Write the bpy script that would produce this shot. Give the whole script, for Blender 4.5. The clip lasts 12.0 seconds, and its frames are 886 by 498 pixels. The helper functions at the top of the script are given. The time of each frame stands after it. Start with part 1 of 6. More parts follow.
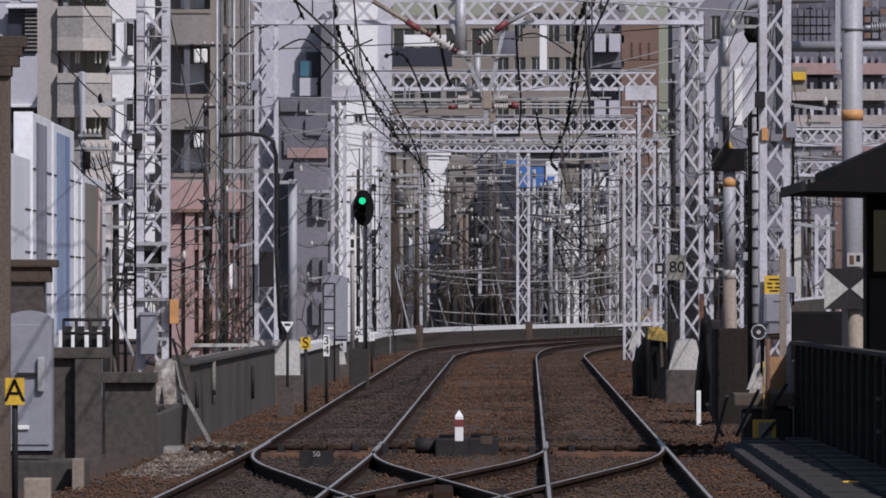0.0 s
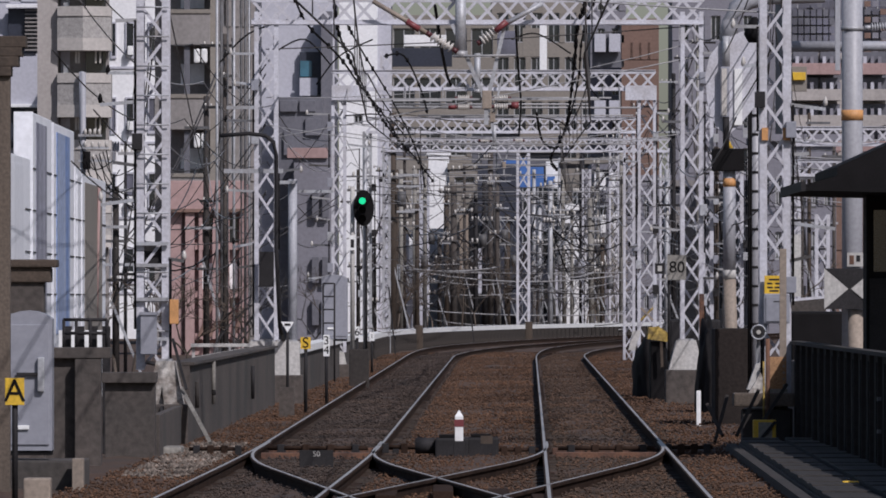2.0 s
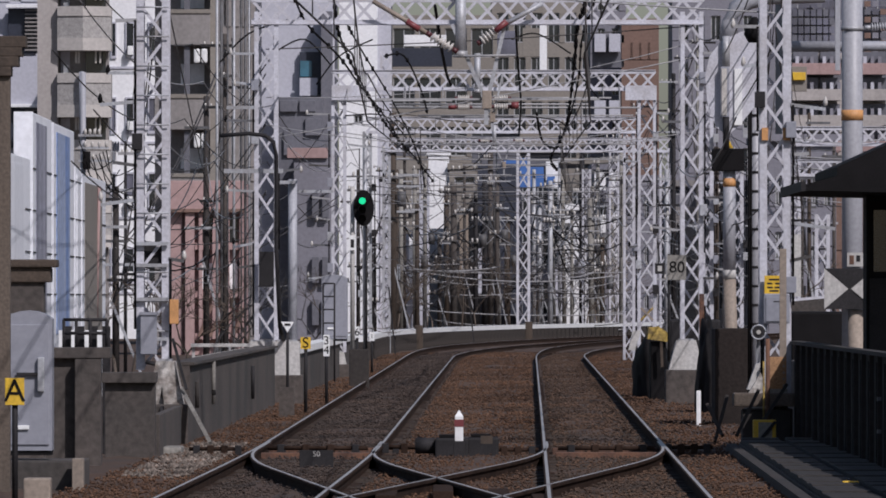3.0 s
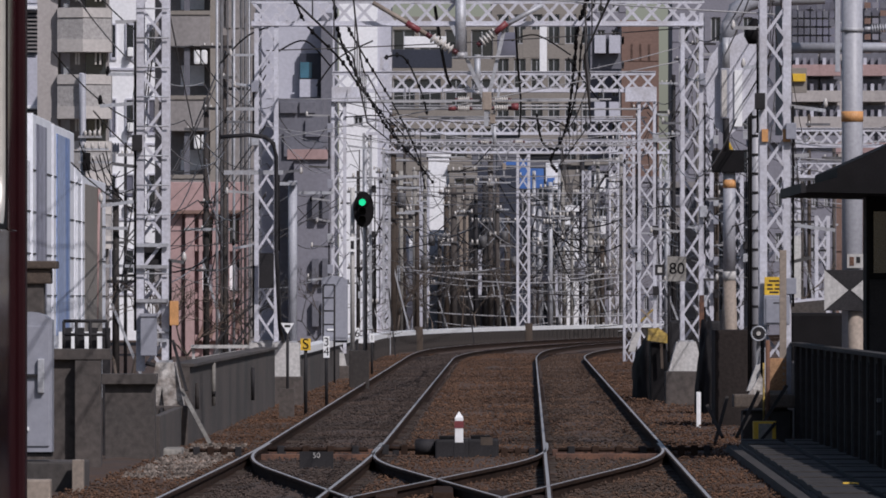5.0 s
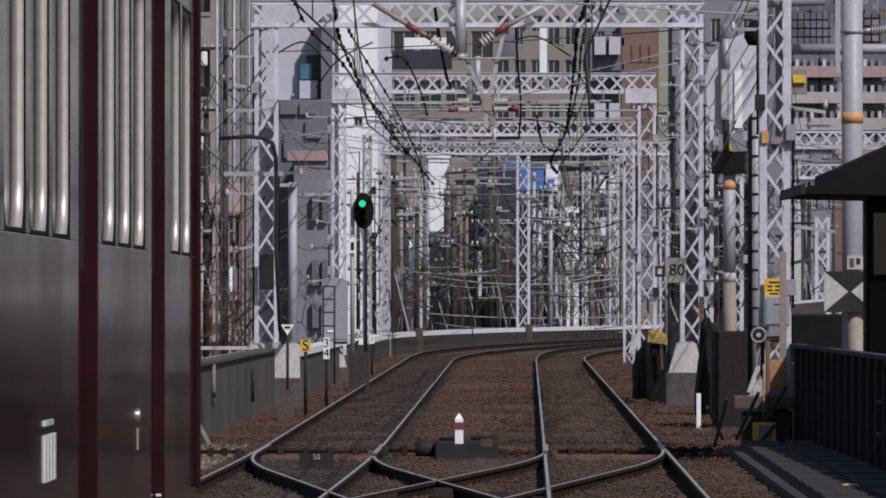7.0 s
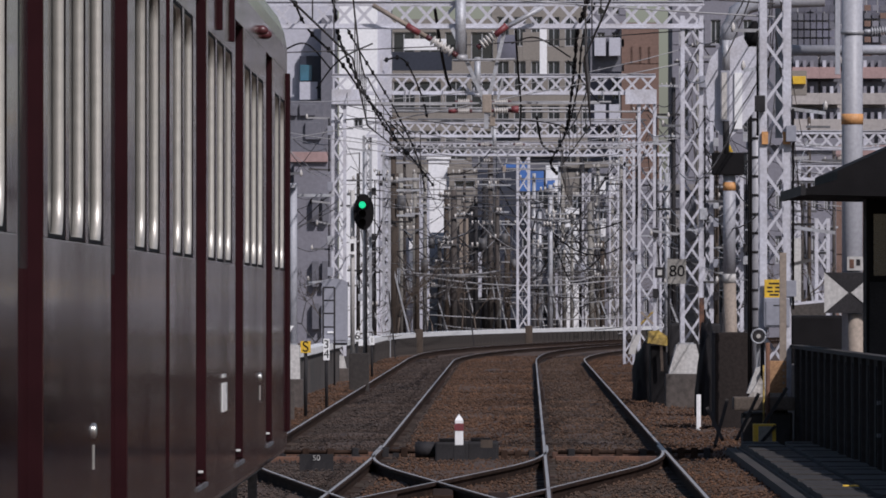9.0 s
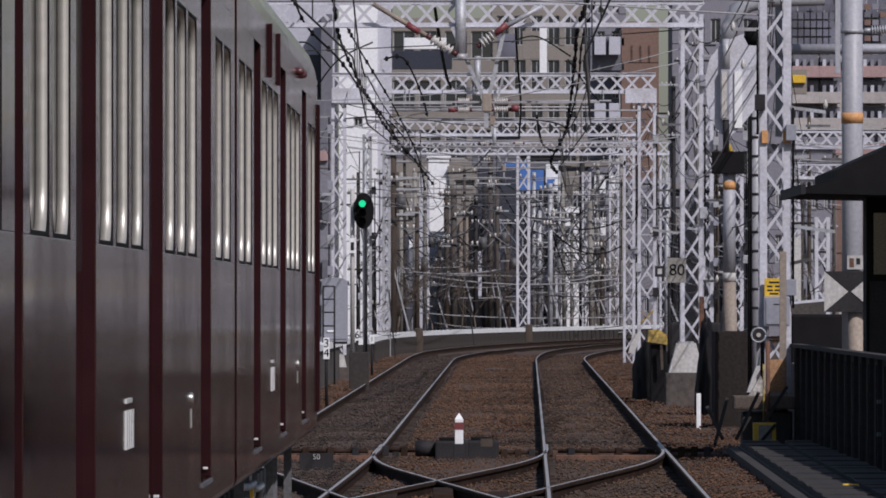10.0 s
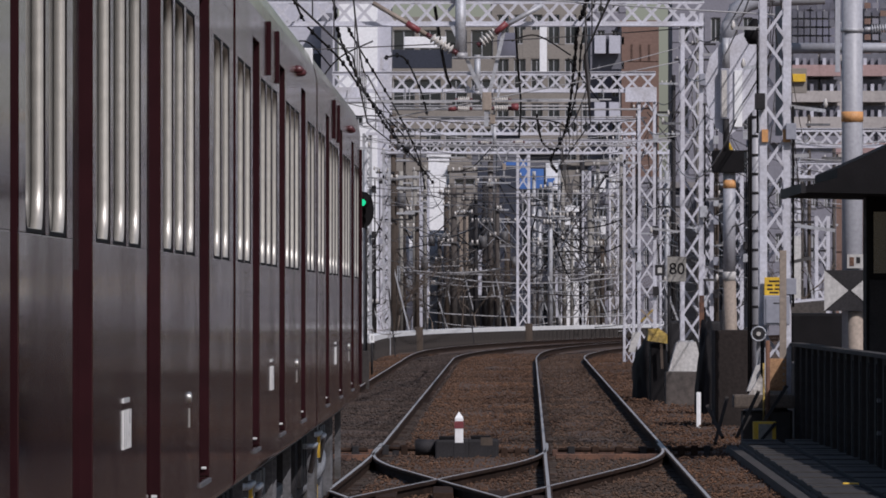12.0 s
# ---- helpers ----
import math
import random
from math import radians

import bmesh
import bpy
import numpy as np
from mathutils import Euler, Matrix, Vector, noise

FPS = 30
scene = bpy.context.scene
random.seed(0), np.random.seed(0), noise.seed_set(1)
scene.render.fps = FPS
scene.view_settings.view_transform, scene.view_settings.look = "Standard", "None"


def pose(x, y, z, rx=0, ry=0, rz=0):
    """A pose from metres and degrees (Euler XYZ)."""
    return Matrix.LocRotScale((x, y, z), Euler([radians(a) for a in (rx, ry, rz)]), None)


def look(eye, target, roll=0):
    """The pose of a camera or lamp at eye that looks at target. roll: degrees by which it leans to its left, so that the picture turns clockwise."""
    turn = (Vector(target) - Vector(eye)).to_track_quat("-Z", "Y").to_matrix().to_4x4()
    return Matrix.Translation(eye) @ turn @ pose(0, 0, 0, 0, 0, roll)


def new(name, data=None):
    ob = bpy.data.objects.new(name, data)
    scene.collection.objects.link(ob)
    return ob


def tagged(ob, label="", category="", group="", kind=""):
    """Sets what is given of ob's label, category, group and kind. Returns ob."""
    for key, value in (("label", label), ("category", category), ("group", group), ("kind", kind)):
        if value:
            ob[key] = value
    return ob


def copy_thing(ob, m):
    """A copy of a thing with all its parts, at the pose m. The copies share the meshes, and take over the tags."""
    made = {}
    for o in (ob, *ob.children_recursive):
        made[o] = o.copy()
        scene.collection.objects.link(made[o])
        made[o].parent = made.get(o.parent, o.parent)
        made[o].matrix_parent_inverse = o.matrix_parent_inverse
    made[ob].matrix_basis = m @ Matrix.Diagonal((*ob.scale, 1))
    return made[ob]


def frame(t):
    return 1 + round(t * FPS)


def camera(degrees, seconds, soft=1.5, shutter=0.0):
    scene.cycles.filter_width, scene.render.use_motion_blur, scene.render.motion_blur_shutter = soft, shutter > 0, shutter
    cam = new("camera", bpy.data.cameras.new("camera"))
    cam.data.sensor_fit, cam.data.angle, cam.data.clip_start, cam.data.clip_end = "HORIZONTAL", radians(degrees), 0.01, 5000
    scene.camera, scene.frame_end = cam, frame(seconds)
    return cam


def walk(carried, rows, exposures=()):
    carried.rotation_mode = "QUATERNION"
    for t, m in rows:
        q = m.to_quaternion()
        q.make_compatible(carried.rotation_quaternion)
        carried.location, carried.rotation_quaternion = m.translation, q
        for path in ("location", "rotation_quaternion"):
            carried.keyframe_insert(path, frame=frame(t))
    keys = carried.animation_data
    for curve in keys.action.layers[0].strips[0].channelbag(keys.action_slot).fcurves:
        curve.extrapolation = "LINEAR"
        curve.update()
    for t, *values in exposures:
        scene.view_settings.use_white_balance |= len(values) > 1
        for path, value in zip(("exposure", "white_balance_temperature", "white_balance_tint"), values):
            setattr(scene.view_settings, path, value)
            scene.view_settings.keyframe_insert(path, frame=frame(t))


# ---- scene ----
cam = camera(5.281, 12.0, soft=1.75)
EYE = Vector((0, 0, 1.87))
TILT = math.degrees(84 / 17000)


def sight(drop):
    """Level view down the line; drop is the small sag of the long lens, in units of 1/17000 radian."""
    return pose(0, 0, 1.87, 90 + TILT + math.degrees(drop / 17000), 0, 0)


walk(cam, [(t, sight(v)) for t, v in (
    (0.0, 0), (3.0, 0), (4.0, 1.0), (5.0, 2.5), (5.5, 3.5), (6.0, 4), (6.5, 4.2), (7.0, 5), (8.0, 6), (9.0, 7), (9.5, 7),
    (10.0, 5), (10.5, 1), (11.0, 2), (11.5, 3), (12.0, 3))],
    exposures=[(0.0, -0.45, 6250, 14), (12.0, -0.45, 6250, 14)])

# ---- light ----
SUN_AZ, SUN_EL = 33.0, 43.0      # degrees: clockwise from straight behind the camera towards the right, and up
world = bpy.data.worlds.new("world")
scene.world = world
world.use_nodes = True
wn = world.node_tree.nodes
sky = wn.new("ShaderNodeTexSky")
sky.sky_type = 'NISHITA'
sky.sun_disc = False
sun_dir = Vector((math.sin(radians(SUN_AZ)) * math.cos(radians(SUN_EL)), -math.cos(radians(SUN_AZ)) * math.cos(radians(SUN_EL)), math.sin(radians(SUN_EL))))
sky.sun_elevation = radians(SUN_EL)
sky.sun_rotation = math.atan2(sun_dir.x, sun_dir.y)
sky.air_density, sky.dust_density = 1.0, 1.5
bg = wn["Background"]
bg.inputs["Strength"].default_value = 0.085
world.node_tree.links.new(sky.outputs[0], bg.inputs["Color"])
sun_data = bpy.data.lights.new("sun", "SUN")
sun_data.energy, sun_data.angle, sun_data.color = 4.25, radians(0.6), (1.0, 0.955, 0.93)
sun = new("sun", sun_data)
sun.matrix_world = look(sun_dir * 300, (0, 0, 0))


# ---- materials ----
def material(name, base, rough=0.6, metal=0.0, vary=0.25, scale=3.0, fine=40.0, bump=0.15, dirt=None, streak=False, spec=0.5, island=0.0, pieces=0.0):
    """Two scales of variation on one base colour, optional dirt colour in patches or rain streaks, and a fine bump."""
    m = bpy.data.materials.new(name)
    m.use_nodes = True
    n, l = m.node_tree.nodes, m.node_tree.links
    b = n["Principled BSDF"]
    tc = n.new("ShaderNodeTexCoord")
    mp = n.new("ShaderNodeMapping")
    l.new(tc.outputs["Object"], mp.inputs[0])
    if streak:
        mp.inputs["Scale"].default_value = (1, 1, 0.12)
    big = n.new("ShaderNodeTexNoise")
    big.inputs["Scale"].default_value, big.inputs["Detail"].default_value = scale, 5
    l.new(mp.outputs[0], big.inputs["Vector"])
    small = n.new("ShaderNodeTexNoise")
    small.inputs["Scale"].default_value, small.inputs["Detail"].default_value = fine, 4
    l.new(tc.outputs["Object"], small.inputs["Vector"])
    ramp = n.new("ShaderNodeValToRGB")
    d = dirt or tuple(c * 0.45 for c in base)
    ramp.color_ramp.elements[0].position, ramp.color_ramp.elements[1].position = 0.33, 0.62
    ramp.color_ramp.elements[0].color = (*[a + (c - a) * min(1, vary * 2.2) for a, c in zip(base, d)], 1)
    ramp.color_ramp.elements[1].color = (*base, 1)
    l.new(big.outputs["Fac"], ramp.inputs[0])
    hsv = n.new("ShaderNodeHueSaturation")
    l.new(ramp.outputs[0], hsv.inputs["Color"])
    mr = n.new("ShaderNodeMapRange")
    mr.inputs["From Min"].default_value, mr.inputs["From Max"].default_value = 0.3, 0.7
    mr.inputs["To Min"].default_value, mr.inputs["To Max"].default_value = 1 - vary * 0.7, 1 + vary * 0.7
    l.new(small.outputs["Fac"], mr.inputs["Value"])
    value = mr.outputs[0]
    if island or pieces:
        g = n.new("ShaderNodeNewGeometry" if island else "ShaderNodeObjectInfo")
        k = n.new("ShaderNodeMapRange")
        amount = island or pieces
        k.inputs["To Min"].default_value, k.inputs["To Max"].default_value = 1 - amount, 1 + amount
        l.new(g.outputs["Random Per Island" if island else "Random"], k.inputs["Value"])
        mul = n.new("ShaderNodeMath")
        mul.operation = 'MULTIPLY'
        l.new(value, mul.inputs[0])
        l.new(k.outputs[0], mul.inputs[1])
        value = mul.outputs[0]
    l.new(value, hsv.inputs["Value"])
    l.new(hsv.outputs[0], b.inputs["Base Color"])
    b.inputs["Metallic"].default_value = metal
    b.inputs["Specular IOR Level"].default_value = spec
    rr = n.new("ShaderNodeMapRange")
    rr.inputs["To Min"].default_value, rr.inputs["To Max"].default_value = max(0.02, rough - 0.12), min(1, rough + 0.12)
    l.new(big.outputs["Fac"], rr.inputs["Value"])
    l.new(rr.outputs[0], b.inputs["Roughness"])
    if bump:
        bp = n.new("ShaderNodeBump")
        bp.inputs["Strength"].default_value, bp.inputs["Distance"].default_value = bump, 0.02
        l.new(small.outputs["Fac"], bp.inputs["Height"])
        l.new(bp.outputs[0], b.inputs["Normal"])
    return m


def glow(name, colour, strength):
    m = bpy.data.materials.new(name)
    m.use_nodes = True
    b = m.node_tree.nodes["Principled BSDF"]
    b.inputs["Base Color"].default_value = (*colour, 1)
    b.inputs["Emission Color"].default_value = (*colour, 1)
    b.inputs["Emission Strength"].default_value = strength
    return m


M = {}
for name, args in dict(
    ballast=dict(base=(0.075, 0.04, 0.023), rough=0.95, vary=0.45, scale=0.6, fine=9, bump=0.9, dirt=(0.055, 0.04, 0.032)),
    stone=dict(base=(0.132, 0.072, 0.044), rough=0.95, vary=0.5, scale=0.3, fine=30, dirt=(0.058, 0.039, 0.03), island=0.16, spec=0.2),
    stone_dull=dict(base=(0.108, 0.066, 0.045), rough=0.95, vary=0.5, scale=0.3, fine=30, dirt=(0.056, 0.043, 0.036), island=0.15, spec=0.2),
    stone_dark=dict(base=(0.075, 0.055, 0.046), rough=0.95, vary=0.5, scale=0.3, fine=30, dirt=(0.042, 0.035, 0.033), island=0.15, spec=0.2),
    stone_pale=dict(base=(0.2, 0.165, 0.14), rough=0.95, vary=0.5, scale=0.6, fine=30, dirt=(0.08, 0.065, 0.055), island=0.4, spec=0.2),
    rail_side=dict(base=(0.045, 0.028, 0.021), rough=0.95, vary=0.4, scale=2, fine=30, spec=0.08),
    rail_top=dict(base=(0.5, 0.47, 0.45), rough=0.4, metal=0.35, vary=0.2, scale=4),
    sleeper=dict(base=(0.055, 0.038, 0.028), rough=0.9, vary=0.4, scale=4, pieces=0.3),
    steel_white=dict(base=(0.57, 0.57, 0.63), rough=0.5, vary=0.2, scale=2.5, fine=25, dirt=(0.3, 0.27, 0.26), bump=0.05),
    galvanised=dict(base=(0.42, 0.43, 0.46), rough=0.5, metal=0.2, vary=0.25, scale=2.5, fine=25, dirt=(0.22, 0.2, 0.19), bump=0.05),
    pole_paint=dict(base=(0.36, 0.365, 0.4), rough=0.5, vary=0.15, scale=1.2, fine=20, dirt=(0.22, 0.2, 0.2), streak=True, bump=0.04),
    pole_buff=dict(base=(0.3, 0.245, 0.2), rough=0.7, vary=0.25, scale=2, fine=20, streak=True),
    dark_steel=dict(base=(0.03, 0.028, 0.03), rough=0.7, vary=0.3, scale=3, spec=0.2),
    black=dict(base=(0.011, 0.01, 0.011), rough=0.75, vary=0.3, scale=3, bump=0.03, spec=0.12),
    wire=dict(base=(0.06, 0.055, 0.055), rough=0.6, vary=0.2, scale=3, bump=0),
    wire_pale=dict(base=(0.34, 0.335, 0.345), rough=0.5, vary=0.2, scale=3, bump=0),
    concrete_dark=dict(base=(0.082, 0.068, 0.061), rough=0.9, vary=0.4, scale=0.5, fine=12, dirt=(0.04, 0.037, 0.035), bump=0.3),
    wall_brown=dict(base=(0.045, 0.037, 0.034), rough=0.9, vary=0.4, scale=0.5, fine=10, dirt=(0.02, 0.018, 0.017), bump=0.3),
    concrete=dict(base=(0.3, 0.285, 0.26), rough=0.9, vary=0.35, scale=2, fine=18, dirt=(0.12, 0.11, 0.1), streak=True, bump=0.3),
    white_chalk=dict(base=(0.52, 0.49, 0.46), rough=0.9, vary=0.5, scale=5, fine=22, dirt=(0.16, 0.13, 0.11), bump=0.5),
    concrete_pale=dict(base=(0.5, 0.485, 0.47), rough=0.85, vary=0.25, scale=2, fine=18, dirt=(0.3, 0.28, 0.26), streak=True, bump=0.2),
    white_paint=dict(base=(0.8, 0.8, 0.8), rough=0.6, vary=0.12, scale=1, fine=12, dirt=(0.6, 0.6, 0.6), streak=True, bump=0.03),
    facade_white=dict(base=(0.84, 0.84, 0.86), rough=0.7, vary=0.12, scale=0.3, fine=6, dirt=(0.5, 0.5, 0.52), streak=True, bump=0.03),
    facade_lilac=dict(base=(0.48, 0.48, 0.54), rough=0.7, vary=0.12, scale=0.3, fine=6, dirt=(0.36, 0.36, 0.42), streak=True, bump=0.03),
    facade_mauve=dict(base=(0.215, 0.21, 0.245), rough=0.7, vary=0.15, scale=0.3, fine=6, streak=True, bump=0.03),
    facade_grey=dict(base=(0.27, 0.25, 0.245), rough=0.8, vary=0.2, scale=0.3, fine=6, streak=True, bump=0.1),
    facade_beige=dict(base=(0.25, 0.225, 0.2), rough=0.8, vary=0.15, scale=0.3, fine=6, streak=True, bump=0.05),
    facade_pink=dict(base=(0.4, 0.27, 0.26), rough=0.8, vary=0.15, scale=0.3, fine=6, streak=True, bump=0.05),
    facade_brown=dict(base=(0.2, 0.125, 0.1), rough=0.8, vary=0.2, scale=0.3, fine=6, streak=True, bump=0.05),
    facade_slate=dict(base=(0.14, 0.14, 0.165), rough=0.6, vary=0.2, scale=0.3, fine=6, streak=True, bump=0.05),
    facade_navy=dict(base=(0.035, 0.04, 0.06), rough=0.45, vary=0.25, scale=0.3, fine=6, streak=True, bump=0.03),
    balcony_render=dict(base=(0.52, 0.485, 0.46), rough=0.8, vary=0.15, scale=0.3, fine=6, streak=True, bump=0.05),
    balcony_beige=dict(base=(0.42, 0.385, 0.37), rough=0.8, vary=0.15, scale=0.3, fine=6, streak=True, bump=0.05),
    yellow_worn=dict(base=(0.42, 0.29, 0.07), rough=0.7, vary=0.6, scale=4, fine=20, dirt=(0.1, 0.07, 0.03)),
    pebble=dict(base=(0.4, 0.38, 0.37), rough=0.9, vary=0.22, scale=6, fine=14, bump=0.4),
    panel_white=dict(base=(0.86, 0.87, 0.92), rough=0.5, vary=0.12, scale=1, fine=9, dirt=(0.42, 0.43, 0.5), streak=True, bump=0.03),
    poster_blue=dict(base=(0.16, 0.25, 0.5), rough=0.5, vary=0.5, scale=0.9, fine=6, dirt=(0.45, 0.5, 0.62), streak=True, bump=0),
    poster_grey=dict(base=(0.22, 0.22, 0.28), rough=0.5, vary=0.5, scale=0.9, fine=6, dirt=(0.42, 0.42, 0.5), streak=True, bump=0),
    sign_blue=dict(base=(0.06, 0.16, 0.45), rough=0.5, vary=0.15, scale=1, bump=0),
    yellow=dict(base=(0.72, 0.45, 0.03), rough=0.55, vary=0.2, scale=5, dirt=(0.4, 0.25, 0.05), bump=0.03),
    orange=dict(base=(0.62, 0.31, 0.12), rough=0.6, vary=0.2, scale=5, bump=0.03),
    orange_rust=dict(base=(0.42, 0.24, 0.12), rough=0.8, vary=0.4, scale=4, dirt=(0.2, 0.11, 0.06), streak=True),
    red_paint=dict(base=(0.2, 0.045, 0.05), rough=0.5, vary=0.15, scale=5, bump=0.02),
    insulator=dict(base=(0.55, 0.52, 0.49), rough=0.25, vary=0.15, scale=10, bump=0),
    insulator_red=dict(base=(0.09, 0.025, 0.028), rough=0.35, vary=0.2, scale=10, bump=0),
    cabinet_grey=dict(base=(0.265, 0.27, 0.31), rough=0.5, vary=0.12, scale=1.5, fine=15, dirt=(0.28, 0.28, 0.32), streak=True, bump=0.03),
    rust=dict(base=(0.16, 0.08, 0.05), rough=0.9, vary=0.4, scale=5, dirt=(0.06, 0.035, 0.03)),
    timber_dark=dict(base=(0.028, 0.022, 0.02), rough=0.9, vary=0.35, scale=2, fine=20, streak=True, bump=0.2, spec=0.2),
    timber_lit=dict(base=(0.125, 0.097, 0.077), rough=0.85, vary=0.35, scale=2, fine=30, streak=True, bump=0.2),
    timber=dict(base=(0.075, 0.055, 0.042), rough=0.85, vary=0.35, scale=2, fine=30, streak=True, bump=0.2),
    maroon=dict(base=(0.03, 0.006, 0.008), rough=0.06, vary=0.15, scale=0.8, fine=2, bump=0.03, spec=0.55),
    maroon_jamb=dict(base=(0.023, 0.005, 0.007), rough=0.5, vary=0.2, scale=2, fine=9, bump=0.02, spec=0.12),
    train_frame=dict(base=(0.72, 0.7, 0.66), rough=0.32, metal=0.85, vary=0.1, scale=5, bump=0.02),
    train_roof=dict(base=(0.5, 0.49, 0.47), rough=0.6, vary=0.2, scale=2, streak=False),
    under_grey=dict(base=(0.12, 0.12, 0.13), rough=0.6, vary=0.4, scale=3, dirt=(0.04, 0.035, 0.03)),
    under_pale=dict(base=(0.42, 0.44, 0.48), rough=0.4, vary=0.3, scale=3),
    jamb=dict(base=(0.6, 0.57, 0.515), rough=0.45, metal=0.6, vary=0.12, scale=4, fine=25, streak=True, bump=0.0),
    bright_metal=dict(base=(0.9, 0.9, 0.9), rough=0.3, metal=0.4, vary=0.05, scale=5, bump=0),
).items():
    M[name] = material(name, **args)
glass = material("glass", (0.03, 0.035, 0.04), rough=0.14, vary=0.3, scale=0.5, bump=0, spec=0.8)
glass_grey = material("glass_grey", (0.17, 0.17, 0.22), rough=0.2, vary=0.4, scale=0.5, bump=0, spec=0.7)
M["glass_grey"] = glass_grey
glass_blue = material("glass_blue", (0.06, 0.17, 0.24), rough=0.14, vary=0.5, scale=0.7, bump=0, spec=0.8)
M["glass"], M["glass_blue"] = glass, glass_blue
M["signal_green"] = glow("signal_green", (0.02, 0.85, 0.36), 1.3)


# ---- building blocks ----
def across(bearing, d):
    """Metres to the right at the distance d, for a bearing in 1/17000 radian (784 is straight ahead)."""
    return (bearing - 784) * d / 17000


def height(fall, d):
    """Height at the distance d for a level in 1/17000 radian (525 is eye level, larger is lower)."""
    return 1.87 + (525 - fall) * d / 17000


def box(bm, x0, x1, y0, y1, z0, z1, bevel=0.0):
    r = bmesh.ops.create_cube(bm, size=1)["verts"]
    for v in r:
        v.co = Vector((x0 if v.co.x < 0 else x1, y0 if v.co.y < 0 else y1, z0 if v.co.z < 0 else z1))
    if bevel:
        edges = list({e for v in r for e in v.link_edges})
        bmesh.ops.bevel(bm, geom=edges, offset=bevel, segments=2, profile=0.6, affect='EDGES')
    return bm


def cuboid(x0, x1, y0, y1, z0, z1, bevel=0.0):
    return box(bmesh.new(), x0, x1, y0, y1, z0, z1, bevel)


def tube(bm, points, radius, sides=8, closed_ends=True):
    """A round bar along the points."""
    pts = [Vector(p) for p in points]
    radii = radius if isinstance(radius, (list, tuple)) else [radius] * len(pts)
    rings = []
    for i, p in enumerate(pts):
        t = (pts[min(i + 1, len(pts) - 1)] - pts[max(i - 1, 0)]).normalized()
        side = t.cross(Vector((0, 0, 1)) if abs(t.z) < 0.9 else Vector((0, 1, 0))).normalized()
        up = side.cross(t)
        rings.append([bm.verts.new(p + (side * math.cos(a) + up * math.sin(a)) * radii[i]) for a in [2 * math.pi * k / sides for k in range(sides)]])
    for a, b in zip(rings, rings[1:]):
        for k in range(sides):
            f = bm.faces.new((a[k], a[(k + 1) % sides], b[(k + 1) % sides], b[k]))
            f.smooth = sides > 4
    if closed_ends:
        bm.faces.new(rings[0][::-1])
        bm.faces.new(rings[-1])
    return bm


def pipe(points, radius, sides=8):
    return tube(bmesh.new(), points, radius, sides)


def beam_between(bm, a, b, w, t):
    """A flat bar from a to b, w wide across the picture plane and t thick."""
    a, b = Vector(a), Vector(b)
    d = (b - a).normalized()
    depth = Vector((0, 1, 0))
    if abs(d.dot(depth)) > 0.9:
        depth = Vector((0, 0, 1))
    side = d.cross(depth).normalized()
    depth = side.cross(d).normalized()
    vs = []
    for p in (a, b):
        for i, j in ((-1, -1), (1, -1), (1, 1), (-1, 1)):
            vs.append(bm.verts.new(p + side * i * w / 2 + depth * j * t / 2))
    for q in ((3, 2, 1, 0), (4, 5, 6, 7), (0, 1, 5, 4), (1, 2, 6, 5), (2, 3, 7, 6), (3, 0, 4, 7)):
        bm.faces.new([vs[k] for k in q])
    return bm


def bar(a, b, w, t):
    return beam_between(bmesh.new(), a, b, w, t)


def prism(outline, y0, y1, axis="y"):
    """An outline in (x, z) pushed from y0 to y1."""
    bm = bmesh.new()
    put = (lambda p, y: (p[0], y, p[1])) if axis == "y" else (lambda p, y: (y, p[0], p[1]))
    a = [bm.verts.new(put(p, y0)) for p in outline]
    b = [bm.verts.new(put(p, y1)) for p in outline]
    bm.faces.new(a)
    bm.faces.new(b[::-1])
    for i in range(len(a)):
        bm.faces.new((a[i], b[i], b[(i + 1) % len(a)], a[(i + 1) % len(a)]))
    bmesh.ops.recalc_face_normals(bm, faces=bm.faces)
    return bm


def mesh_of(name, bm, *materials):
    me = bpy.data.meshes.new(name)
    bmesh.ops.recalc_face_normals(bm, faces=bm.faces)
    bm.to_mesh(me)
    bm.free()
    for m in materials:
        me.materials.append(M[m] if isinstance(m, str) else m)
    return me


def part(name, bm, mat, parent, label="", at=None):
    ob = new(name, mesh_of(name, bm, mat))
    ob.parent = parent
    if at is not None:
        ob.location = at
    if label:
        tagged(ob, label)
    return ob


def piece(name, me, parent, m):
    """One more object on a shared mesh, under a thing."""
    ob = new(name, me)
    ob.parent = parent
    ob.matrix_local = m
    return ob


def fit_on(parent, name, bm, mat, label=""):
    """A part given by its place in the world, fixed to a thing that stands at its own base."""
    return part(name, bm, mat, parent, label, at=-parent.matrix_basis.translation)


def thing(name, label, category, at=(0, 0, 0), group="", kind="", rz=0.0):
    ob = new(name)
    ob.empty_display_size = 0.2
    ob.matrix_world = pose(*at, 0, 0, rz)
    return tagged(ob, label, category, group, kind)


def solid(name, bm, mat, label, category, at=(0, 0, 0), group="", kind=""):
    ob = new(name, mesh_of(name, bm, mat))
    ob.location = at
    return tagged(ob, label, category, group, kind)


# ---- plan of the line ----
def edge_x(y):
    """Line that the parapets on the left follow."""
    return -2.66 + 0.0087 * y + 0.00067 * max(0.0, y - 330) ** 2


def edge2_x(y):
    """Line that the troughs on the right follow."""
    return edge_x(y) + 3.68


def ease(u):
    u = min(max(u, 0.0), 1.0)
    return u * u * (3 - 2 * u)


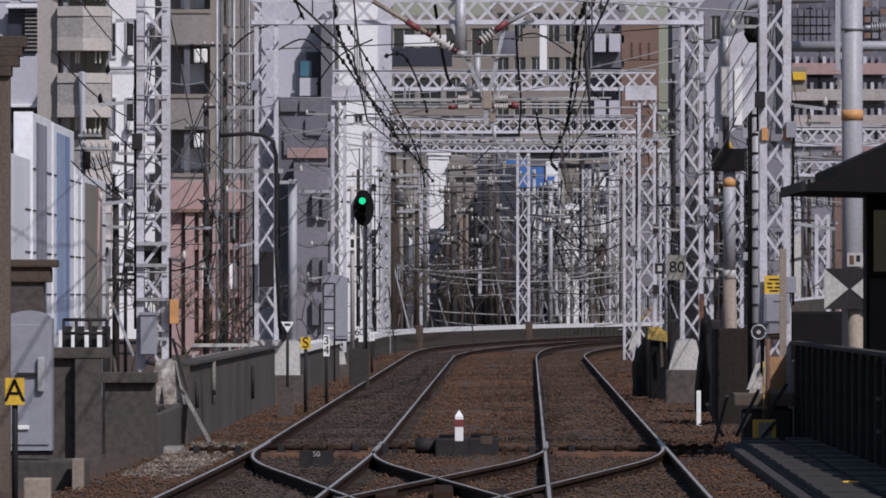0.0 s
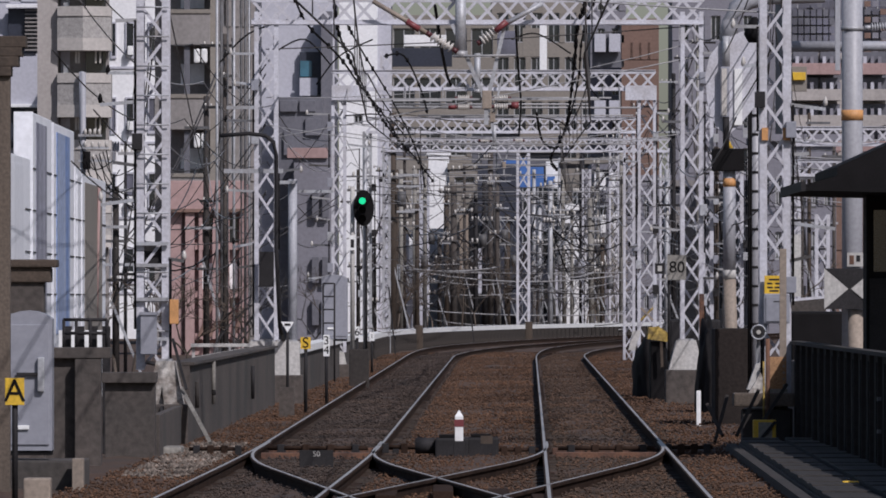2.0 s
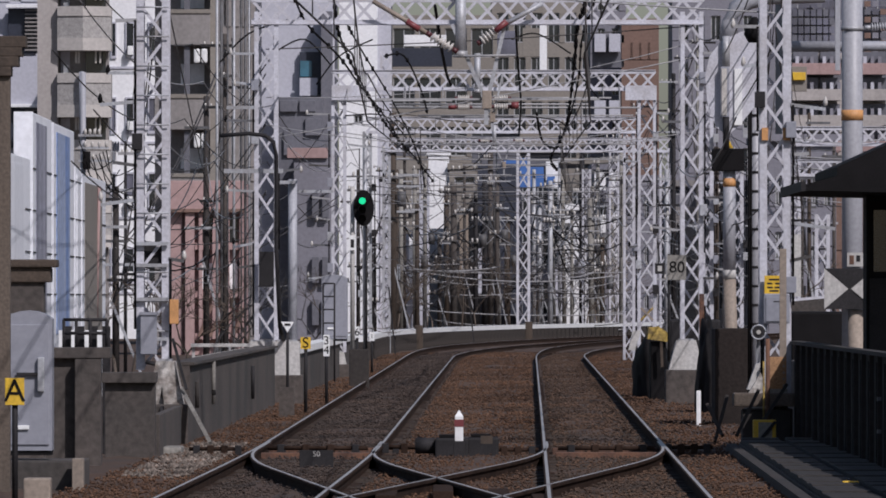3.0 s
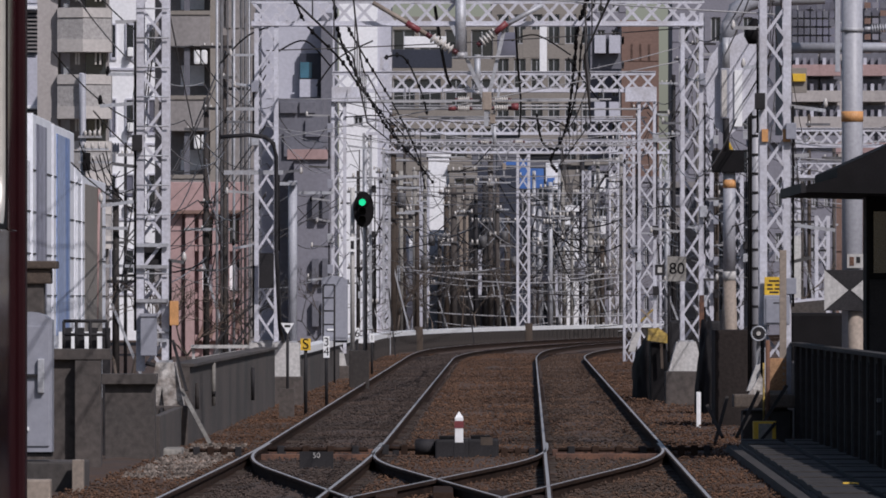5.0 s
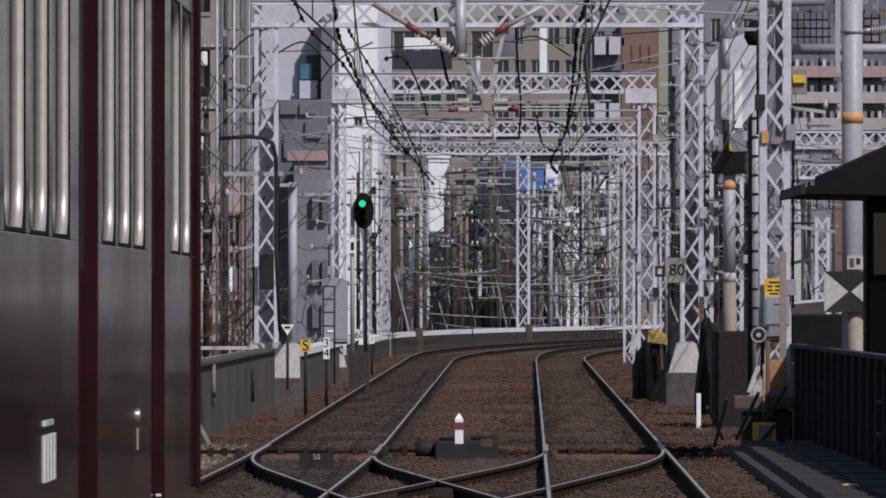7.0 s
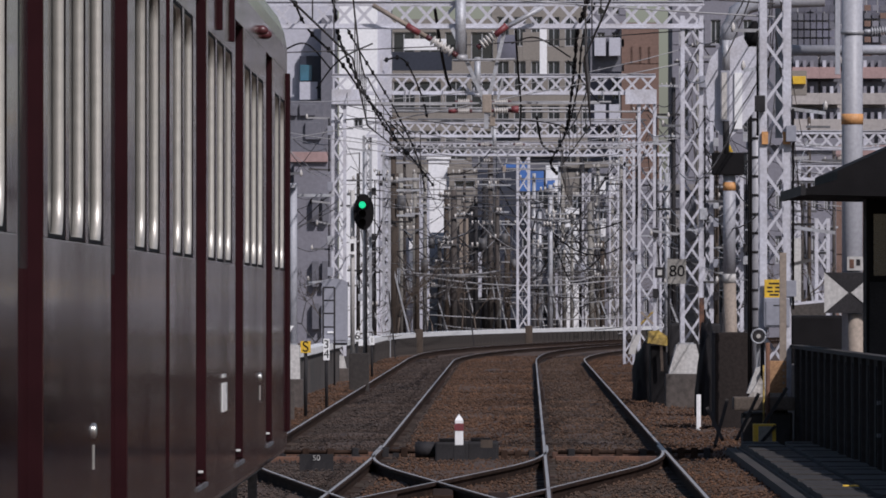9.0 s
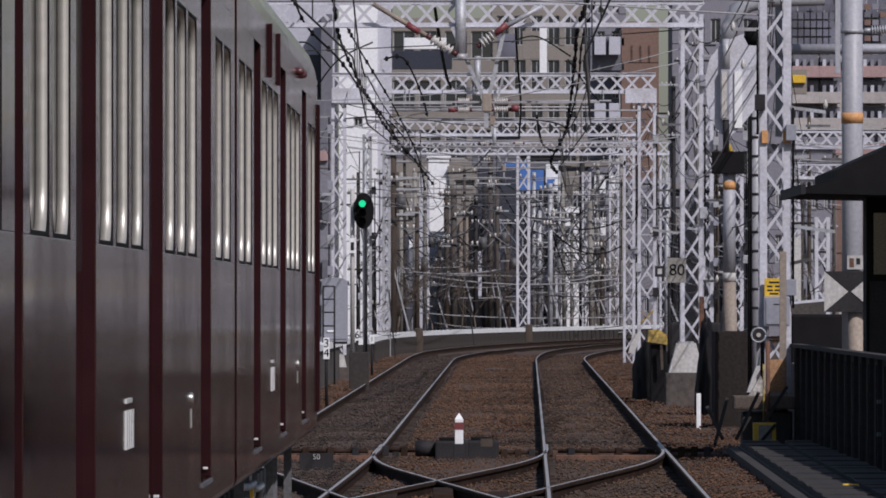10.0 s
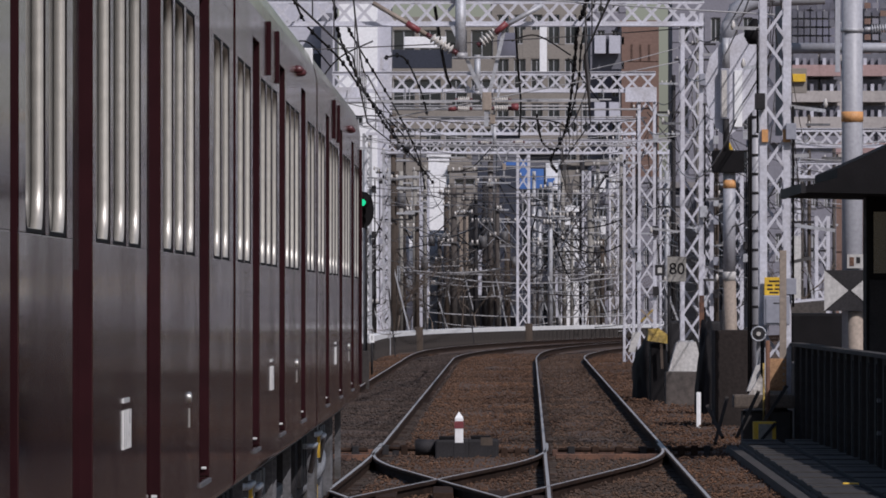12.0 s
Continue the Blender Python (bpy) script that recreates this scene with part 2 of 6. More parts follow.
def line_x(y):
    """Centre of the left-hand track: a slight set to the right at the points, then a curve of about 1200 m radius."""
    return -2.53 + 0.0058 * y + 0.3 * ease((y - 70) / 55) + 0.0004 * max(0.0, y - 130) + 0.00042 * max(0.0, y - 296) ** 2


def line2_x(y):
    """Centre of the right-hand track."""
    return 0.928 + 0.0091 * y + 0.00042 * max(0.0, y - 296) ** 2


def cant(y):
    """Height of the outer rail in the curve."""
    return 0.1 * ease((y - 292) / 40)


def steps(y0, y1, step):
    n = max(2, int(round((y1 - y0) / step)) + 1)
    return [y0 + (y1 - y0) * i / (n - 1) for i in range(n)]


def sweep(path, outline, y0, y1, step=6.0, offset=0.0, lift=None):
    """Pushes an outline (across, up) along a path x(y)."""
    bm = bmesh.new()
    rings = []
    for y in steps(y0, y1, step):
        slope = (path(y + 0.5) - path(y - 0.5))
        n = Vector((1, -slope, 0)).normalized()
        base = Vector((path(y), y, lift(y) if lift else 0))
        rings.append([bm.verts.new(base + n * (u + offset) + Vector((0, 0, v))) for u, v in outline])
    for a, b in zip(rings, rings[1:]):
        for i in range(len(outline)):
            j = (i + 1) % len(outline)
            bm.faces.new((a[i], a[j], b[j], b[i]))
    bm.faces.new(rings[0])
    bm.faces.new(rings[-1][::-1])
    bmesh.ops.recalc_face_normals(bm, faces=bm.faces)
    return bm


RAIL = ((-0.06, -0.165), (0.06, -0.165), (0.06, -0.15), (0.012, -0.135), (0.012, -0.05), (0.034, -0.035), (0.034, -0.006), (0.017, 0), (-0.017, 0), (-0.034, -0.006), (-0.034, -0.035), (-0.012, -0.05), (-0.012, -0.135), (-0.06, -0.15))


def rail(path, y0, y1, name="rail", step=4.0, lift=None):
    me = mesh_of(name, sweep(path, RAIL, y0, y1, step, lift=lift), "rail_side", "rail_top")
    for p in me.polygons:
        if p.normal.z > 0.97 and p.center.z > (lift(p.center.y) if lift else 0) - 0.003:
            p.material_index = 1
    return tagged(new(name, me), "worn steel running rail with bright top on brown ballast", "rail", "rails", "structure")


# ---- ground and track ----
def ground_bm():
    bm = bmesh.new()
    xs = [-4000, -600, -60, -8] + [i * 0.5 - 7 for i in range(61)] + [60, 600, 4000]
    ys = [-400, -40, 0, 40] + steps(70, 240, 1.0) + steps(245, 460, 5.0) + [600, 1200, 4600]
    rows = []
    for y in ys:
        row = []
        for x in xs:
            z = -0.14
            if -6.5 < x < 22 and 60 < y < 470:
                z += 0.05 * noise.noise((x * 0.9, y * 0.22, 0)) + 0.03 * noise.noise((x * 2.1, y * 0.9, 4))
                near = min(abs(abs(x - line_x(y)) - 0.75), abs(abs(x - line2_x(y)) - 0.75))
                z -= 0.07 * max(0, 1 - near / 0.3)
            row.append(bm.verts.new((x, y, z)))
        rows.append(row)
    for a, b in zip(rows, rows[1:]):
        for i in range(len(xs) - 1):
            bm.faces.new((a[i], a[i + 1], b[i + 1], b[i])).smooth = True
    return bm


tagged(new("ground", mesh_of("ground", ground_bm(), "ballast")), "rust-brown ballast bed reaching away under the tracks", "ground", kind="structure")

for path in (line_x, line2_x):
    for side in (-0.75, 0.75):
        rail(lambda y, p=path, s=side: p(y) + s, -30, 470, lift=cant if side < 0 else None)


def cross_shift(y, tip):
    """How far a crossover has moved sideways at y, going from its far points at tip back towards the eye."""
    s = tip - y
    if s <= 0:
        return 0.0
    if s < 13.5:
        return 0.003 * s * s
    return min(0.547 + 0.081 * (s - 13.5), 3.55)


for side in (-0.72, 0.72):
    rail(lambda y, s=side: line_x(y) + s + cross_shift(y, 118.5), 66, 124, "switch_rail", 1.0)
    rail(lambda y, s=side: line2_x(y) + s - cross_shift(y, 120.5), 66, 124, "switch_rail", 1.0)


# ---- train ----
TRACK_TURN = -math.degrees(math.atan(0.0059))
HALF, CAR = 1.38, 18.55
DOOR_FAR = (3.4, 8.9, 14.35)       # far edge of each door opening behind the leading end
DOOR_W = 1.3
DOOR_IN, WINDOW_IN = 0.046, 0.036   # how deep the doors and the windows are set


def cylinder_x(bm, x0, x1, y, z, r, sides=20):
    return tube(bm, [(x0, y, z), (x1, y, z)], r, sides)


def rounded_frame(x0, x1, y0, y1, z0, z1, thick, r, seg=6):
    """A window frame: square outside, round-cornered inside, pushed from x0 to x1."""
    bm = bmesh.new()
    inner, outer = [], []
    for cy, cz, a0 in ((y1 - thick - r, z0 + thick + r, -90), (y1 - thick - r, z1 - thick - r, 0), (y0 + thick + r, z1 - thick - r, 90), (y0 + thick + r, z0 + thick + r, 180)):
        for k in range(seg + 1):
            a = radians(a0 + 90 * k / seg)
            c, s = math.cos(a), math.sin(a)
            inner.append((cy + r * c, cz + r * s))
            m = max(abs(c), abs(s))
            q = r + thick
            outer.append((cy + q * c / m, cz + q * s / m))
    n = len(inner)
    rings = [[bm.verts.new((x, p[0], p[1])) for p in loop] for x, loop in ((x0, inner), (x1, inner), (x1, outer), (x0, outer))]
    for i in range(n):
        j = (i + 1) % n
        for q in range(4):
            a, b = rings[q], rings[(q + 1) % 4]
            f = bm.faces.new((a[i], a[j], b[j], b[i]))
            f.smooth = q == 0
    return bm


def train_car():
    """One car, its leading end at y = 0, running back to y = -CAR; x = 0 is the centre line."""
    car = thing("train_car", "glossy maroon commuter train car with pale-framed windows", "train car", group="train cars")
    core = HALF - DOOR_IN
    outline = [(-core, 1.06), (core, 1.06), (core, 3.2), (-core, 3.2)]
    part("body", prism(outline, -CAR, -0.02), "maroon", car)
    crown = [(-HALF, 3.1), (HALF, 3.1), (HALF, 3.24), (HALF - 0.015, 3.32), (HALF - 0.05, 3.41), (HALF - 0.11, 3.49), (HALF - 0.2, 3.57), (HALF - 0.36, 3.66), (0.55, 3.77), (0, 3.8), (-0.55, 3.77),
             (-HALF + 0.36, 3.66), (-HALF + 0.2, 3.57), (-HALF + 0.11, 3.49), (-HALF + 0.05, 3.41), (-HALF + 0.015, 3.32), (-HALF, 3.24)]
    part("roof", prism(crown, -CAR, 0), "maroon", car)
    part("roof_cover", prism([(-0.95, 3.66), (0.95, 3.66), (0.7, 3.82), (-0.7, 3.82)], -CAR + 0.2, -0.3), "train_roof", car, "pale grey roof cover")
    for y in (-4.6, -9.4, -14.2):
        part("roof_unit", cuboid(-0.75, 0.75, y - 1.1, y + 1.1, 3.8, 4.02, 0.08), "train_roof", car, "grey rooftop air conditioner")
    part("end_collar", cuboid(-0.5, 0.5, -CAR - 0.3, -CAR, 1.1, 3.2, 0.05), "black", car, "black gangway bellows")
    edges = [0.0] + [v for f in DOOR_FAR for v in (f, f + DOOR_W)] + [CAR]
    for sx in (-1, 1):
        a, b = (core, HALF) if sx > 0 else (-HALF, -core)
        sill = prism([(sx * core, 1.05), (sx * (HALF - 0.012), 1.05), (sx * HALF, 1.075), (sx * HALF, 1.16), (sx * core, 1.16)], -CAR, 0)
        part("sole_bar", sill, "maroon", car)
        part("gutter_end", cuboid(min(sx * (HALF - 0.09), sx * (HALF - 0.03)), max(sx * (HALF - 0.09), sx * (HALF - 0.03)), -CAR - 0.03, -CAR - 0.004, 3.24, 3.46, 0.008), "white_paint", car, "white end of the rain gutter")
        x_in, x_out = core * sx, HALF * sx
        for k in range(0, len(edges), 2):
            near_y, far_y = -edges[k + 1], -edges[k]
            width = far_y - near_y
            count = 3 if width > 3.6 else 2
            w, gap = 1.02, 0.19
            total = count * w + (count - 1) * gap
            start = near_y + (width - total) / 2 - (0.15 if count == 3 else 0.0)
            part("side_panel", cuboid(a, b, near_y, far_y, 1.155, 2.03, 0.004), "maroon", car)
            part("top_panel", cuboid(a, b, near_y, far_y, 2.94, 3.105, 0.003), "maroon", car)
            jamb = sorted((x_in + sx * 0.003, x_out - sx * 0.003))
            part("door_jamb", cuboid(*jamb, near_y - 0.005, near_y - 0.0005, 1.165, 3.095), "maroon_jamb", car)
            edge = near_y
            for i in range(count + 1):
                end = start + i * (w + gap) if i < count else far_y
                part("pillar", cuboid(a, b, edge, end, 2.031, 2.939), "maroon", car)
                edge = end + w
            for i in range(count):
                y = start + i * (w + gap)
                lo, hi = sorted((x_out - sx * (WINDOW_IN - 0.001), x_out - sx * 0.005))
                fr = part("window", rounded_frame(lo, hi, y + 0.002, y + w - 0.002, 2.032, 2.938, 0.012, 0.12, 8), "jamb", car, "cream aluminium window frame with rounded corners")
                lo2, hi2 = sorted((x_in, x_out - sx * WINDOW_IN))
                lo3, hi3 = sorted((x_out - sx * 0.0045, x_out - sx * 0.001))
                part("gasket", rounded_frame(lo3, hi3, y + 0.002, y + w - 0.002, 2.032, 2.938, 0.01, 0.12, 6), "black", fr, "black rubber gasket")
                part("pane", cuboid(lo2, hi2, y + 0.004, y + w - 0.004, 2.034, 2.936), "glass", fr, "dark window glass")
        for f in DOOR_FAR:
            lo, hi = sorted((x_in, x_in + sx * 0.008))
            for j in range(2):
                y0 = -f - DOOR_W + j * DOOR_W / 2
                leaf = part("door", cuboid(lo, hi, y0 + 0.004, y0 + DOOR_W / 2 - 0.006, 1.165, 3.095), "maroon", car)
                lo2, hi2 = sorted((x_in + sx * 0.008, x_in + sx * 0.012))
                part("door_window", cuboid(lo2, hi2, y0 + 0.12, y0 + DOOR_W / 2 - 0.12, 1.95, 2.92), "glass", leaf, "dark door glass")
            part("step_plate", cuboid(min(x_in, x_out + sx * 0.008), max(x_in, x_out + sx * 0.008), -f - DOOR_W, -f, 1.14, 1.156), "under_grey", car, "grey metal door step")
            # added bright chip plays the glint at the foot of the door
            part("step_end", cuboid(min(x_in + sx * 0.014, x_out - sx * 0.012), max(x_in + sx * 0.014, x_out - sx * 0.012), -f - 0.02, -f - 0.01, 1.19, 1.2, 0.002), "bright_metal", car, "bright chip standing for the glint at the door foot")
        for dy in (-5.25, -6.0):
            bm = tube(bmesh.new(), [(sx * (HALF - 0.02), dy, 3.17), (sx * (HALF + 0.018), dy, 3.17), (sx * (HALF + 0.032), dy, 3.165), (sx * (HALF + 0.04), dy, 3.16)], [0.024, 0.024, 0.018, 0.008], 14)
            part("side_lamp", bm, "insulator_red", car, "round red side indicator lamp")
        for dy in (-10.9, -12.7):
            lo, hi = sorted((sx * (HALF - 0.002), sx * (HALF + 0.018)))
            part("display_frame", cuboid(lo, hi, dy - 0.06, dy, 2.98, 3.25, 0.004), "maroon_jamb", car, "dark upright edge of the destination display")
        for i in range(4):
            lo, hi = sorted((sx * HALF, sx * (HALF + 0.005)))
            y = -12.2 + i * 0.17
            part("number_bar", cuboid(lo, hi, y, y + 0.075, 1.405, 1.525), "bright_metal", car, "polished metal bar")
        part("plate_top", cuboid(min(sx * HALF, sx * (HALF + 0.005)), max(sx * HALF, sx * (HALF + 0.005)), -12.2, -11.75, 1.548, 1.562), "bright_metal", car, "polished metal bar")
        part("emblem", tube(bmesh.new(), [(sx * (HALF - 0.004), -5.9, 1.5), (sx * (HALF + 0.006), -5.9, 1.5), (sx * (HALF + 0.01), -5.9, 1.5)], [0.022, 0.022, 0.01], 12), "train_frame", car, "small bright lock boss")
        part("drip", cuboid(min(sx * HALF, sx * (HALF + 0.005)), max(sx * HALF, sx * (HALF + 0.003)), -5.92, -5.88, 1.39, 1.46), "train_frame", car)
    for y in (-2.6, -CAR + 2.6):
        bm = bmesh.new()
        for sx in (-1, 1):
            box(bm, sx * 1.0 - 0.07, sx * 1.0 + 0.07, y - 1.5, y + 1.5, 0.42, 0.62, 0.03)
            for dy in (-1.05, 1.05):
                box(bm, sx * 1.0 - 0.12, sx * 1.0 + 0.14, y + dy - 0.2, y + dy + 0.2, 0.26, 0.56, 0.04)
            cylinder_x(bm, sx * 0.75, sx * 1.05, y, 0.72, 0.3, 16)
        box(bm, -0.95, 0.95, y - 0.3, y + 0.3, 0.4, 0.7)
        bogie = part("bogie", bm, "under_grey", car, "grey steel bogie with axle boxes")
        for dy in (-1.05, 1.05):
            bm = bmesh.new()
            for sx in (-1, 1):
                cylinder_x(bm, sx * 0.68, sx * 0.82, y + dy, 0.43, 0.43, 24)
            cylinder_x(bm, -0.8, 0.8, y + dy, 0.43, 0.07, 10)
            part("wheelset", bm, "rail_side", bogie, "dark wheelset")
    for y0, y1, z0, x1, mat in ((-7.6, -5.3, 0.42, 1.16, "under_grey"), (-9.2, -8.2, 0.5, 1.1, "dark_steel"), (-13.4, -11.2, 0.45, 1.14, "dark_steel")):
        bm = cuboid(-x1, x1, y0, y1, z0, 0.96, 0.05)
        for k in range(3):
            yy = y0 + (y1 - y0) * (k + 0.5) / 3
            box(bm, x1 - 0.01, x1 + 0.03, yy - 0.2, yy + 0.2, z0 + 0.1, 0.9, 0.01)
        part("equipment_case", bm, mat, car, "grey underfloor equipment case")
    # pale switch cases and reservoirs hung near the middle of the car
    case = part("switch_case", cuboid(0.98, 1.22, -10.3, -9.75, 0.62, 0.97, 0.03), "under_pale", car, "pale grey switch case with a cover")
    part("boss", tube(bmesh.new(), [(1.1, -10.3, 0.82), (1.1, -10.34, 0.82), (1.1, -10.36, 0.82)], [0.07, 0.06, 0.02], 14), "bright_metal", case, "bright round boss")
    part("tag", cuboid(1.222, 1.24, -10.3, -10.1, 0.72, 0.9), "yellow", case, "small yellow tag")
    for y, z, r, mat in ((-9.6, 0.58, 0.15, "under_grey"), (-8.0, 0.66, 0.2, "under_pale"), (-10.9, 0.6, 0.16, "under_pale")):
        bm = tube(bmesh.new(), [(1.04, y - 0.42, z), (1.04, y - 0.4, z), (1.04, y - 0.34, z), (1.04, y + 0.34, z), (1.04, y + 0.4, z)], [r * 0.3, r * 0.75, r, r, r * 0.75], 20)
        part("air_tank", bm, mat, car, "grey air reservoir")
    part("tag", cuboid(1.19, 1.215, -9.95, -9.8, 0.4, 0.52), "yellow", car, "small yellow tag")
    for y, x in ((-4.2, 1.2), (-5.2, 1.2), (-0.3, 1.2), (-8.7, 1.16), (-10.5, 1.2), (-11.1, 1.16), (-11.6, 1.2)):
        part("hanger", bar((x, y, 1.05), (x, y, 0.38), 0.05, 0.05), "under_grey", car)
    for y, z in ((-9.0, 0.86), (-10.6, 0.9), (-12.2, 0.84)):
        part("air_pipe", pipe([(1.18, y - 0.7, z), (1.24, y - 0.55, z), (1.24, y + 0.4, z), (1.2, y + 0.5, z - 0.2)], 0.02, 8), "under_pale", car)
    part("underframe", cuboid(-1.25, 1.25, -CAR, 0, 0.96, 1.055), "under_grey", car)
    part("coupler", cuboid(-0.15, 0.15, -CAR - 0.3, 0.1, 0.65, 0.9, 0.03), "under_grey", car)
    return car


first = train_car()
motions_cars = [(first, 0.0)] + [(copy_thing(first, pose(-2.56, -19.0 * i, 0)), 19.0 * i) for i in (1, 2, 3)]
part("corner_post", cuboid(HALF - 0.002, HALF + 0.02, -0.16, -0.06, 1.16, 3.1, 0.006), "maroon_jamb", first, "dark maroon cab door post")


# ---- gantries ----
def lattice_mast(at, z0, z1, width, mat="steel_white", label="white-painted steel lattice mast carrying overhead wires", depth=None, bay=None, leg=0.075, brace=None):
    mast = thing("lattice_mast", label, "lattice mast", at, group="lattice masts")
    depth = depth or width
    for sx in (-1, 1):
        for sy in (-1, 1):
            x, y = sx * (width / 2 - leg / 2), sy * (depth / 2 - leg / 2)
            bm = cuboid(x - leg / 2, x + leg / 2, y - 0.006 + sy * leg / 2, y + 0.006 + sy * leg / 2, z0, z1)
            box(bm, x + sx * leg / 2 - 0.006, x + sx * leg / 2 + 0.006, y - leg / 2, y + leg / 2, z0, z1)
            part("leg", bm, mat, mast)
    bay = bay or width * 1.25
    brace = brace or leg * 0.6
    n = max(1, int(round((z1 - z0) / bay)))
    h = (z1 - z0) / n
    w = width - leg
    up = mesh_of("brace", bar((-w / 2, 0, 0), (w / 2, 0, h), brace, 0.012), mat)
    down = mesh_of("brace", bar((w / 2, 0, 0), (-w / 2, 0, h), brace, 0.012), mat)
    side_up = mesh_of("brace", bar((0, -depth / 2, 0), (0, depth / 2, h), brace, 0.012), mat)
    for i in range(n):
        z = z0 + i * h
        piece("brace", up if i % 2 else down, mast, pose(0, -depth / 2 + 0.02, z))
        piece("brace", down if i % 2 else up, mast, pose(0, depth / 2 - 0.02, z))
        piece("brace", side_up, mast, pose(-width / 2 + 0.02, 0, z, 0, 0, 0 if i % 2 else 180))
        piece("brace", side_up, mast, pose(width / 2 - 0.02, 0, z, 0, 0, 180 if i % 2 else 0))
    return mast


def lattice_beam(x0, x1, y, z, height, depth=0.45, mat="steel_white", chord=0.08, bay=None):
    beam = thing("gantry_beam", "white-painted lattice gantry beam spanning the tracks", "gantry beam", (x0, y, z), group="gantry beams")
    length = x1 - x0
    for sy in (-1, 1):
        for sz in (-1, 1):
            yy, zz = sy * depth / 2, sz * height / 2
            bm = cuboid(0, length, yy - 0.008, yy + 0.008, zz - chord / 2, zz + chord / 2)
            box(bm, 0, length, yy - chord / 2, yy + chord / 2, zz + sz * chord / 2 - 0.008, zz + sz * chord / 2 + 0.008)
            part("chord", bm, mat, beam)
    bay = bay or height * 0.9
    n = max(2, int(round(length / bay)))
    h = length / n
    up = mesh_of("brace", bar((0, 0, -height / 2), (h, 0, height / 2), chord * 0.7, 0.014), mat)
    down = mesh_of("brace", bar((0, 0, height / 2), (h, 0, -height / 2), chord * 0.7, 0.014), mat)
    for i in range(n):
        piece("brace", up if i % 2 else down, beam, pose(i * h, -depth / 2 + 0.012, 0))
        piece("brace", down if i % 2 else up, beam, pose(i * h, depth / 2 - 0.012, 0))
    return beam


mast_near_left = lattice_mast((-3.92, 130, 0), 0.88, 7.6, 0.44, bay=0.44, leg=0.1, brace=0.042)
mast_near_right = lattice_mast((4.49, 130, 0), 0.53, 7.6, 0.42, bay=0.44, leg=0.1, brace=0.042)
lattice_beam(-3.92, 4.49, 130, 7.4, 0.45)
mast_mid_left = lattice_mast((-3.31, 180, 0), 1.05, 7.2, 0.44)
lattice_mast((4.66, 180, 0), 1.05, 7.2, 0.42)
lattice_beam(-3.59, 4.88, 180, 7.22, 0.42)
lattice_mast((-2.57, 237, 0), 0.5, 7.0, 0.36)
lattice_mast((5.03, 237, 0), 0.5, 7.0, 0.46)
beam_two = lattice_beam(-2.73, 5.24, 237, 7.2, 0.42)
lattice_mast((5.79, 299, 0), -0.2, 7.0, 0.36)
lattice_mast((-2.36, 299, 0), -0.2, 7.0, 0.28, mat="galvanised", label="grey lattice mast beside the curved wall")
lattice_beam(-2.39, 6.0, 299, 7.2, 0.42)
lattice_beam(-1.99, 8.0, 339, 7.21, 0.42)
lattice_mast((7.82, 339, 0), -0.2, 7.1, 0.36)
lattice_mast((-1.99, 339, 0), -0.2, 7.1, 0.28, mat="galvanised", label="grey lattice mast beside the curved wall")
lattice_mast((3.59, 430, 0), -0.2, 8.3, 0.6, leg=0.11)
for x, d, top, w in ((1087, 470, 250, 0.5), (1252, 250, 180, 0.3), (1305, 260, 300, 0.32), (1455, 260, 380, 0.4), (1405, 330, 280, 0.45), (683, 420, 90, 0.5), (1038, 480, 300, 0.45)):
    lattice_mast((across(x, d), d, 0), -0.2, height(top, d), w, leg=0.09)
lattice_beam(8.7, 11.52, 240, 5.87, 0.4)
lattice_beam(10.06, 13.44, 280, 5.61, 0.4)
lattice_mast((11.38, 240, 0), -0.2, 6.2, 0.4)
lattice_mast((13.36, 280, 0), -0.2, 6.0, 0.4)


# plates where the second gantry's beam meets its legs
for x0, x1 in ((588, 640), (1105, 1160)):
    fit_on(beam_two, "gusset_plate", cuboid(0.014 * (x0 - 784), 0.014 * (x1 - 784), 236.7, 236.76, 6.71, 7.07), "steel_white")


# ---- parapet walls ----
def wall_x(y):
    return edge_x(y) - 1.95


def parapet_run(name, path, y0, y1, z1, mat, cap=None, cap_mat="concrete", label="weathered dark concrete parapet wall beside the track", thick=0.25, unit=3.0):
    """A wall of cast panels with open joints, and coping stones."""
    w = thing(name, label, "parapet wall", (0, 0, 0), kind="structure")
    y = y0
    while y < y1 - 0.1:
        e = min(y + unit, y1)
        part("panel", sweep(path, ((-thick, -0.5), (0, -0.5), (0, z1), (-thick, z1)), y + 0.02, e, unit), mat, w)
        if cap:
            part("coping", sweep(path, ((-thick - 0.06, z1), (0.06, z1), (0.06, z1 + cap), (-thick - 0.06, z1 + cap)), y + 0.012, e, unit), cap_mat, w)
        y = e
    return w


parapet_run("parapet", wall_x, 131.5, 176, 0.93, "concrete_dark", 0.04, "concrete_dark", unit=7.4)
parapet_run("parapet", wall_x, 181, 262, 0.72, "concrete_dark", 0.14, "white_paint", label="dark concrete parapet with white-painted coping")
far_wall = parapet_run("parapet", lambda y: edge_x(y) - 2.35, 296, 470, 0.47, "wall_brown", 0.17, "white_paint", label="dark ribbed parapet with white coping round the curve", unit=6.0)
rib = mesh_of("rib", cuboid(0, 0.17, -0.13, 0.13, -0.3, 0.46, 0.01), "wall_brown")
for i in range(115):
    y = 297 + i * 1.45
    piece("rib", rib, far_wall, pose(edge_x(y) - 2.35, y, 0))
for y in (364, 416):
    solid("wall_pier", cuboid(-0.16, 0.16, -0.5, 0.5, -0.4, 0.78, 0.03), "timber", "brown stained stone pier breaking the white coping", "pier", (edge_x(y) - 2.2, y, 0))

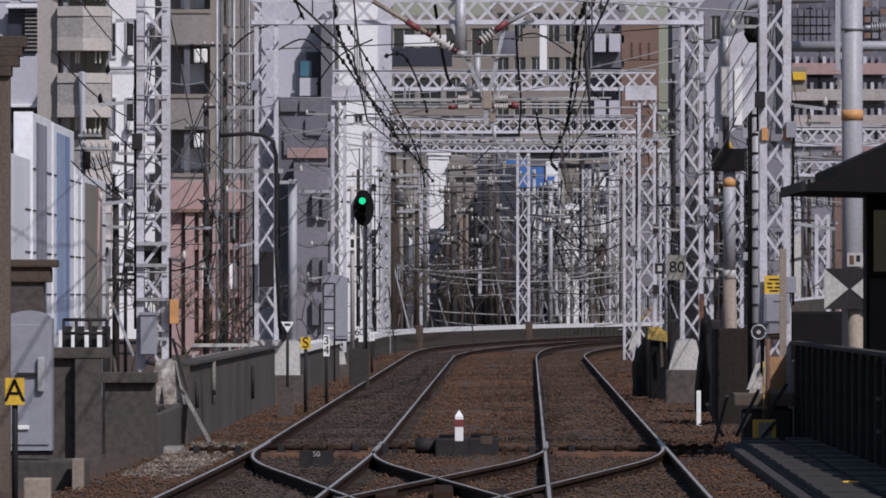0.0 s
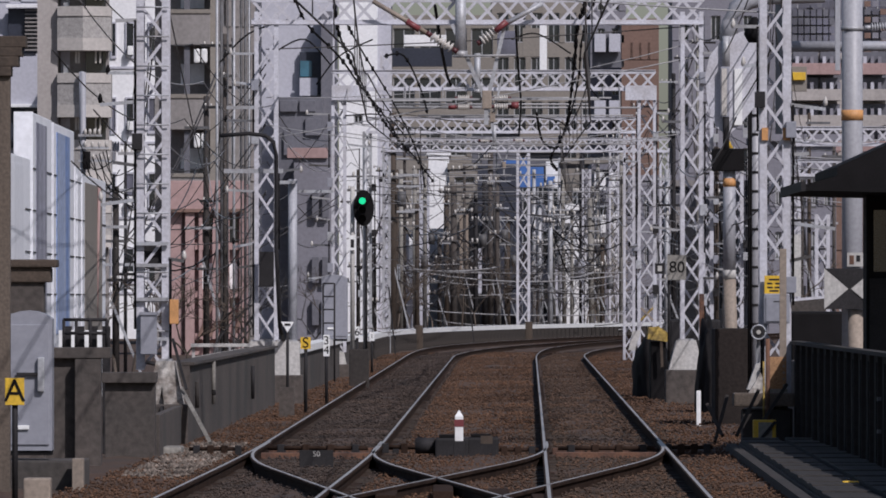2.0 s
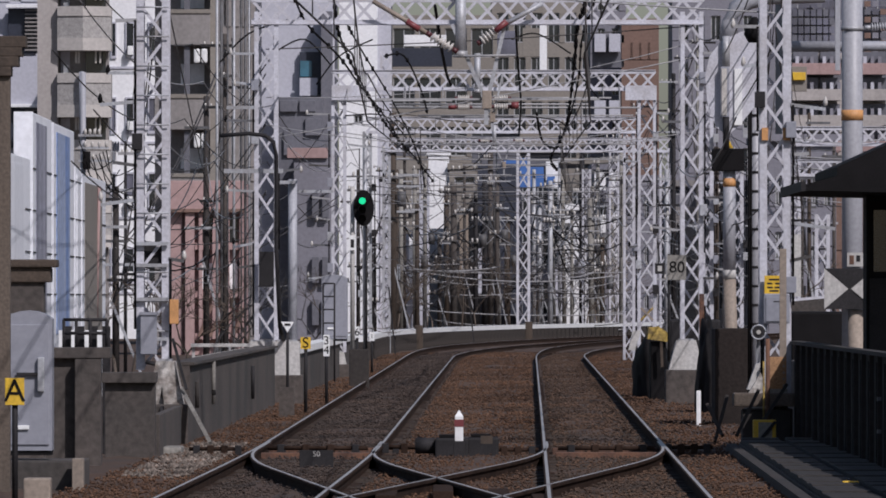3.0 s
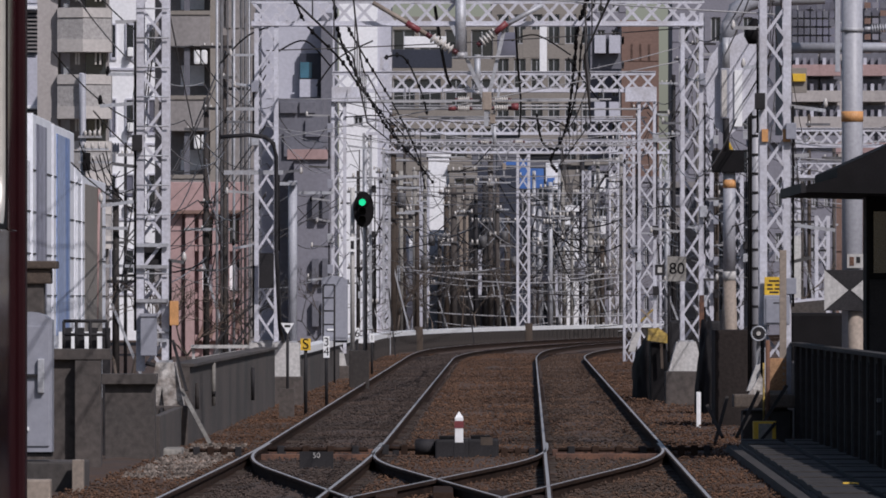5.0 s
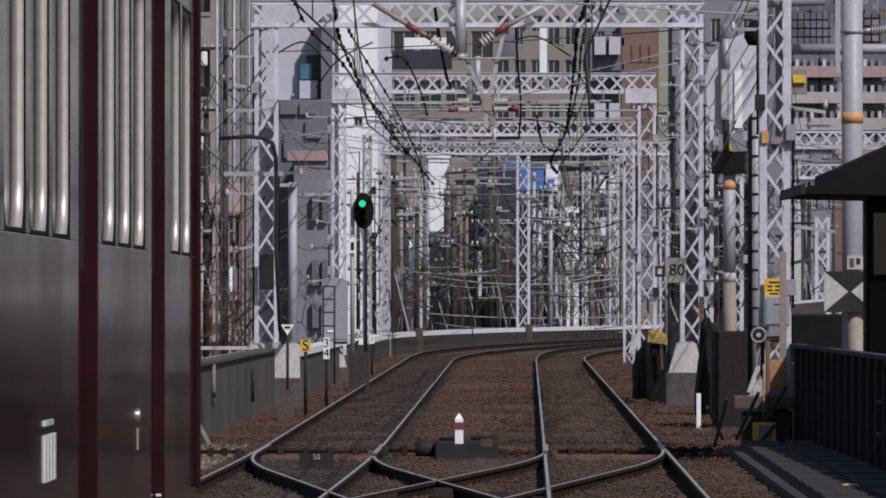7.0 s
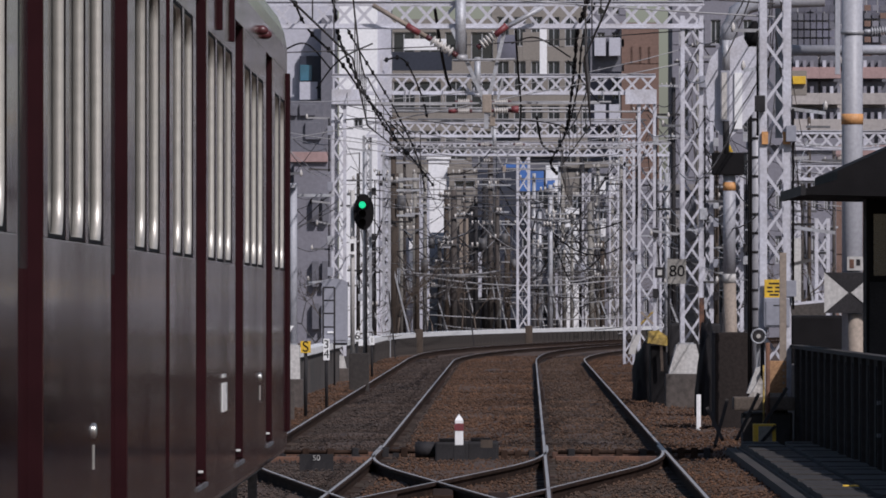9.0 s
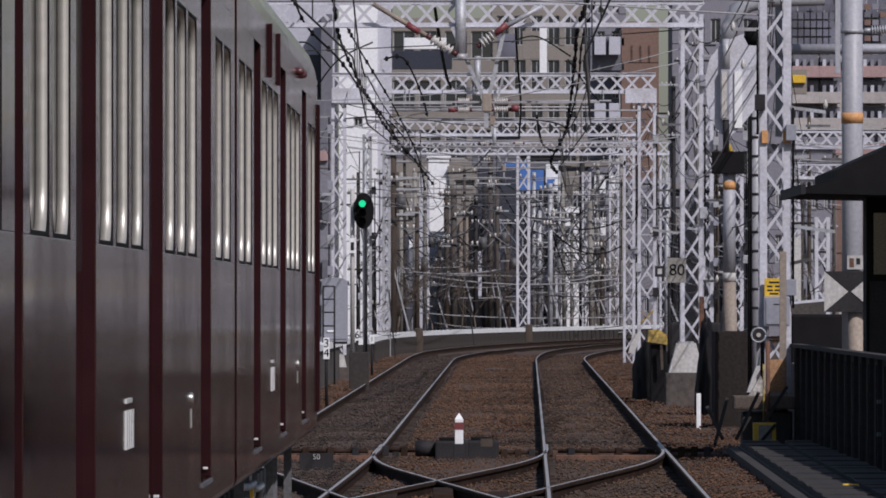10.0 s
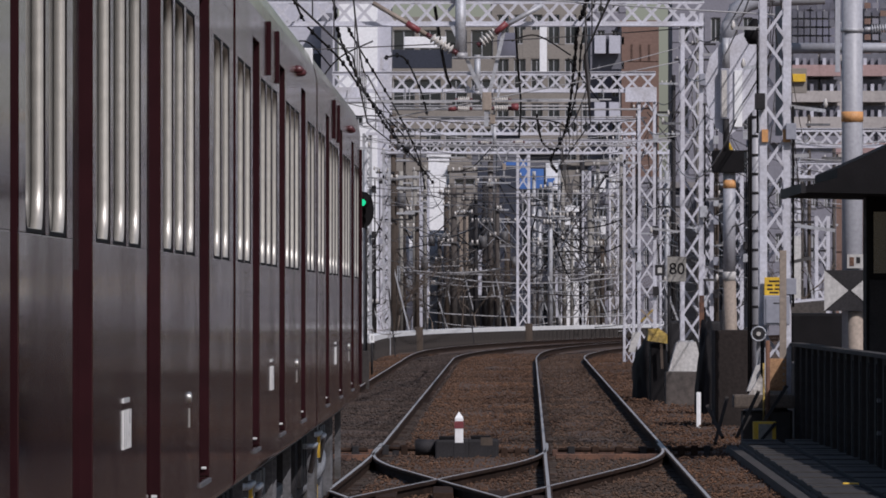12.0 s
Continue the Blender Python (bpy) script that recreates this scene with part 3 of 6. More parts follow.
# foundations of the gantries
def footing(x, d, w, z0, z1, mat="concrete_pale", taper=0.7):
    f = thing("mast_footing", "pale tapered concrete footing under a lattice mast", "footing", (x, d, 0), group="mast footings")
    part("base", cuboid(-w / 2 - 0.06, w / 2 + 0.06, -0.45, 0.45, -0.4, z0, 0.03), "concrete_dark", f, "dark stained concrete base")
    part("top", prism([(-w / 2, z0), (w / 2, z0), (w / 2 * taper, z1), (-w / 2 * taper, z1)], -0.35, 0.35), mat, f)
    part("bolt_plate", cuboid(-w / 2 * taper + 0.04, w / 2 * taper - 0.04, -0.3, 0.3, z1, z1 + 0.03), "galvanised", f)
    return f


footing(4.55, 180, 0.656, 0.5, 1.05, taper=0.55)
footing(-2.92, 180, 0.487, 0.4, 1.03, taper=0.95)
footing(-3.37, 180.4, 0.551, 0.86, 1.03, taper=0.95)
footing(-2.59, 237, 0.418, 0.2, 0.5)
footing(5.03, 237, 0.613, 0.2, 0.5)
footing(-3.74, 129.7, 0.5, 0.42, 1.0, "white_chalk", taper=0.5)
footing(4.4, 130.1, 0.52, 0.36, 0.61, "concrete", taper=0.9)


# ---- overhead line ----
def wire(points, r=0.012, mat="wire", label="thin overhead wire strung between the gantries", name="overhead_wire", sag=0.0, n=10):
    pts = []
    for a, b in zip(points, points[1:]):
        a, b = Vector(a), Vector(b)
        for k in range(n):
            u = k / n
            p = a.lerp(b, u)
            p.z -= sag * 4 * u * (1 - u)
            pts.append(p)
    pts.append(Vector(points[-1]))
    return solid(name, tube(bmesh.new(), pts, r, 5), mat, label, "wire", group="overhead wires")


GANTRY_Y = (60, 130, 180, 237, 299, 339, 392, 430, 470)
for path, off in ((line_x, 0.25), (line2_x, -0.2)):
    contact = [(path(y) + (off if i % 2 else -off), y, 5.15) for i, y in enumerate(GANTRY_Y)]
    carrier = [(path(y) + (off if i % 2 else -off), y, 6.05) for i, y in enumerate(GANTRY_Y)]
    wire(contact, 0.014, label="grooved copper contact wire over the track", n=2)
    wire(carrier, 0.014, sag=0.35, label="catenary messenger wire over the track")
    for i in range(len(GANTRY_Y) - 1):
        for k in range(1, 8):
            u = k / 8
            a, b = Vector(contact[i]).lerp(Vector(contact[i + 1]), u), Vector(carrier[i]).lerp(Vector(carrier[i + 1]), u)
            b.z -= 0.35 * 4 * u * (1 - u)
            wire([a, b], 0.009, label="short vertical dropper between the wires", name="dropper", n=1)
# feeders slung along both sides
for x0, z0, mat in ((-4.6, 6.6, "wire"), (-4.4, 5.9, "wire_pale"), (-4.75, 5.2, "wire"), (4.9, 6.7, "wire"), (4.7, 6.0, "wire_pale"), (5.0, 5.3, "wire"), (-4.2, 4.4, "wire"), (4.5, 4.3, "wire_pale"), (-4.5, 3.7, "wire"), (5.1, 3.5, "wire")):
    wire([(edge_x(y) + x0 + 1.0, y, z0) for y in GANTRY_Y[1:7]], 0.011, mat, sag=0.45, label="feeder cable slung from mast to mast")


def insulator(a, b, discs=6, r=0.09, mat="insulator", ends="insulator_red"):
    """A string of ribbed discs between two points, with capped ends."""
    a, b = Vector(a), Vector(b)
    t = thing("insulator", "pale ribbed porcelain insulator string with dark red caps", "insulator", a, group="insulators")
    d = b - a
    bm = bmesh.new()
    pts, rad = [], []
    for i in range(discs):
        for u, k in ((0.05, 0.35), (0.35, 1.0), (0.6, 1.0), (0.9, 0.35)):
            pts.append(d * (0.16 + 0.68 * (i + u) / discs))
            rad.append(r * k)
    part("ribbed_core", tube(bm, pts, rad, 10), mat, t)
    part("cap", pipe([(0, 0, 0), d * 0.16], r * 0.5), ends, t, "dark red end cap")
    part("cap", pipe([d * 0.84, d], r * 0.5), ends, t, "dark red end cap")
    return t


def rod(a, b, r, mat, label, name="bracket_rod"):
    bm = pipe([a, b], r, 8)
    if name == "cross_rod":
        for u in (0.08, 0.92):
            p = Vector(a).lerp(Vector(b), u)
            tube(bm, [p, (p.x, p.y + 0.3, 7.05)], 0.012, 6)
    return solid(name, bm, mat, label, "bracket")


# drop tube and pull-off arms under each gantry, one set per beam
def pull_off(xc, d, s, ztop):
    """A hanging tube with a V of struts and insulators each side; s is its scale."""
    h = thing("drop_bracket", "grey steel drop tube with V-struts under a gantry beam", "drop bracket", (xc, d, ztop), group="drop brackets")
    part("tube", pipe([(0, 0, 0.2), (0, 0, -1.0 * s)], 0.1 * s, 14), "galvanised", h)
    part("collar", pipe([(0, 0, -0.92 * s), (0, 0, -1.04 * s)], 0.13 * s, 14), "galvanised", h)
    part("strut", bar((-0.16 * s, 0, -0.42 * s), (0.4 * s, 0, -1.68 * s), 0.07 * s, 0.05), "galvanised", h)
    part("strut", bar((0.83 * s, 0, -0.42 * s), (0.54 * s, 0, -1.68 * s), 0.07 * s, 0.05), "galvanised", h)
    part("hub", cuboid(0.4 * s, 0.58 * s, -0.06, 0.06, -2.0 * s, -1.66 * s, 0.02), "pole_buff", h)
    part("tail", bar((0.48 * s, 0, -2.0 * s), (0.48 * s, 0, -2.3 * s), 0.08 * s, 0.05), "galvanised", h)
    part("arm", bar((-1.6 * s, 0.05, -1.82 * s), (2.6 * s, 0.05, -1.82 * s), 0.035, 0.035), "wire_pale", h)
    return h


pull_off(0.33, 179.6, 1.0, 7.38)
insulator((-0.31, 179.5, 6.8), (0.27, 179.5, 6.44), 6, 0.1)
insulator((0.64, 179.5, 6.59), (1.07, 179.5, 6.91), 5, 0.1)
rod((-1.31, 179.5, 7.39), (-0.31, 179.5, 6.8), 0.045, "pole_buff", "buff steel strut rising to the gantry beam")
rod((-0.68, 179.45, 7.01), (-0.44, 179.45, 6.86), 0.06, "red_paint", "red-painted section of a strut")
rod((1.07, 179.5, 6.91), (1.86, 179.5, 7.35), 0.045, "galvanised", "grey steel strut rising to the gantry beam")
rod((0.97, 179.45, 6.82), (1.19, 179.45, 7.01), 0.06, "red_paint", "red-painted section of a strut")
rod((0.17, 179.5, 6.36), (1.35, 179.5, 6.38), 0.02, "wire_pale", "thin steady rod below the drop tube")
for x0, x1, y, d in ((805, 836, 174, 236.4), (805, 836, 190, 236.4), (868, 905, 174, 236.4), (868, 905, 189, 236.4)):
    insulator((across(x0, d), d, height(y, d)), (across(x1, d), d, height(y, d)), 6, 0.085)
pull_off(0.85, 236.5, 0.75, 7.66)
for y, x0, x1 in ((187, 690, 1040), (193, 690, 1130), (176, 905, 1080), (181, 600, 800)):
    rod((0.014 * (x0 - 784), 236.45, 1.87 + (525 - y) * 0.014), (0.014 * (x1 - 784), 236.45, 1.87 + (525 - y) * 0.014), 0.024, "wire_pale", "pale steel cross rod below the gantry", "cross_rod")
rod((1.68, 236.3, 6.57), (1.86, 236.3, 6.57), 0.09, "red_paint", "red-painted section of a cross rod")
rod((0.13, 236.3, 6.54), (0.31, 236.3, 6.54), 0.07, "red_paint", "red-painted section of a cross rod")
pull_off(1.6, 298.75, 0.62, 7.09)
for x0, x1, y in ((845, 868, 256), (905, 925, 256)):
    insulator((0.018 * (x0 - 784), 298.4, 1.87 + (525 - y) * 0.018), (0.018 * (x1 - 784), 298.4, 1.87 + (525 - y) * 0.018), 5, 0.08)
for y, x0, x1, d in ((256, 690, 1130, 298), (270, 680, 1000, 338), (283, 700, 1100, 338), (205, 740, 1120, 298), (340, 820, 1060, 430), (310, 780, 905, 429)):
    rod((across(x0, d), d - 0.5, height(y, d)), (across(x1, d), d - 0.5, height(y, d)), 0.022, "wire_pale", "pale steel cross rod below the gantry", "cross_rod")


# heavy black cables sweeping down from the gantries
def swag(points, r, label="heavy black cable looping down from the gantry", knots=0):
    pts = [Vector(p) for p in points]
    fine = []
    for i in range(len(pts) - 1):
        p0, p1, p2, p3 = pts[max(i - 1, 0)], pts[i], pts[i + 1], pts[min(i + 2, len(pts) - 1)]
        for k in range(6):
            u = k / 6
            fine.append(0.5 * ((2 * p1) + (p2 - p0) * u + (2 * p0 - 5 * p1 + 4 * p2 - p3) * u * u + (3 * p1 - p0 - 3 * p2 + p3) * u ** 3))
    fine.append(pts[-1])
    c = thing("hanging_cable", label, "cable", fine[0], group="hanging cables")
    base = fine[0]
    part("strand", tube(bmesh.new(), [p - base for p in fine], r, 6), "black", c)
    if knots:
        kn = mesh_of("clip", tube(bmesh.new(), [(0, 0, -r * 2.6), (0, 0, -r), (0, 0, r), (0, 0, r * 2.6)], [r, r * 1.8, r * 1.8, r], 8), "black")
        for k in range(knots):
            p = fine[int((k + 0.5) * len(fine) / knots)] - base
            piece("clip", kn, c, pose(*p))
    return c


swag([(-2.03, 178, 7.42), (-2.0, 185, 6.93), (-1.82, 195, 6.52), (-1.59, 210, 6.19), (-1.27, 230, 5.86), (-0.75, 260, 5.62), (-0.32, 290, 5.37)], 0.022, knots=24)
swag([(-2.76, 178, 7.42), (-2.56, 182, 7.01), (-2.06, 190, 6.62), (-1.74, 205, 6.33), (-1.38, 225, 6.11), (-0.94, 250, 5.62)], 0.022, knots=10)
swag([(-1.82, 180, 7.01), (-1.59, 188, 6.68), (-1.06, 215, 6.11), (-0.63, 245, 5.47), (-0.51, 270, 4.97)], 0.018, knots=16)
swag([(2.68, 178, 7.42), (2.59, 185, 7.04), (2.68, 195, 6.75), (2.86, 215, 6.36), (2.99, 235, 5.95), (2.92, 260, 5.62), (3.31, 280, 5.58)], 0.024, knots=26)
swag([(2.81, 178, 7.37), (2.75, 190, 6.96), (2.89, 205, 6.51), (2.96, 225, 6.04), (2.97, 245, 5.76)], 0.018, knots=12)
swag([(1.36, 180, 6.95), (1.44, 185, 6.39), (1.58, 195, 5.83), (1.62, 205, 5.31)], 0.02, knots=0)
swag([(-0.15, 180, 7.32), (-0.04, 186, 6.74), (0.07, 192, 6.33), (0.16, 196, 6.19)], 0.03)
swag([(-1.22, 200, 6.87), (-0.83, 205, 7.0), (-0.49, 215, 6.49), (-0.37, 225, 6.17)], 0.02, knots=6)
swag([(2.31, 237, 6.4), (2.54, 245, 5.83), (2.96, 250, 5.74), (3.09, 255, 6.15)], 0.03)
# loose loops by the insulators
for a, b, c2, d in (((905, 70), (950, 60), (1010, 95), 200), ((560, 150), (600, 100), (660, 70), 200), ((610, 205), (680, 205), (720, 245), 230), ((920, 205), (990, 215), (1010, 240), 235), ((815, 300), (840, 290), (870, 258), 300), ((1005, 100), (1040, 150), (1060, 175), 210), ((490, 90), (540, 70), (585, 115), 185), ((390, 110), (440, 60), (510, 35), 182)):
    swag([(across(x, d), d, height(y, d)) for x, y in (a, b, c2)], 0.018, "slack pale jumper wire by the insulators")


# ---- buildings ----
def city_block(x0, x1, y, z1, mat, label, storey=3.0, band=1.1, bays=4, pier=0.5, depth=14.0, core="facade_slate", pane="glass", z0=-0.3, sash=True, phase=0.0):
    """A storeyed house: a core set back, wall bands and piers in front of it, and a framed window in every bay."""
    b = thing("building", label, "building", (x0, y, 0))
    w = x1 - x0
    part("wall", cuboid(0, w, 0.3, depth, z0, z1), core, b)
    part("roof", cuboid(-0.1, w + 0.1, -0.1, depth + 0.1, z1, z1 + 0.35), mat, b)
    n = int((z1 - z0) / storey) + 1
    band_me = mesh_of("spandrel", cuboid(0, w, 0, 0.4, 0, band), mat)
    step = (w - pier) / bays
    pier_me = mesh_of("pier", cuboid(0, pier, -0.06, 0.36, 0, storey - band), mat)
    ww = step - pier
    frame_bm = bmesh.new()
    hh = storey - band
    for q in ((0, ww, 0, 0.07), (0, ww, hh - 0.07, hh), (0, 0.07, 0.07, hh - 0.07), (ww - 0.07, ww, 0.07, hh - 0.07), (ww / 2 - 0.035, ww / 2 + 0.035, 0.07, hh - 0.07)):
        box(frame_bm, q[0], q[1], 0.14, 0.24, q[2], q[3])
    frame_me = mesh_of("window", frame_bm, "galvanised")
    pane_me = mesh_of("pane", cuboid(0.07, ww - 0.07, 0.18, 0.2, 0.07, hh - 0.07), pane)
    for i in range(n):
        z = z0 + i * storey + phase
        if z >= z1 - 0.05:
            break
        if z + band > z1:
            part("spandrel", cuboid(0, w, 0, 0.4, z, z1), mat, b)
            break
        piece("spandrel", band_me, b, pose(0, 0, z))
        if z + storey > z1:
            break
        for k in range(bays + 1):
            piece("pier", pier_me, b, pose(k * step, 0, z + band))
        if sash:
            for k in range(bays):
                win = piece("window", frame_me, b, pose(pier + k * step, 0, z + band))
                piece("pane", pane_me, win, pose(0, 0, 0))
    return b


def px_block(a, c, top, d, *args, **kw):
    return city_block(across(a, d), across(c, d), d, height(top, d), *args, **kw)


px_block(-120, 70, -60, 470, "facade_lilac", "pale lilac apartment house with dark louvred shafts", storey=3.0, band=1.6, bays=3, pier=0.9)
px_block(372, 452, -80, 410, "facade_grey", "grey-brown house front of tall vertical fins", storey=3.3, band=0.5, bays=5, pier=0.2)
px_block(440, 592, -90, 455, "facade_lilac", "pale lilac house with blank walls", storey=9.0, band=8.0, bays=2, pier=1.4)
px_block(600, 668, -90, 520, "facade_white", "tall plain white house beside the line", storey=12.0, band=11.5, bays=1, pier=0.8)
px_block(668, 692, -90, 520.3, "facade_lilac", "narrow pale house edge", storey=12.0, band=11.5, bays=1, pier=0.3)
px_block(688, 880, 35, 760, "facade_beige", "broad beige office block with dark window bands", storey=3.9, band=1.6, bays=4, pier=0.35)
px_block(870, 1060, -90, 780, "facade_beige", "beige office block with blue-grey windows", storey=3.6, band=1.2, bays=6, pier=0.45, pane="glass")
px_block(1045, 1108, -90, 700, "facade_mauve", "pale balcony house with dark recesses", storey=3.1, band=1.3, bays=2, pier=0.5)
px_block(1100, 1166, 42, 690, "facade_brown", "brown tiled house behind the gantries", storey=3.4, band=2.2, bays=3, pier=0.8)
px_block(1190, 1400, -90, 740, "facade_mauve", "dull mauve office block", storey=3.4, band=1.5, bays=7, pier=0.5)
px_block(1385, 1580, -90, 640, "facade_mauve", "grey office block with long window bands", storey=3.2, band=1.3, bays=4, pier=0.25, pane="glass_grey")
px_block(1420, 1470, 140, 560, "facade_beige", "beige house behind the platform", storey=3.0, band=1.4, bays=2, pier=0.5)
px_block(790, 836, 300, 610, "facade_beige", "narrow beige rendered town house", storey=3.2, band=1.9, bays=2, pier=0.4)
px_block(836, 880, 250, 640, "facade_slate", "dark slate house front", storey=3.0, band=1.5, bays=2, pier=0.4)
px_block(880, 920, 235, 600, "facade_navy", "dark navy glass-fronted house", storey=3.2, band=0.5, bays=2, pier=0.12)
px_block(916, 1005, 270, 620, "facade_navy", "dark navy house with blue signs", storey=3.2, band=1.0, bays=3, pier=0.3)
px_block(758, 795, 275, 560, "facade_white", "narrow white house side wall", storey=8.0, band=7.2, bays=1, pier=0.4)
px_block(690, 752, 250, 590, "facade_beige", "beige low house behind poles", storey=3.1, band=1.5, bays=2, pier=0.5)
px_block(998, 1110, 290, 580, "facade_beige", "beige apartment house with pale balcony fronts", storey=2.9, band=1.2, bays=3, pier=0.5)
px_block(1180, 1400, 330, 560, "facade_grey", "grey low houses behind the line", storey=3.0, band=1.4, bays=6, pier=0.6)
px_block(1400, 1600, 330, 500, "facade_brown", "low brown houses behind the platform", storey=3.0, band=1.6, bays=5, pier=0.6)


FRONTS = thing("house_fronts", "balconies, boards and wall panels on far house fronts", "building", (0, 0, 0))


def slab(name, px0, px1, py0, py1, d, mat, label, category, depth=0.5, bevel=0.02):
    """A flat-fronted member given by its edges as seen at the distance d."""
    bm = cuboid(across(px0, d), across(px1, d), d, d + depth, height(py1, d), height(py0, d), bevel)
    if category == "building":
        return solid(name, bm, mat, label, category)
    return part(name, bm, mat, FRONTS, label)


def balcony_house():
    """Grey apartment tower with cranked pebble-dashed balconies."""
    d = 440.0
    k = d / 17000
    X = lambda px: (px - 784) * k
    Z = lambda py: 1.87 + (525 - py) * k
    b = thing("apartment_tower", "grey apartment tower with cranked pebble-dashed balconies", "building", (0, d, 0))
    part("wall", cuboid(X(66), X(190), 1.4, 2.6, -0.3, Z(-80)), "balcony_beige", b)
    part("stair_shaft", cuboid(X(66), X(102), 0, 1.4, -0.3, Z(-80)), "balcony_beige", b)
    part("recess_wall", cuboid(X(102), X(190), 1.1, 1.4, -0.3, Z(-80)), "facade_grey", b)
    for top in (-100, 12, 130, 248, 360):
        zt, zb = Z(top), Z(top + 78)
        out = [(X(102), 1.3), (X(102), -0.5), (X(148), -0.9), (X(197), -0.2), (X(197), 1.3)]
        bm = bmesh.new()
        bal = None
        for a, c, mat in ((0, 0.22, "balcony_render"), (0.22, 0.72, "pebble"), (0.72, 1.0, "balcony_render")):
            z1, z0 = zt + (zb - zt) * a, zt + (zb - zt) * c
            inset = 0.0 if mat != "pebble" else 0.06
            bm = bmesh.new()
            lo = [bm.verts.new((x, y + inset, z0)) for x, y in out]
            hi = [bm.verts.new((x, y + inset, z1)) for x, y in out]
            bm.faces.new(lo)
            bm.faces.new(hi[::-1])
            for i in range(5):
                bm.faces.new((lo[i], lo[(i + 1) % 5], hi[(i + 1) % 5], hi[i]))
            if bal is None:
                bal = part("balcony", bm, mat, b)
            else:
                part("balcony_band", bm, mat, bal, "pebble-dashed band" if mat == "pebble" else "")
        zc = Z(top + 100)
        part("door_panel", cuboid(X(106), X(122), 1.0, 1.09, Z(top + 128), Z(top + 79)), "facade_lilac", b)
        part("window", cuboid(X(150), X(186), 1.0, 1.09, Z(top + 126), Z(top + 78)), "glass", b)
        part("air_conditioner", cuboid(X(112), X(120), 0.1, 0.5, Z(top + 120), Z(top + 104), 0.03), "white_paint", b, "white air conditioner unit")
        for px in (133, 138, 168, 176):
            part("washing_pole", cuboid(X(px), X(px + 3), 0.0, 0.1, Z(top + 100), Z(top + 79)), "insulator", b, "pale pole bracket")
    part("downpipe", pipe([(X(146), -1.1, Z(245)), (X(146), -1.1, Z(128))], 0.11), "facade_lilac", b)


balcony_house()


def white_house():
    """White tiled house with narrow paired windows, one shallow string course to a storey."""
    d = 456.0
    k = d / 17000
    X = lambda px: (px - 784) * k
    Z = lambda py: 1.87 + (525 - py) * k
    b = thing("white_house", "bright white tiled apartment house with narrow dark windows", "building", (0, d, 0))
    part("wall", cuboid(X(184), X(304), 0, 12, -0.3, Z(-80)), "facade_white", b)
    for i, top in enumerate((-92, 42, 175, 308, 441)):
        for x0, x1 in ((196, 206), (222, 238), (262, 276)):
            bm = bmesh.new()
            for q in ((x0, x1, top - 3, top), (x0, x1, top + 57, top + 62), (x0, x0 + 2, top, top + 57), (x1 - 2, x1, top, top + 57)):
                box(bm, X(q[0]), X(q[1]), -0.1, 0.02, Z(q[3]), Z(q[2]))
            win = part("window", bm, "facade_lilac", b)
            part("pane", cuboid(X(x0 + 2), X(x1 - 2), -0.03, -0.01, Z(top + 57), Z(top)), "glass" if (x0 + i) % 3 else "glass_grey", win)
        part("string_course", cuboid(X(184), X(304), -0.07, -0.005, Z(top + 80), Z(top + 76)), "facade_lilac", b)
        part("air_conditioner", cuboid(X(226), X(236), -0.5, -0.1, Z(top + 56), Z(top + 40), 0.04), "white_paint", b, "white air conditioner unit")


white_house()


def recessed_house():
    """Brown-grey house: solid balcony fronts, dark recesses with white units between."""
    d = 400.0
    k = d / 17000
    X = lambda px: (px - 784) * k
    Z = lambda py: 1.87 + (525 - py) * k
    b = thing("apartment_house", "brown-grey apartment house with solid balconies and dark recesses", "building", (0, d, 0))
    part("wall", cuboid(X(272), X(384), 1.6, 12, -0.3, Z(-80)), "facade_grey", b)
    part("end_wall", cuboid(X(372), X(384), 0, 1.6, -0.3, Z(-80)), "facade_beige", b)
    # solid slate strip whose dark colour plays the shade of a gap
    part("shadow_gap", cuboid(X(326), X(336), -0.1, 0.2, -0.3, Z(-80)), "facade_slate", b, "dark strip standing for a shaded vertical gap")
    for top in (-115, 20, 170, 310):
        bal = part("balcony", cuboid(X(300), X(372), -0.3, 1.6, Z(top + 60), Z(top), 0.03), "facade_grey", b)
        part("coping", cuboid(X(297), X(373), -0.36, -0.24, Z(top + 4), Z(top - 3)), "facade_beige", bal)
        part("window", cuboid(X(318), X(360), 1.5, 1.59, Z(top + 128), Z(top + 92)), "facade_white", b, "pale window with closed blind")
        for px in (343, 356):
            part("air_conditioner", cuboid(X(px), X(px + 11), -0.2, 0.3, Z(top + 92), Z(top + 66), 0.09), "white_paint", b, "white air conditioner drum")


recessed_house()


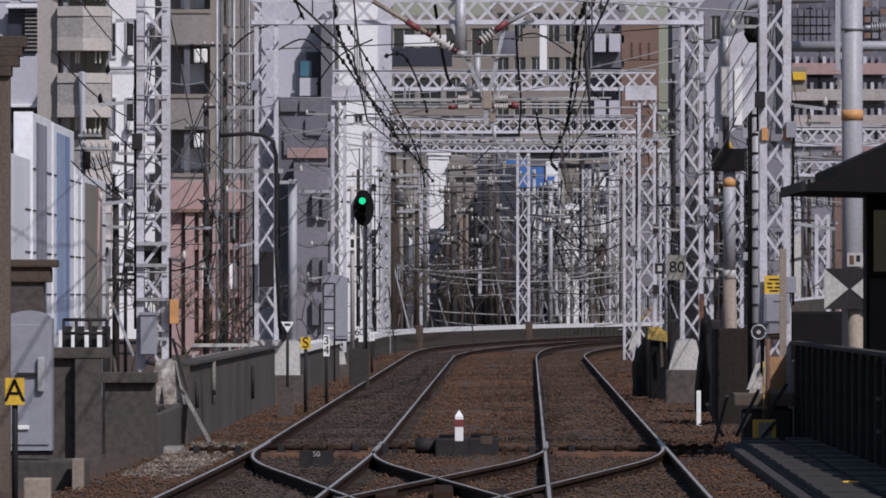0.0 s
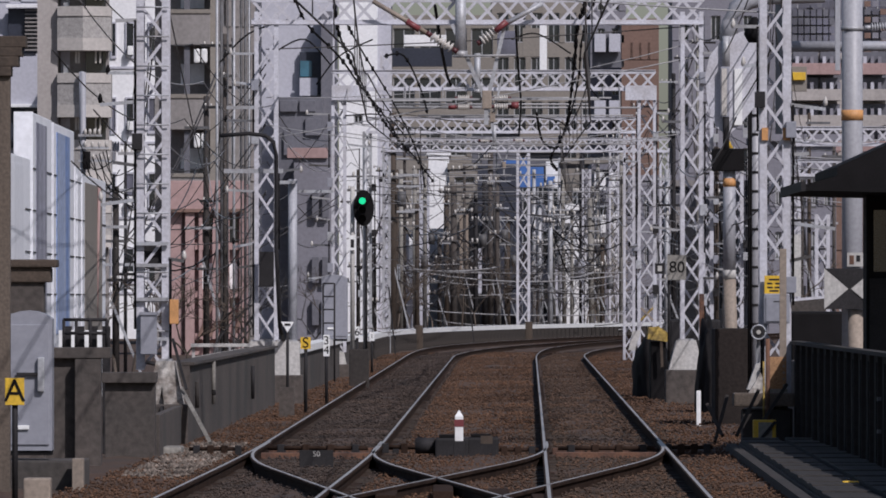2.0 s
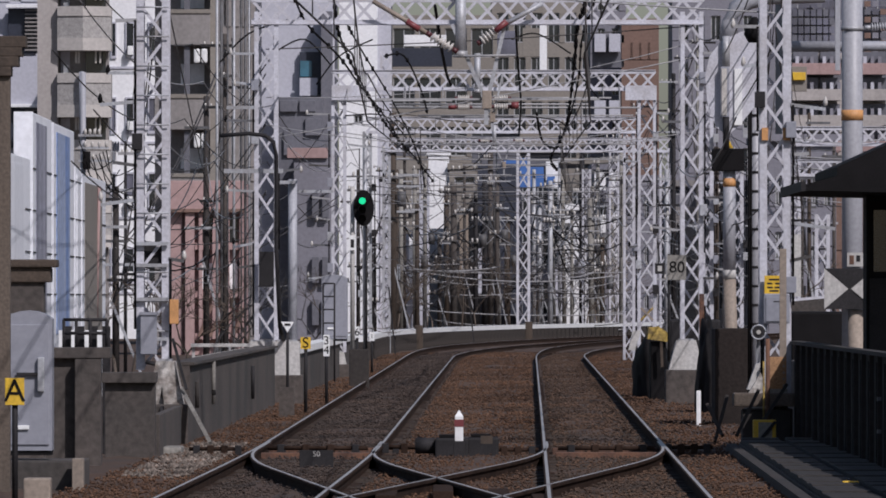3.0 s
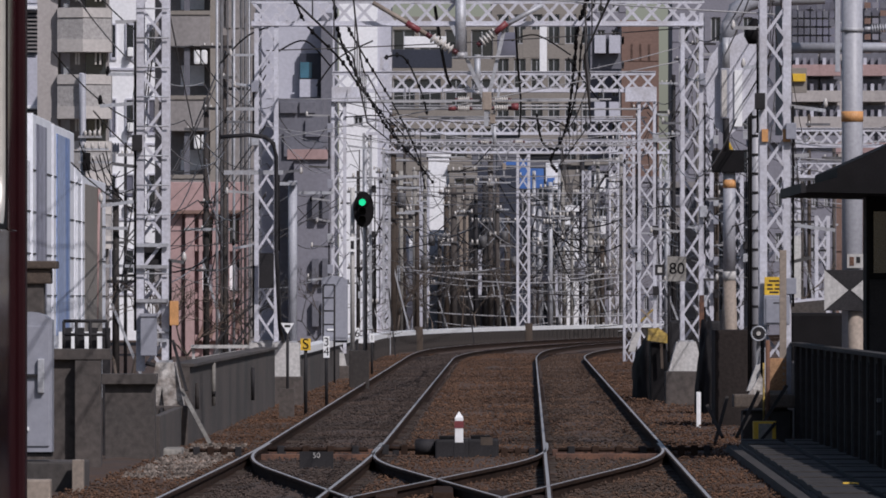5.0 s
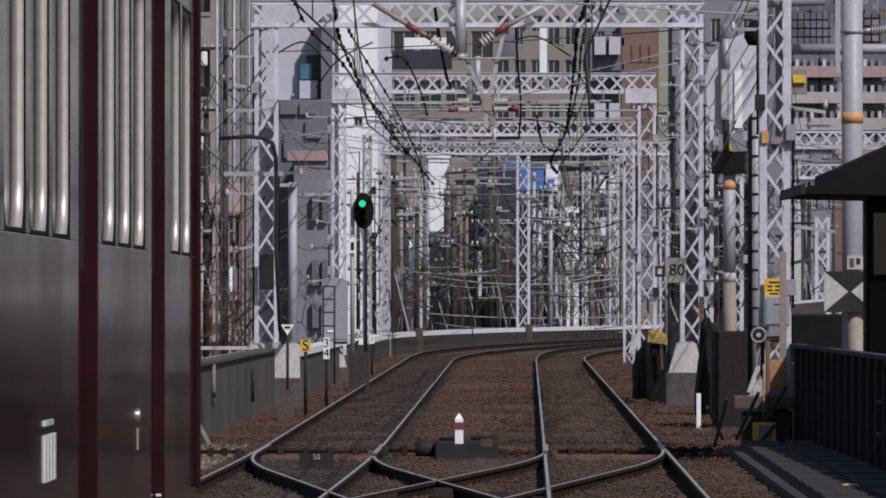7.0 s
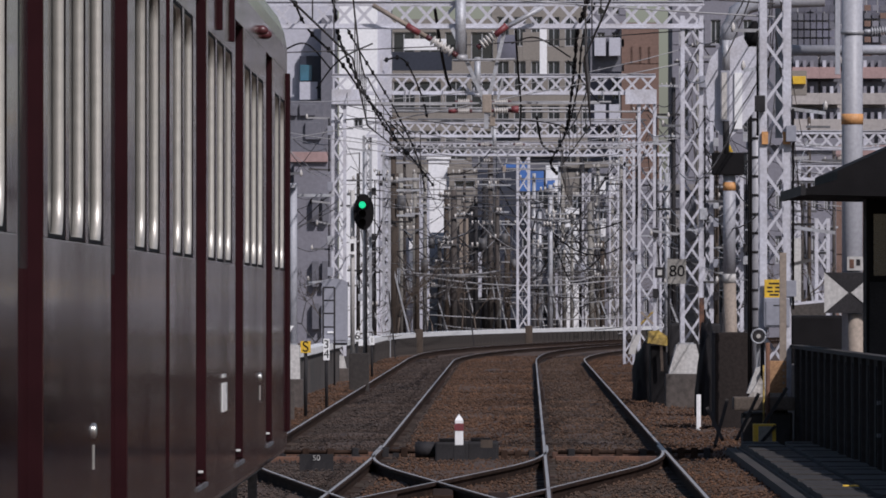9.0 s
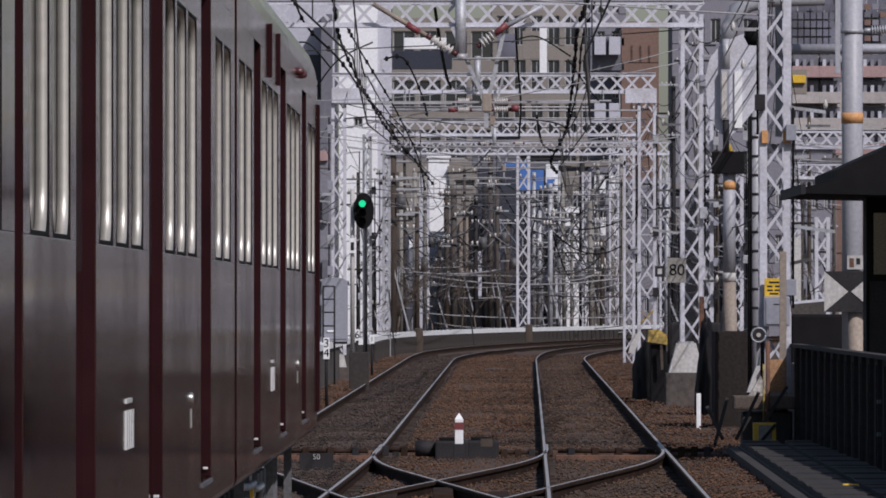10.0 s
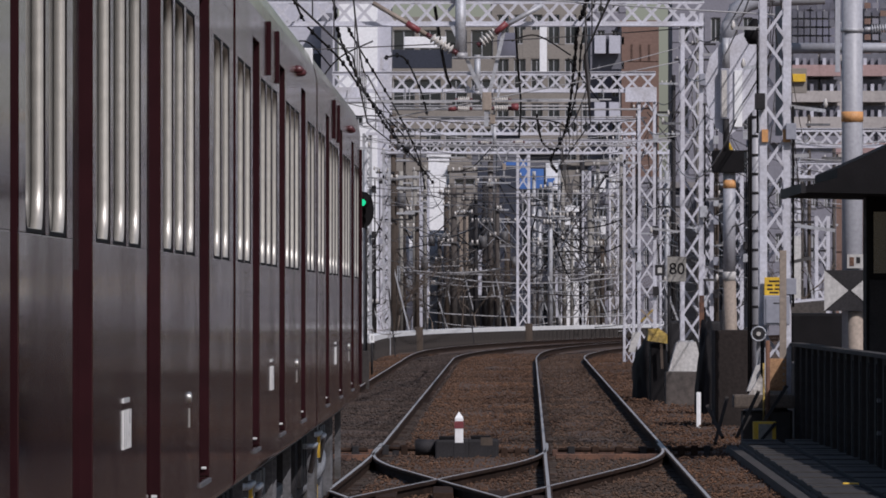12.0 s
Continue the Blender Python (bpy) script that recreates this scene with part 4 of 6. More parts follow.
def pink_house():
    d = 330.0
    k = d / 17000
    X = lambda px: (px - 784) * k
    Z = lambda py: 1.87 + (525 - py) * k
    b = thing("pink_house", "dusty pink rendered house with stair screens", "building", (0, d, 0))
    part("wall", cuboid(X(300), X(432), 0.45, 10, -0.3, Z(322)), "facade_pink", b)
    part("parapet", cuboid(X(298), X(434), -0.1, 1.0, Z(372), Z(320), 0.03), "facade_pink", b)
    part("ledge", cuboid(X(298), X(434), -0.18, -0.1, Z(376), Z(370)), "facade_brown", b)
    part("pilaster", cuboid(X(328), X(344), -0.05, 1.0, -0.3, Z(372)), "facade_pink", b)
    part("side_bay", cuboid(X(300), X(322), 0.2, 1.0, -0.3, Z(372)), "facade_pink", b)
    for px in (352, 376, 400, 424):
        part("fin", cuboid(X(px), X(px + 6), 0, 1.0, Z(600), Z(378)), "facade_pink", b)
    for py in (430, 515, 590):
        part("floor_band", cuboid(X(345), X(430), 0.1, 1.0, Z(py + 12), Z(py)), "facade_pink", b)
    for px in (358, 392):
        part("window", cuboid(X(px), X(px + 28), 0.3, 0.44, Z(512), Z(466)), "facade_white", b, "pale shuttered window")
        part("window", cuboid(X(px), X(px + 28), 0.36, 0.44, Z(428), Z(385)), "glass", b, "dark window")
    for i in range(4):
        part("screen_bar", bar((X(352 + i * 20), -0.1, Z(596)), (X(376 + i * 20), -0.1, Z(540)), 0.1, 0.05), "facade_brown", b)


pink_house()

# lower houses just behind the far wall
px_block(686, 748, 425, 545, "facade_lilac", "low pale house behind the far parapet", storey=2.4, band=1.3, bays=3, pier=0.35)
px_block(795, 850, 300, 548, "facade_beige", "taupe windowless house side wall", storey=9.0, band=8.6, bays=1, pier=0.3)
px_block(850, 918, 345, 545, "facade_navy", "very dark slate-clad house", storey=3.0, band=2.2, bays=2, pier=0.3)
px_block(992, 1050, 372, 548, "facade_white", "white house with tall thin shutters", storey=2.6, band=1.5, bays=4, pier=0.3)
px_block(1050, 1108, 300, 552, "facade_mauve", "balcony apartment house with dark recesses", storey=2.45, band=1.1, bays=2, pier=0.35, core="facade_navy")
px_block(1108, 1200, 320, 600, "facade_mauve", "dull grey house behind the gantries", storey=2.8, band=1.4, bays=4, pier=0.4)
px_block(1395, 1580, 105, 540, "balcony_beige", "beige apartment house with close floors", storey=2.6, band=1.35, bays=8, pier=0.35, pane="glass_grey")
px_block(1340, 1480, 250, 480, "facade_mauve", "grey house behind the platform lattice", storey=2.7, band=1.3, bays=6, pier=0.3)

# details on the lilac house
# flat navy slab gives the balcony its shade by colour; nothing is hollowed out
slab("dark_recess", 530, 568, 92, 168, 454.6, "facade_navy", "flat dark slab standing for balcony shade behind a teal window", "recess", 0.3)
slab("teal_window", 531, 552, 108, 136, 454.4, "glass_blue", "teal blue window pane on the dark balcony shade", "window", 0.1)
slab("balcony_rail", 530, 562, 138, 170, 454.3, "facade_lilac", "pale balcony panel below the teal window", "balcony rail", 0.1)
slab("dark_wing", 492, 572, 172, 640, 452.5, "facade_slate", "dark slate house wing with panel joints", "building", 8)
for x0, x1, y0, y1 in ((495, 526, 178, 198), (530, 558, 178, 198), (502, 530, 232, 275), (540, 568, 210, 240)):
    slab("slate_panel", x0, x1, y0, y1, 452.3, "facade_slate", "dark panel on the slate wing", "panel", 0.2)
slab("slate_shaft", 568, 588, 20, 640, 453.5, "facade_slate", "tall dark slate stair shaft", "building", 6)
slab("lower_house", 520, 592, 278, 640, 450, "facade_mauve", "dull mauve low house beside the line", "building", 8)
for y0 in (340, 455, 530):
    for x0 in (552, 570):
        slab("house_window", x0, x0 + 12, y0, y0 + 46, 449.6, "facade_slate", "dark window in the lilac wall", "window", 0.3)
slab("red_rail", 508, 580, 262, 280, 449.8, "facade_pink", "pink balcony band on the slate wing", "balcony", 0.4)
# louvred shafts and pale panels on the near lilac house
for y0, y1 in ((15, 95), (192, 262)):
    slab("louvre_shaft", 14, 66, y0, y1, 469.5, "facade_navy", "dark louvred service shaft", "shaft", 0.3)
    for k in range(int((y1 - y0) / 7)):
        slab("louvre_slat", 44, 66, y0 + 2 + k * 7, y0 + 5 + k * 7, 469.2, "facade_grey", "", "slat", 0.25, 0.0)
slab("pale_panel", 14, 68, 100, 184, 469.0, "facade_lilac", "pale balcony panel", "panel", 0.4)
slab("ledge", 10, 70, 184, 190, 468.8, "facade_white", "white ledge", "ledge", 0.6)
slab("ledge", 10, 70, 8, 14, 468.8, "facade_white", "white ledge", "ledge", 0.6)
slab("wall_sign", 196, 212, 248, 270, 455.4, "facade_white", "white wall sign with unreadable dark marks", "sign", 0.3)
for k in range(3):
    slab("mark", 198 + k * 5, 201 + k * 5, 251, 267, 455.3, "facade_navy", "", "mark", 0.05, 0.0)
# blue sign boards far down the line
slab("sign_board", 916, 938, 280, 332, 604, "sign_blue", "deep blue advertising board on a dark house", "sign", 0.4)
slab("sign_board", 938, 962, 296, 332, 604, "sign_blue", "deep blue advertising board on a dark house", "sign", 0.4)
slab("sign_board", 966, 988, 286, 334, 600, "facade_white", "white sign board with blue lower field", "sign", 0.4)
slab("sign_field", 968, 982, 312, 326, 599.6, "sign_blue", "blue field on the white sign board", "sign", 0.2)
slab("sign_board", 892, 914, 282, 300, 596, "sign_blue", "small blue board on the navy house", "sign", 0.4)
slab("sign_board", 1400, 1428, 118, 162, 430, "facade_beige", "beige board with a yellow band on a house", "sign", 0.4)
slab("sign_band", 1402, 1426, 128, 142, 429.8, "yellow", "yellow band on the beige board", "sign", 0.15)
for y0 in (60, 178, 305, 380, 450):
    for x0 in (1052, 1078):
        slab("balcony_front", x0, x0 + 20, y0, y0 + 32, 550 if y0 > 200 else 689, "facade_white" if y0 > 200 else "facade_lilac", "pale balcony front on an apartment house", "balcony", 0.8)
for x0, x1, y0, y1, mat in ((955, 968, 40, 130, "facade_white"), (715, 790, 62, 82, "facade_white"), (690, 800, 85, 118, "facade_navy"), (880, 915, 55, 100, "glass_grey"), (925, 955, 50, 100, "facade_beige"), (1048, 1105, 62, 120, "facade_slate"), (760, 790, 310, 405, "facade_white"), (813, 829, 380, 480, "pole_buff"), (940, 965, 360, 410, "facade_slate"), (1000, 1025, 380, 470, "facade_white"), (690, 716, 470, 560, "facade_lilac"), (742, 760, 300, 560, "facade_lilac"), (724, 738, 420, 520, "facade_white"), (640, 664, 470, 575, "facade_white"), (845, 868, 290, 400, "facade_navy"), (882, 916, 290, 560, "facade_navy"), (838, 862, 440, 520, "facade_lilac"), (975, 995, 470, 560, "facade_lilac"), (1028, 1046, 300, 420, "facade_mauve"), (1060, 1090, 470, 540, "facade_mauve"), (925, 960, 430, 560, "facade_navy")):
    slab("wall_panel", x0, x1, y0, y1, 543 if y0 > 200 else 690, mat, "flat wall panel on a distant house", "wall panel", 0.5)


for i, top in enumerate((112, 158, 204, 250, 296)):
    for x0, x1 in ((1404, 1448), (1452, 1486), (1524, 1572)):
        # shade inside each balcony, put on as a slate-coloured slab
        slab("balcony_recess", x0, x1, top - 20, top + 1, 539.4, "facade_slate", "flat dark slab standing for the shade in a balcony", "recess", 0.5, 0.0)
        slab("balcony_front", x0 - 2, x1 + 2, top, top + 20, 538.6, "facade_pink" if (i + x0) % 3 == 0 else "balcony_beige", "pale pinkish balcony front", "balcony", 1.2)
        for k in range(3):
            slab("air_conditioner", x0 + 4 + k * 13, x0 + 10 + k * 13, top - 12, top, 538.9, "facade_mauve" if k != i % 3 else "facade_lilac", "", "unit", 0.4, 0.0)
for i in range(6):
    for k in range(7):
        slab("window_pane", 1402 + k * 11, 1411 + k * 11, 2 + i * 15, 14 + i * 15, 639.4, "facade_slate" if (i * 3 + k * 5) % 4 == 0 else "glass_grey", "", "pane", 0.3, 0.0)
for i in range(7):
    for k in range(3):
        slab("window_pane", 1530 + k * 14, 1541 + k * 14, 2 + i * 14, 12 + i * 14, 639.3, ("facade_brown", "glass_grey", "facade_slate", "facade_mauve")[(i * 2 + k * 3) % 4], "", "pane", 0.3, 0.0)


# ---- utility poles and clutter beyond the wall ----
def utility_pole(x, d, top, rnd, slim=0.14, mat="concrete"):
    u = thing("utility_pole", "slim concrete utility pole with crossarms and insulators", "utility pole", (x, d, 0), group="utility poles")
    part("pole", pipe([(0, 0, -0.3), (0, 0, top)], [slim * 1.25, slim], 8), mat, u)
    for i in range(rnd.randint(2, 5)):
        z = top - 0.3 - i * rnd.uniform(0.5, 1.3)
        w = rnd.uniform(0.25, 0.7)
        off = rnd.uniform(-0.3, 0.3)
        arm = part("crossarm", bar((off - w, -0.2, z), (off + w, -0.2, z), 0.07, 0.07), rnd.choice(("galvanised", "dark_steel", "under_grey")), u)
        for k in range(rnd.randint(1, 3)):
            xx = off - w + 0.1 + k * (2 * w - 0.2) / 3
            part("insulator", pipe([(xx, -0.2, z), (xx, -0.2, z + (0.2 if d > 350 else 0.1))], 0.05 if d > 350 else 0.025, 6), "insulator", arm, "white porcelain insulator")
    if rnd.random() < 0.45 and d > 350:
        z = top * rnd.uniform(0.45, 0.65)
        part("transformer", pipe([(0.35, -0.2, z), (0.35, -0.2, z + 0.6)], 0.17, 12), "under_grey", u, "grey drum transformer")
    if rnd.random() < 0.5:
        part("brace", bar((-0.1, -0.1, top * 0.4), (rnd.uniform(0.5, 0.9), -0.1, 0), 0.06, 0.06), "galvanised", u)
    return u


rnd = random.Random(5)
POLES = []
for px, d, top in ((700, 450, 300), (716, 470, 270), (738, 440, 360), (752, 500, 290), (778, 470, 420), (803, 455, 330), (822, 480, 290), (842, 450, 340), (858, 520, 310), (880, 460, 310), (898, 500, 380), (955, 470, 350), (974, 440, 320), (990, 500, 280), (1012, 450, 370), (1030, 520, 260), (1048, 470, 330), (1066, 450, 420), (1082, 530, 340), (1100, 450, 250), (660, 420, 420), (634, 400, 300), (1180, 300, 300), (1192, 330, 130), (1268, 300, 260), (1330, 280, 200), (1420, 300, 300), (1445, 330, 380), (1476, 300, 260), (398, 240, 60), (205, 220, 330), (222, 230, 250), (365, 250, 170), (695, 380, 200), (790, 540, 330), (868, 500, 270), (912, 560, 300), (945, 520, 300), (1003, 560, 340), (1058, 520, 280), (1095, 560, 200), (1128, 560, 180), (1236, 320, 60), (1285, 380, 330), (1432, 280, 200)):
    POLES.append((across(px, d), d, height(top, d)))
    utility_pole(across(px, d), d, height(top, d), rnd, rnd.choice((0.07, 0.1, 0.14)) * (1.0 if d > 350 else 0.5), rnd.choice(("wall_brown", "galvanised", "timber", "dark_steel", "concrete_dark", "concrete")))
# stout concrete poles and the two-legged transformer stand
for px, d, top, r in ((878, 462, 330, 0.13), (975, 455, 338, 0.13), (1043, 460, 350, 0.12), (995, 470, 300, 0.1)):
    sp2 = thing("utility_pole", "stout pale concrete pole with side brackets", "utility pole", (across(px, d), d, 0), group="utility poles")
    part("pole", pipe([(0.12, 0, -0.3), (0, 0, height(top, d))], [r * 1.15, r * 0.9], 12), "concrete", sp2)
    for k in range(4):
        z = height(385 + k * 24, d)
        part("bracket", bar((0, -0.15, z), (0.75 - 0.1 * (k % 2), -0.15, z), 0.06, 0.06), "wire_pale", sp2)
    POLES.append((across(px, d), d, height(top, d)))
hs = thing("transformer_stand", "two-legged pole stand carrying a finned grey transformer", "transformer", (across(722, 448), 448, 0))
for x in (-0.32, 0.32):
    part("leg", pipe([(x, 0, -0.3), (x, 0, height(300, 448))], 0.1, 10), "concrete", hs)
for py in (375, 330, 310):
    part("crossbeam", bar((-0.75, -0.12, height(py, 448)), (0.75, -0.12, height(py, 448)), 0.1, 0.08), "galvanised", hs)
tr = part("tank", cuboid(-0.85, -0.35, -0.45, -0.1, height(500, 448), height(468, 448), 0.04), "under_grey", hs, "grey finned transformer tank")
for k in range(6):
    part("fin", cuboid(-0.83 + k * 0.085, -0.8 + k * 0.085, -0.56, -0.45, height(498, 448), height(472, 448)), "under_pale", tr)
dt = thing("drum_transformer", "blue-grey drum transformer hung on a pole", "transformer", (across(1026, 459), 459, height(495, 459)))
part("drum", pipe([(0, 0, 0), (0, 0, 0.95)], 0.26, 14), "cabinet_grey", dt)
part("bracket", bar((0, 0.05, 0.6), (0.5, 0.3, 0.6), 0.06, 0.06), "galvanised", dt)

# drop wires slung from pole to pole
for i in range(190):
    a = rnd.choice(POLES)
    near = [q for q in POLES if q is not a and abs(q[0] - a[0]) < 4.5 and abs(q[1] - a[1]) < 90]
    if not near:
        continue
    b = rnd.choice(near)
    za, zb = a[2] * rnd.uniform(0.25, 1.0), b[2] * rnd.uniform(0.25, 1.0)
    thick = 1.0 if a[1] > 350 else 0.6
    wire([(a[0], a[1] - 0.12, za), (b[0], b[1] - 0.12, zb)], rnd.choice((0.018, 0.026, 0.034)) * thick, rnd.choice(("wire", "wire", "wire_pale", "black")), sag=rnd.uniform(0.05, 0.9) * thick, label="slack service wire between utility poles", name="service_wire", n=6)
# spans right across, from mast to mast
for d, xa, xb, lo, hi, n in ((180, 471, 1224, 4.5, 7.0, 4), (237, 600, 1145, 4.6, 7.0, 5), (299, 650, 1113, 4.9, 6.9, 5), (339, 684, 1176, 4.9, 7.0, 5), (130, 271, 1371, 5.6, 7.2, 3)):
    for k in range(n):
        za, zb = rnd.uniform(lo, hi), rnd.uniform(lo, hi)
        wire([(across(xa, d), d - 0.15, za), (across(xb, d), d - 0.15, zb)], rnd.choice((0.008, 0.011)), rnd.choice(("wire", "wire_pale")), sag=rnd.uniform(0.0, 0.4), label="overhead cross-span wire between gantry masts", n=8)
for i in range(16):
    d = rnd.choice((240, 262, 280, 300))
    z = height(rnd.uniform(225, 350), d)
    wire([(across(1392, d), d - 0.3, z), (across(1600, d), d - 0.3, z + rnd.uniform(-0.25, 0.35))], rnd.choice((0.012, 0.017)), rnd.choice(("wire_pale", "wire", "wire")), sag=rnd.uniform(0, 0.25), label="thin feeder wire beyond the platform", name="service_wire", n=6)
# thin cables and railings strung low behind the far parapet
for i in range(22):
    d = rnd.choice((432, 440, 448, 456))
    a, b = sorted((rnd.uniform(670, 1110), rnd.uniform(670, 1110)))
    z = height(rnd.uniform(455, 580), d)
    wire([(across(a, d), d - 0.4, z), (across(b + 60, d), d - 0.4, z + rnd.uniform(-0.3, 0.3))], rnd.choice((0.02, 0.03)), rnd.choice(("wire_pale", "wire_pale", "wire")), sag=rnd.uniform(0, 0.4), label="slack pale cable behind the far parapet", name="service_wire", n=6)
# leads fanning out from the gantry masts to the poles outside
for xm, d, side in ((271, 130, -1), (471, 180, -1), (600, 237, -1), (1224, 180, 1), (1145, 237, 1), (1371, 130, 1)):
    outer = [q for q in POLES if (q[0] - across(xm, d)) * side > -0.6 and abs(q[1] - d) < 160]
    for k in range(9):
        q = rnd.choice(outer)
        wire([(across(xm, d), d - 0.2, rnd.uniform(2.0, 7.0)), (q[0], q[1] - 0.1, q[2] * rnd.uniform(0.3, 1.0))], rnd.choice((0.008, 0.012)), rnd.choice(("wire", "wire", "wire_pale")), sag=rnd.uniform(0.1, 0.7), label="thin lead from gantry mast to utility pole", name="service_wire", n=8)


# ---- lettering ----
def lettering(text, height, mat, parent, m, name="lettering"):
    """Raised letters, facing -y, centred on m."""
    cu = bpy.data.curves.new(name, "FONT")
    cu.body, cu.size, cu.extrude, cu.align_x, cu.align_y = text, height, 0.004, 'CENTER', 'CENTER'
    tmp = new("tmp", cu)
    me = bpy.data.meshes.new_from_object(tmp.evaluated_get(bpy.context.evaluated_depsgraph_get()))
    bpy.data.objects.remove(tmp)
    me.materials.clear()
    me.materials.append(M[mat])
    ob = new(name, me)
    ob.parent = parent
    ob.matrix_local = m @ pose(0, 0, 0, 90, 0, 0)
    return ob


def sign_on_post(x, d, z, w, h, mat, text, text_h, text_mat, label, category="sign", post_r=0.03, foot=-0.2, lines=None, spacing=0.0):
    s = thing("line_sign", label, category, (x, d, 0))
    part("post", pipe([(0, 0.05, foot), (0, 0.05, z + h / 2)], post_r), "dark_steel", s)
    part("plate", cuboid(-w / 2, w / 2, -0.01, 0.012, z - h / 2, z + h / 2, 0.004), mat, s)
    rows = text if isinstance(text, (list, tuple)) else [text]
    for i, t in enumerate(rows):
        zz = z + ((len(rows) - 1) / 2 - i) * spacing
        lettering(t, text_h, text_mat, s, pose(0, -0.012, zz))
    return s


# ---- left-hand side, near to far ----
sign_on_post(-4.28, 96, 0.92, 0.192, 0.271, "yellow", "A", 0.32, "black", "yellow enamel plate with a black letter A")

pillar = thing("timber_pillar", "brown timber pillar with a stepped cornice", "pillar", (0, 98, 0))
# sunlight on the shaft is put into its paler timber colour
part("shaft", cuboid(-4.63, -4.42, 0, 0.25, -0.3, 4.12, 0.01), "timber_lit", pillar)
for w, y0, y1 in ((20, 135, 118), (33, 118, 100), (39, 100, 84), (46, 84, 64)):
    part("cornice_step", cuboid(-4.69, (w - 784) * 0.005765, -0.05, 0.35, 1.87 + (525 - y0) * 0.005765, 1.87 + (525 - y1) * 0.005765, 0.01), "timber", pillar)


def relay_cabinet(x, d, w, h, z, label):
    c = thing("relay_cabinet", label, "equipment cabinet", (x, d, z))
    out = [(-w / 2, 0), (w / 2, 0), (w / 2, h * 0.94)] + [(w / 2 - w * k / 6, h * (0.94 + 0.06 * math.sin(math.pi * (k + 0.6) / 7.2))) for k in range(1, 6)] + [(-w / 2, h * 0.96)]
    part("body", prism(out, 0, 0.5), "cabinet_grey", c)
    part("door", cuboid(-w / 2 + 0.04, w / 2 - 0.03, -0.02, 0.0, 0.06, h * 0.9, 0.008), "cabinet_grey", c)
    part("door_handle", cuboid(-w * 0.28, w * 0.02, -0.05, -0.02, h * 0.15, h * 0.18, 0.008), "white_paint", c, "pale recessed handle")
    # black block fills in for the shaded gap under the cabinet
    part("plinth", cuboid(-w / 2 + 0.01, w / 2 - 0.01, 0.02, 0.48, -0.05, 0.0), "black", c)
    return c


cab = relay_cabinet(-4.36, 101, 0.499, 1.473, 0.25, "light grey metal relay cabinet with curved top")
latch = part("latch", cuboid(0.1, 0.17, -0.08, -0.02, 0.62, 0.98, 0.01), "galvanised", cab, "pale vertical locking bar")
part("lock_arm", cuboid(-0.12, 0.12, -0.06, -0.03, 0.79, 0.82), "dark_steel", cab, "dark locking arm")
solid("cabinet_base", cuboid(-4.61, -3.76, 100.6, 102.2, -0.4, 0.2 - 0.05, 0.02), "concrete_dark", "dark mossy concrete plinth under the cabinet", "plinth")
solid("stone_block", cuboid(-4.02, -3.76, 92, 92.4, -0.25, 0.13, 0.02), "pole_buff", "pale weathered concrete marker block", "block")
solid("timber_stub", cuboid(-3.87, -3.75, 100.2, 100.5, -0.3, 0.18, 0.01), "pole_buff", "yellowish stained stub post", "post")

old = thing("stone_pillar", "old mossy stone gate pillar with a stepped cap", "pillar", (0, 109, 0))
part("shaft", cuboid(-5.09, -4.53, 0, 0.5, -0.3, 2.18, 0.02), "concrete_dark", old)
part("cap", cuboid(-5.16, -4.38, -0.1, 0.6, 2.2, 2.29, 0.02), "timber", old, "brown weathered cap")
part("cap_step", cuboid(-5.12, -4.45, -0.05, 0.55, 2.03, 2.2, 0.02), "timber", old)

low = thing("yard_wall", "dark grey concrete wall in stepped bays", "wall", (0, 0, 0), kind="structure")
part("bay", cuboid(-4.9, -4.1, 115, 115.5, -0.4, 1.15, 0.01), "concrete_dark", low)
part("coping", cuboid(-4.93, -3.98, 114.9, 115.6, 1.13, 1.26, 0.01), "concrete_dark", low)
part("buttress", cuboid(-4.4, -4.09, 114.8, 115, -0.4, 1.12, 0.01), "concrete_dark", low)
part("bay", cuboid(-4.19, -3.57, 119, 119.5, -0.4, 0.81, 0.01), "concrete_dark", low)
part("coping", cuboid(-4.23, -3.55, 118.9, 119.6, 0.8, 0.93, 0.01), "concrete_dark", low)
part("return_wall", cuboid(-3.62, -3.52, 119.5, 131, -0.4, 0.4, 0.01), "concrete_dark", low)

railing = thing("handrail", "dark tubular handrail on the yard wall", "handrail", (0, 116, 0))
for a, b, y in ((112, 190, 566), (112, 190, 590)):
    part("rail", pipe([((a - 784) * 0.006824, 0, 1.87 + (525 - y) * 0.006824), ((b - 784) * 0.006824, 0, 1.87 + (525 - y) * 0.006824)], 0.02), "dark_steel", railing)
for a in (113, 135, 160, 189):
    part("upright", pipe([((a - 784) * 0.006824, 0, 1.87 - 95 * 0.006824), ((a - 784) * 0.006824, 0, 1.87 - 41 * 0.006824)], 0.02), "dark_steel", railing)
for a in (104, 126, 150, 172):
    solid("concrete_post", cuboid((a - 784) * 0.0072, (a - 776) * 0.0072, 122.4, 122.5, -0.3, 1.44), "white_paint", "short pale post behind the yard wall", "post")
    solid("dark_screen", cuboid((a - 776) * 0.0072, (a - 762) * 0.0072, 122.6, 122.7, -0.3, 1.49), "dark_steel", "dark mesh screen behind the yard wall", "screen")

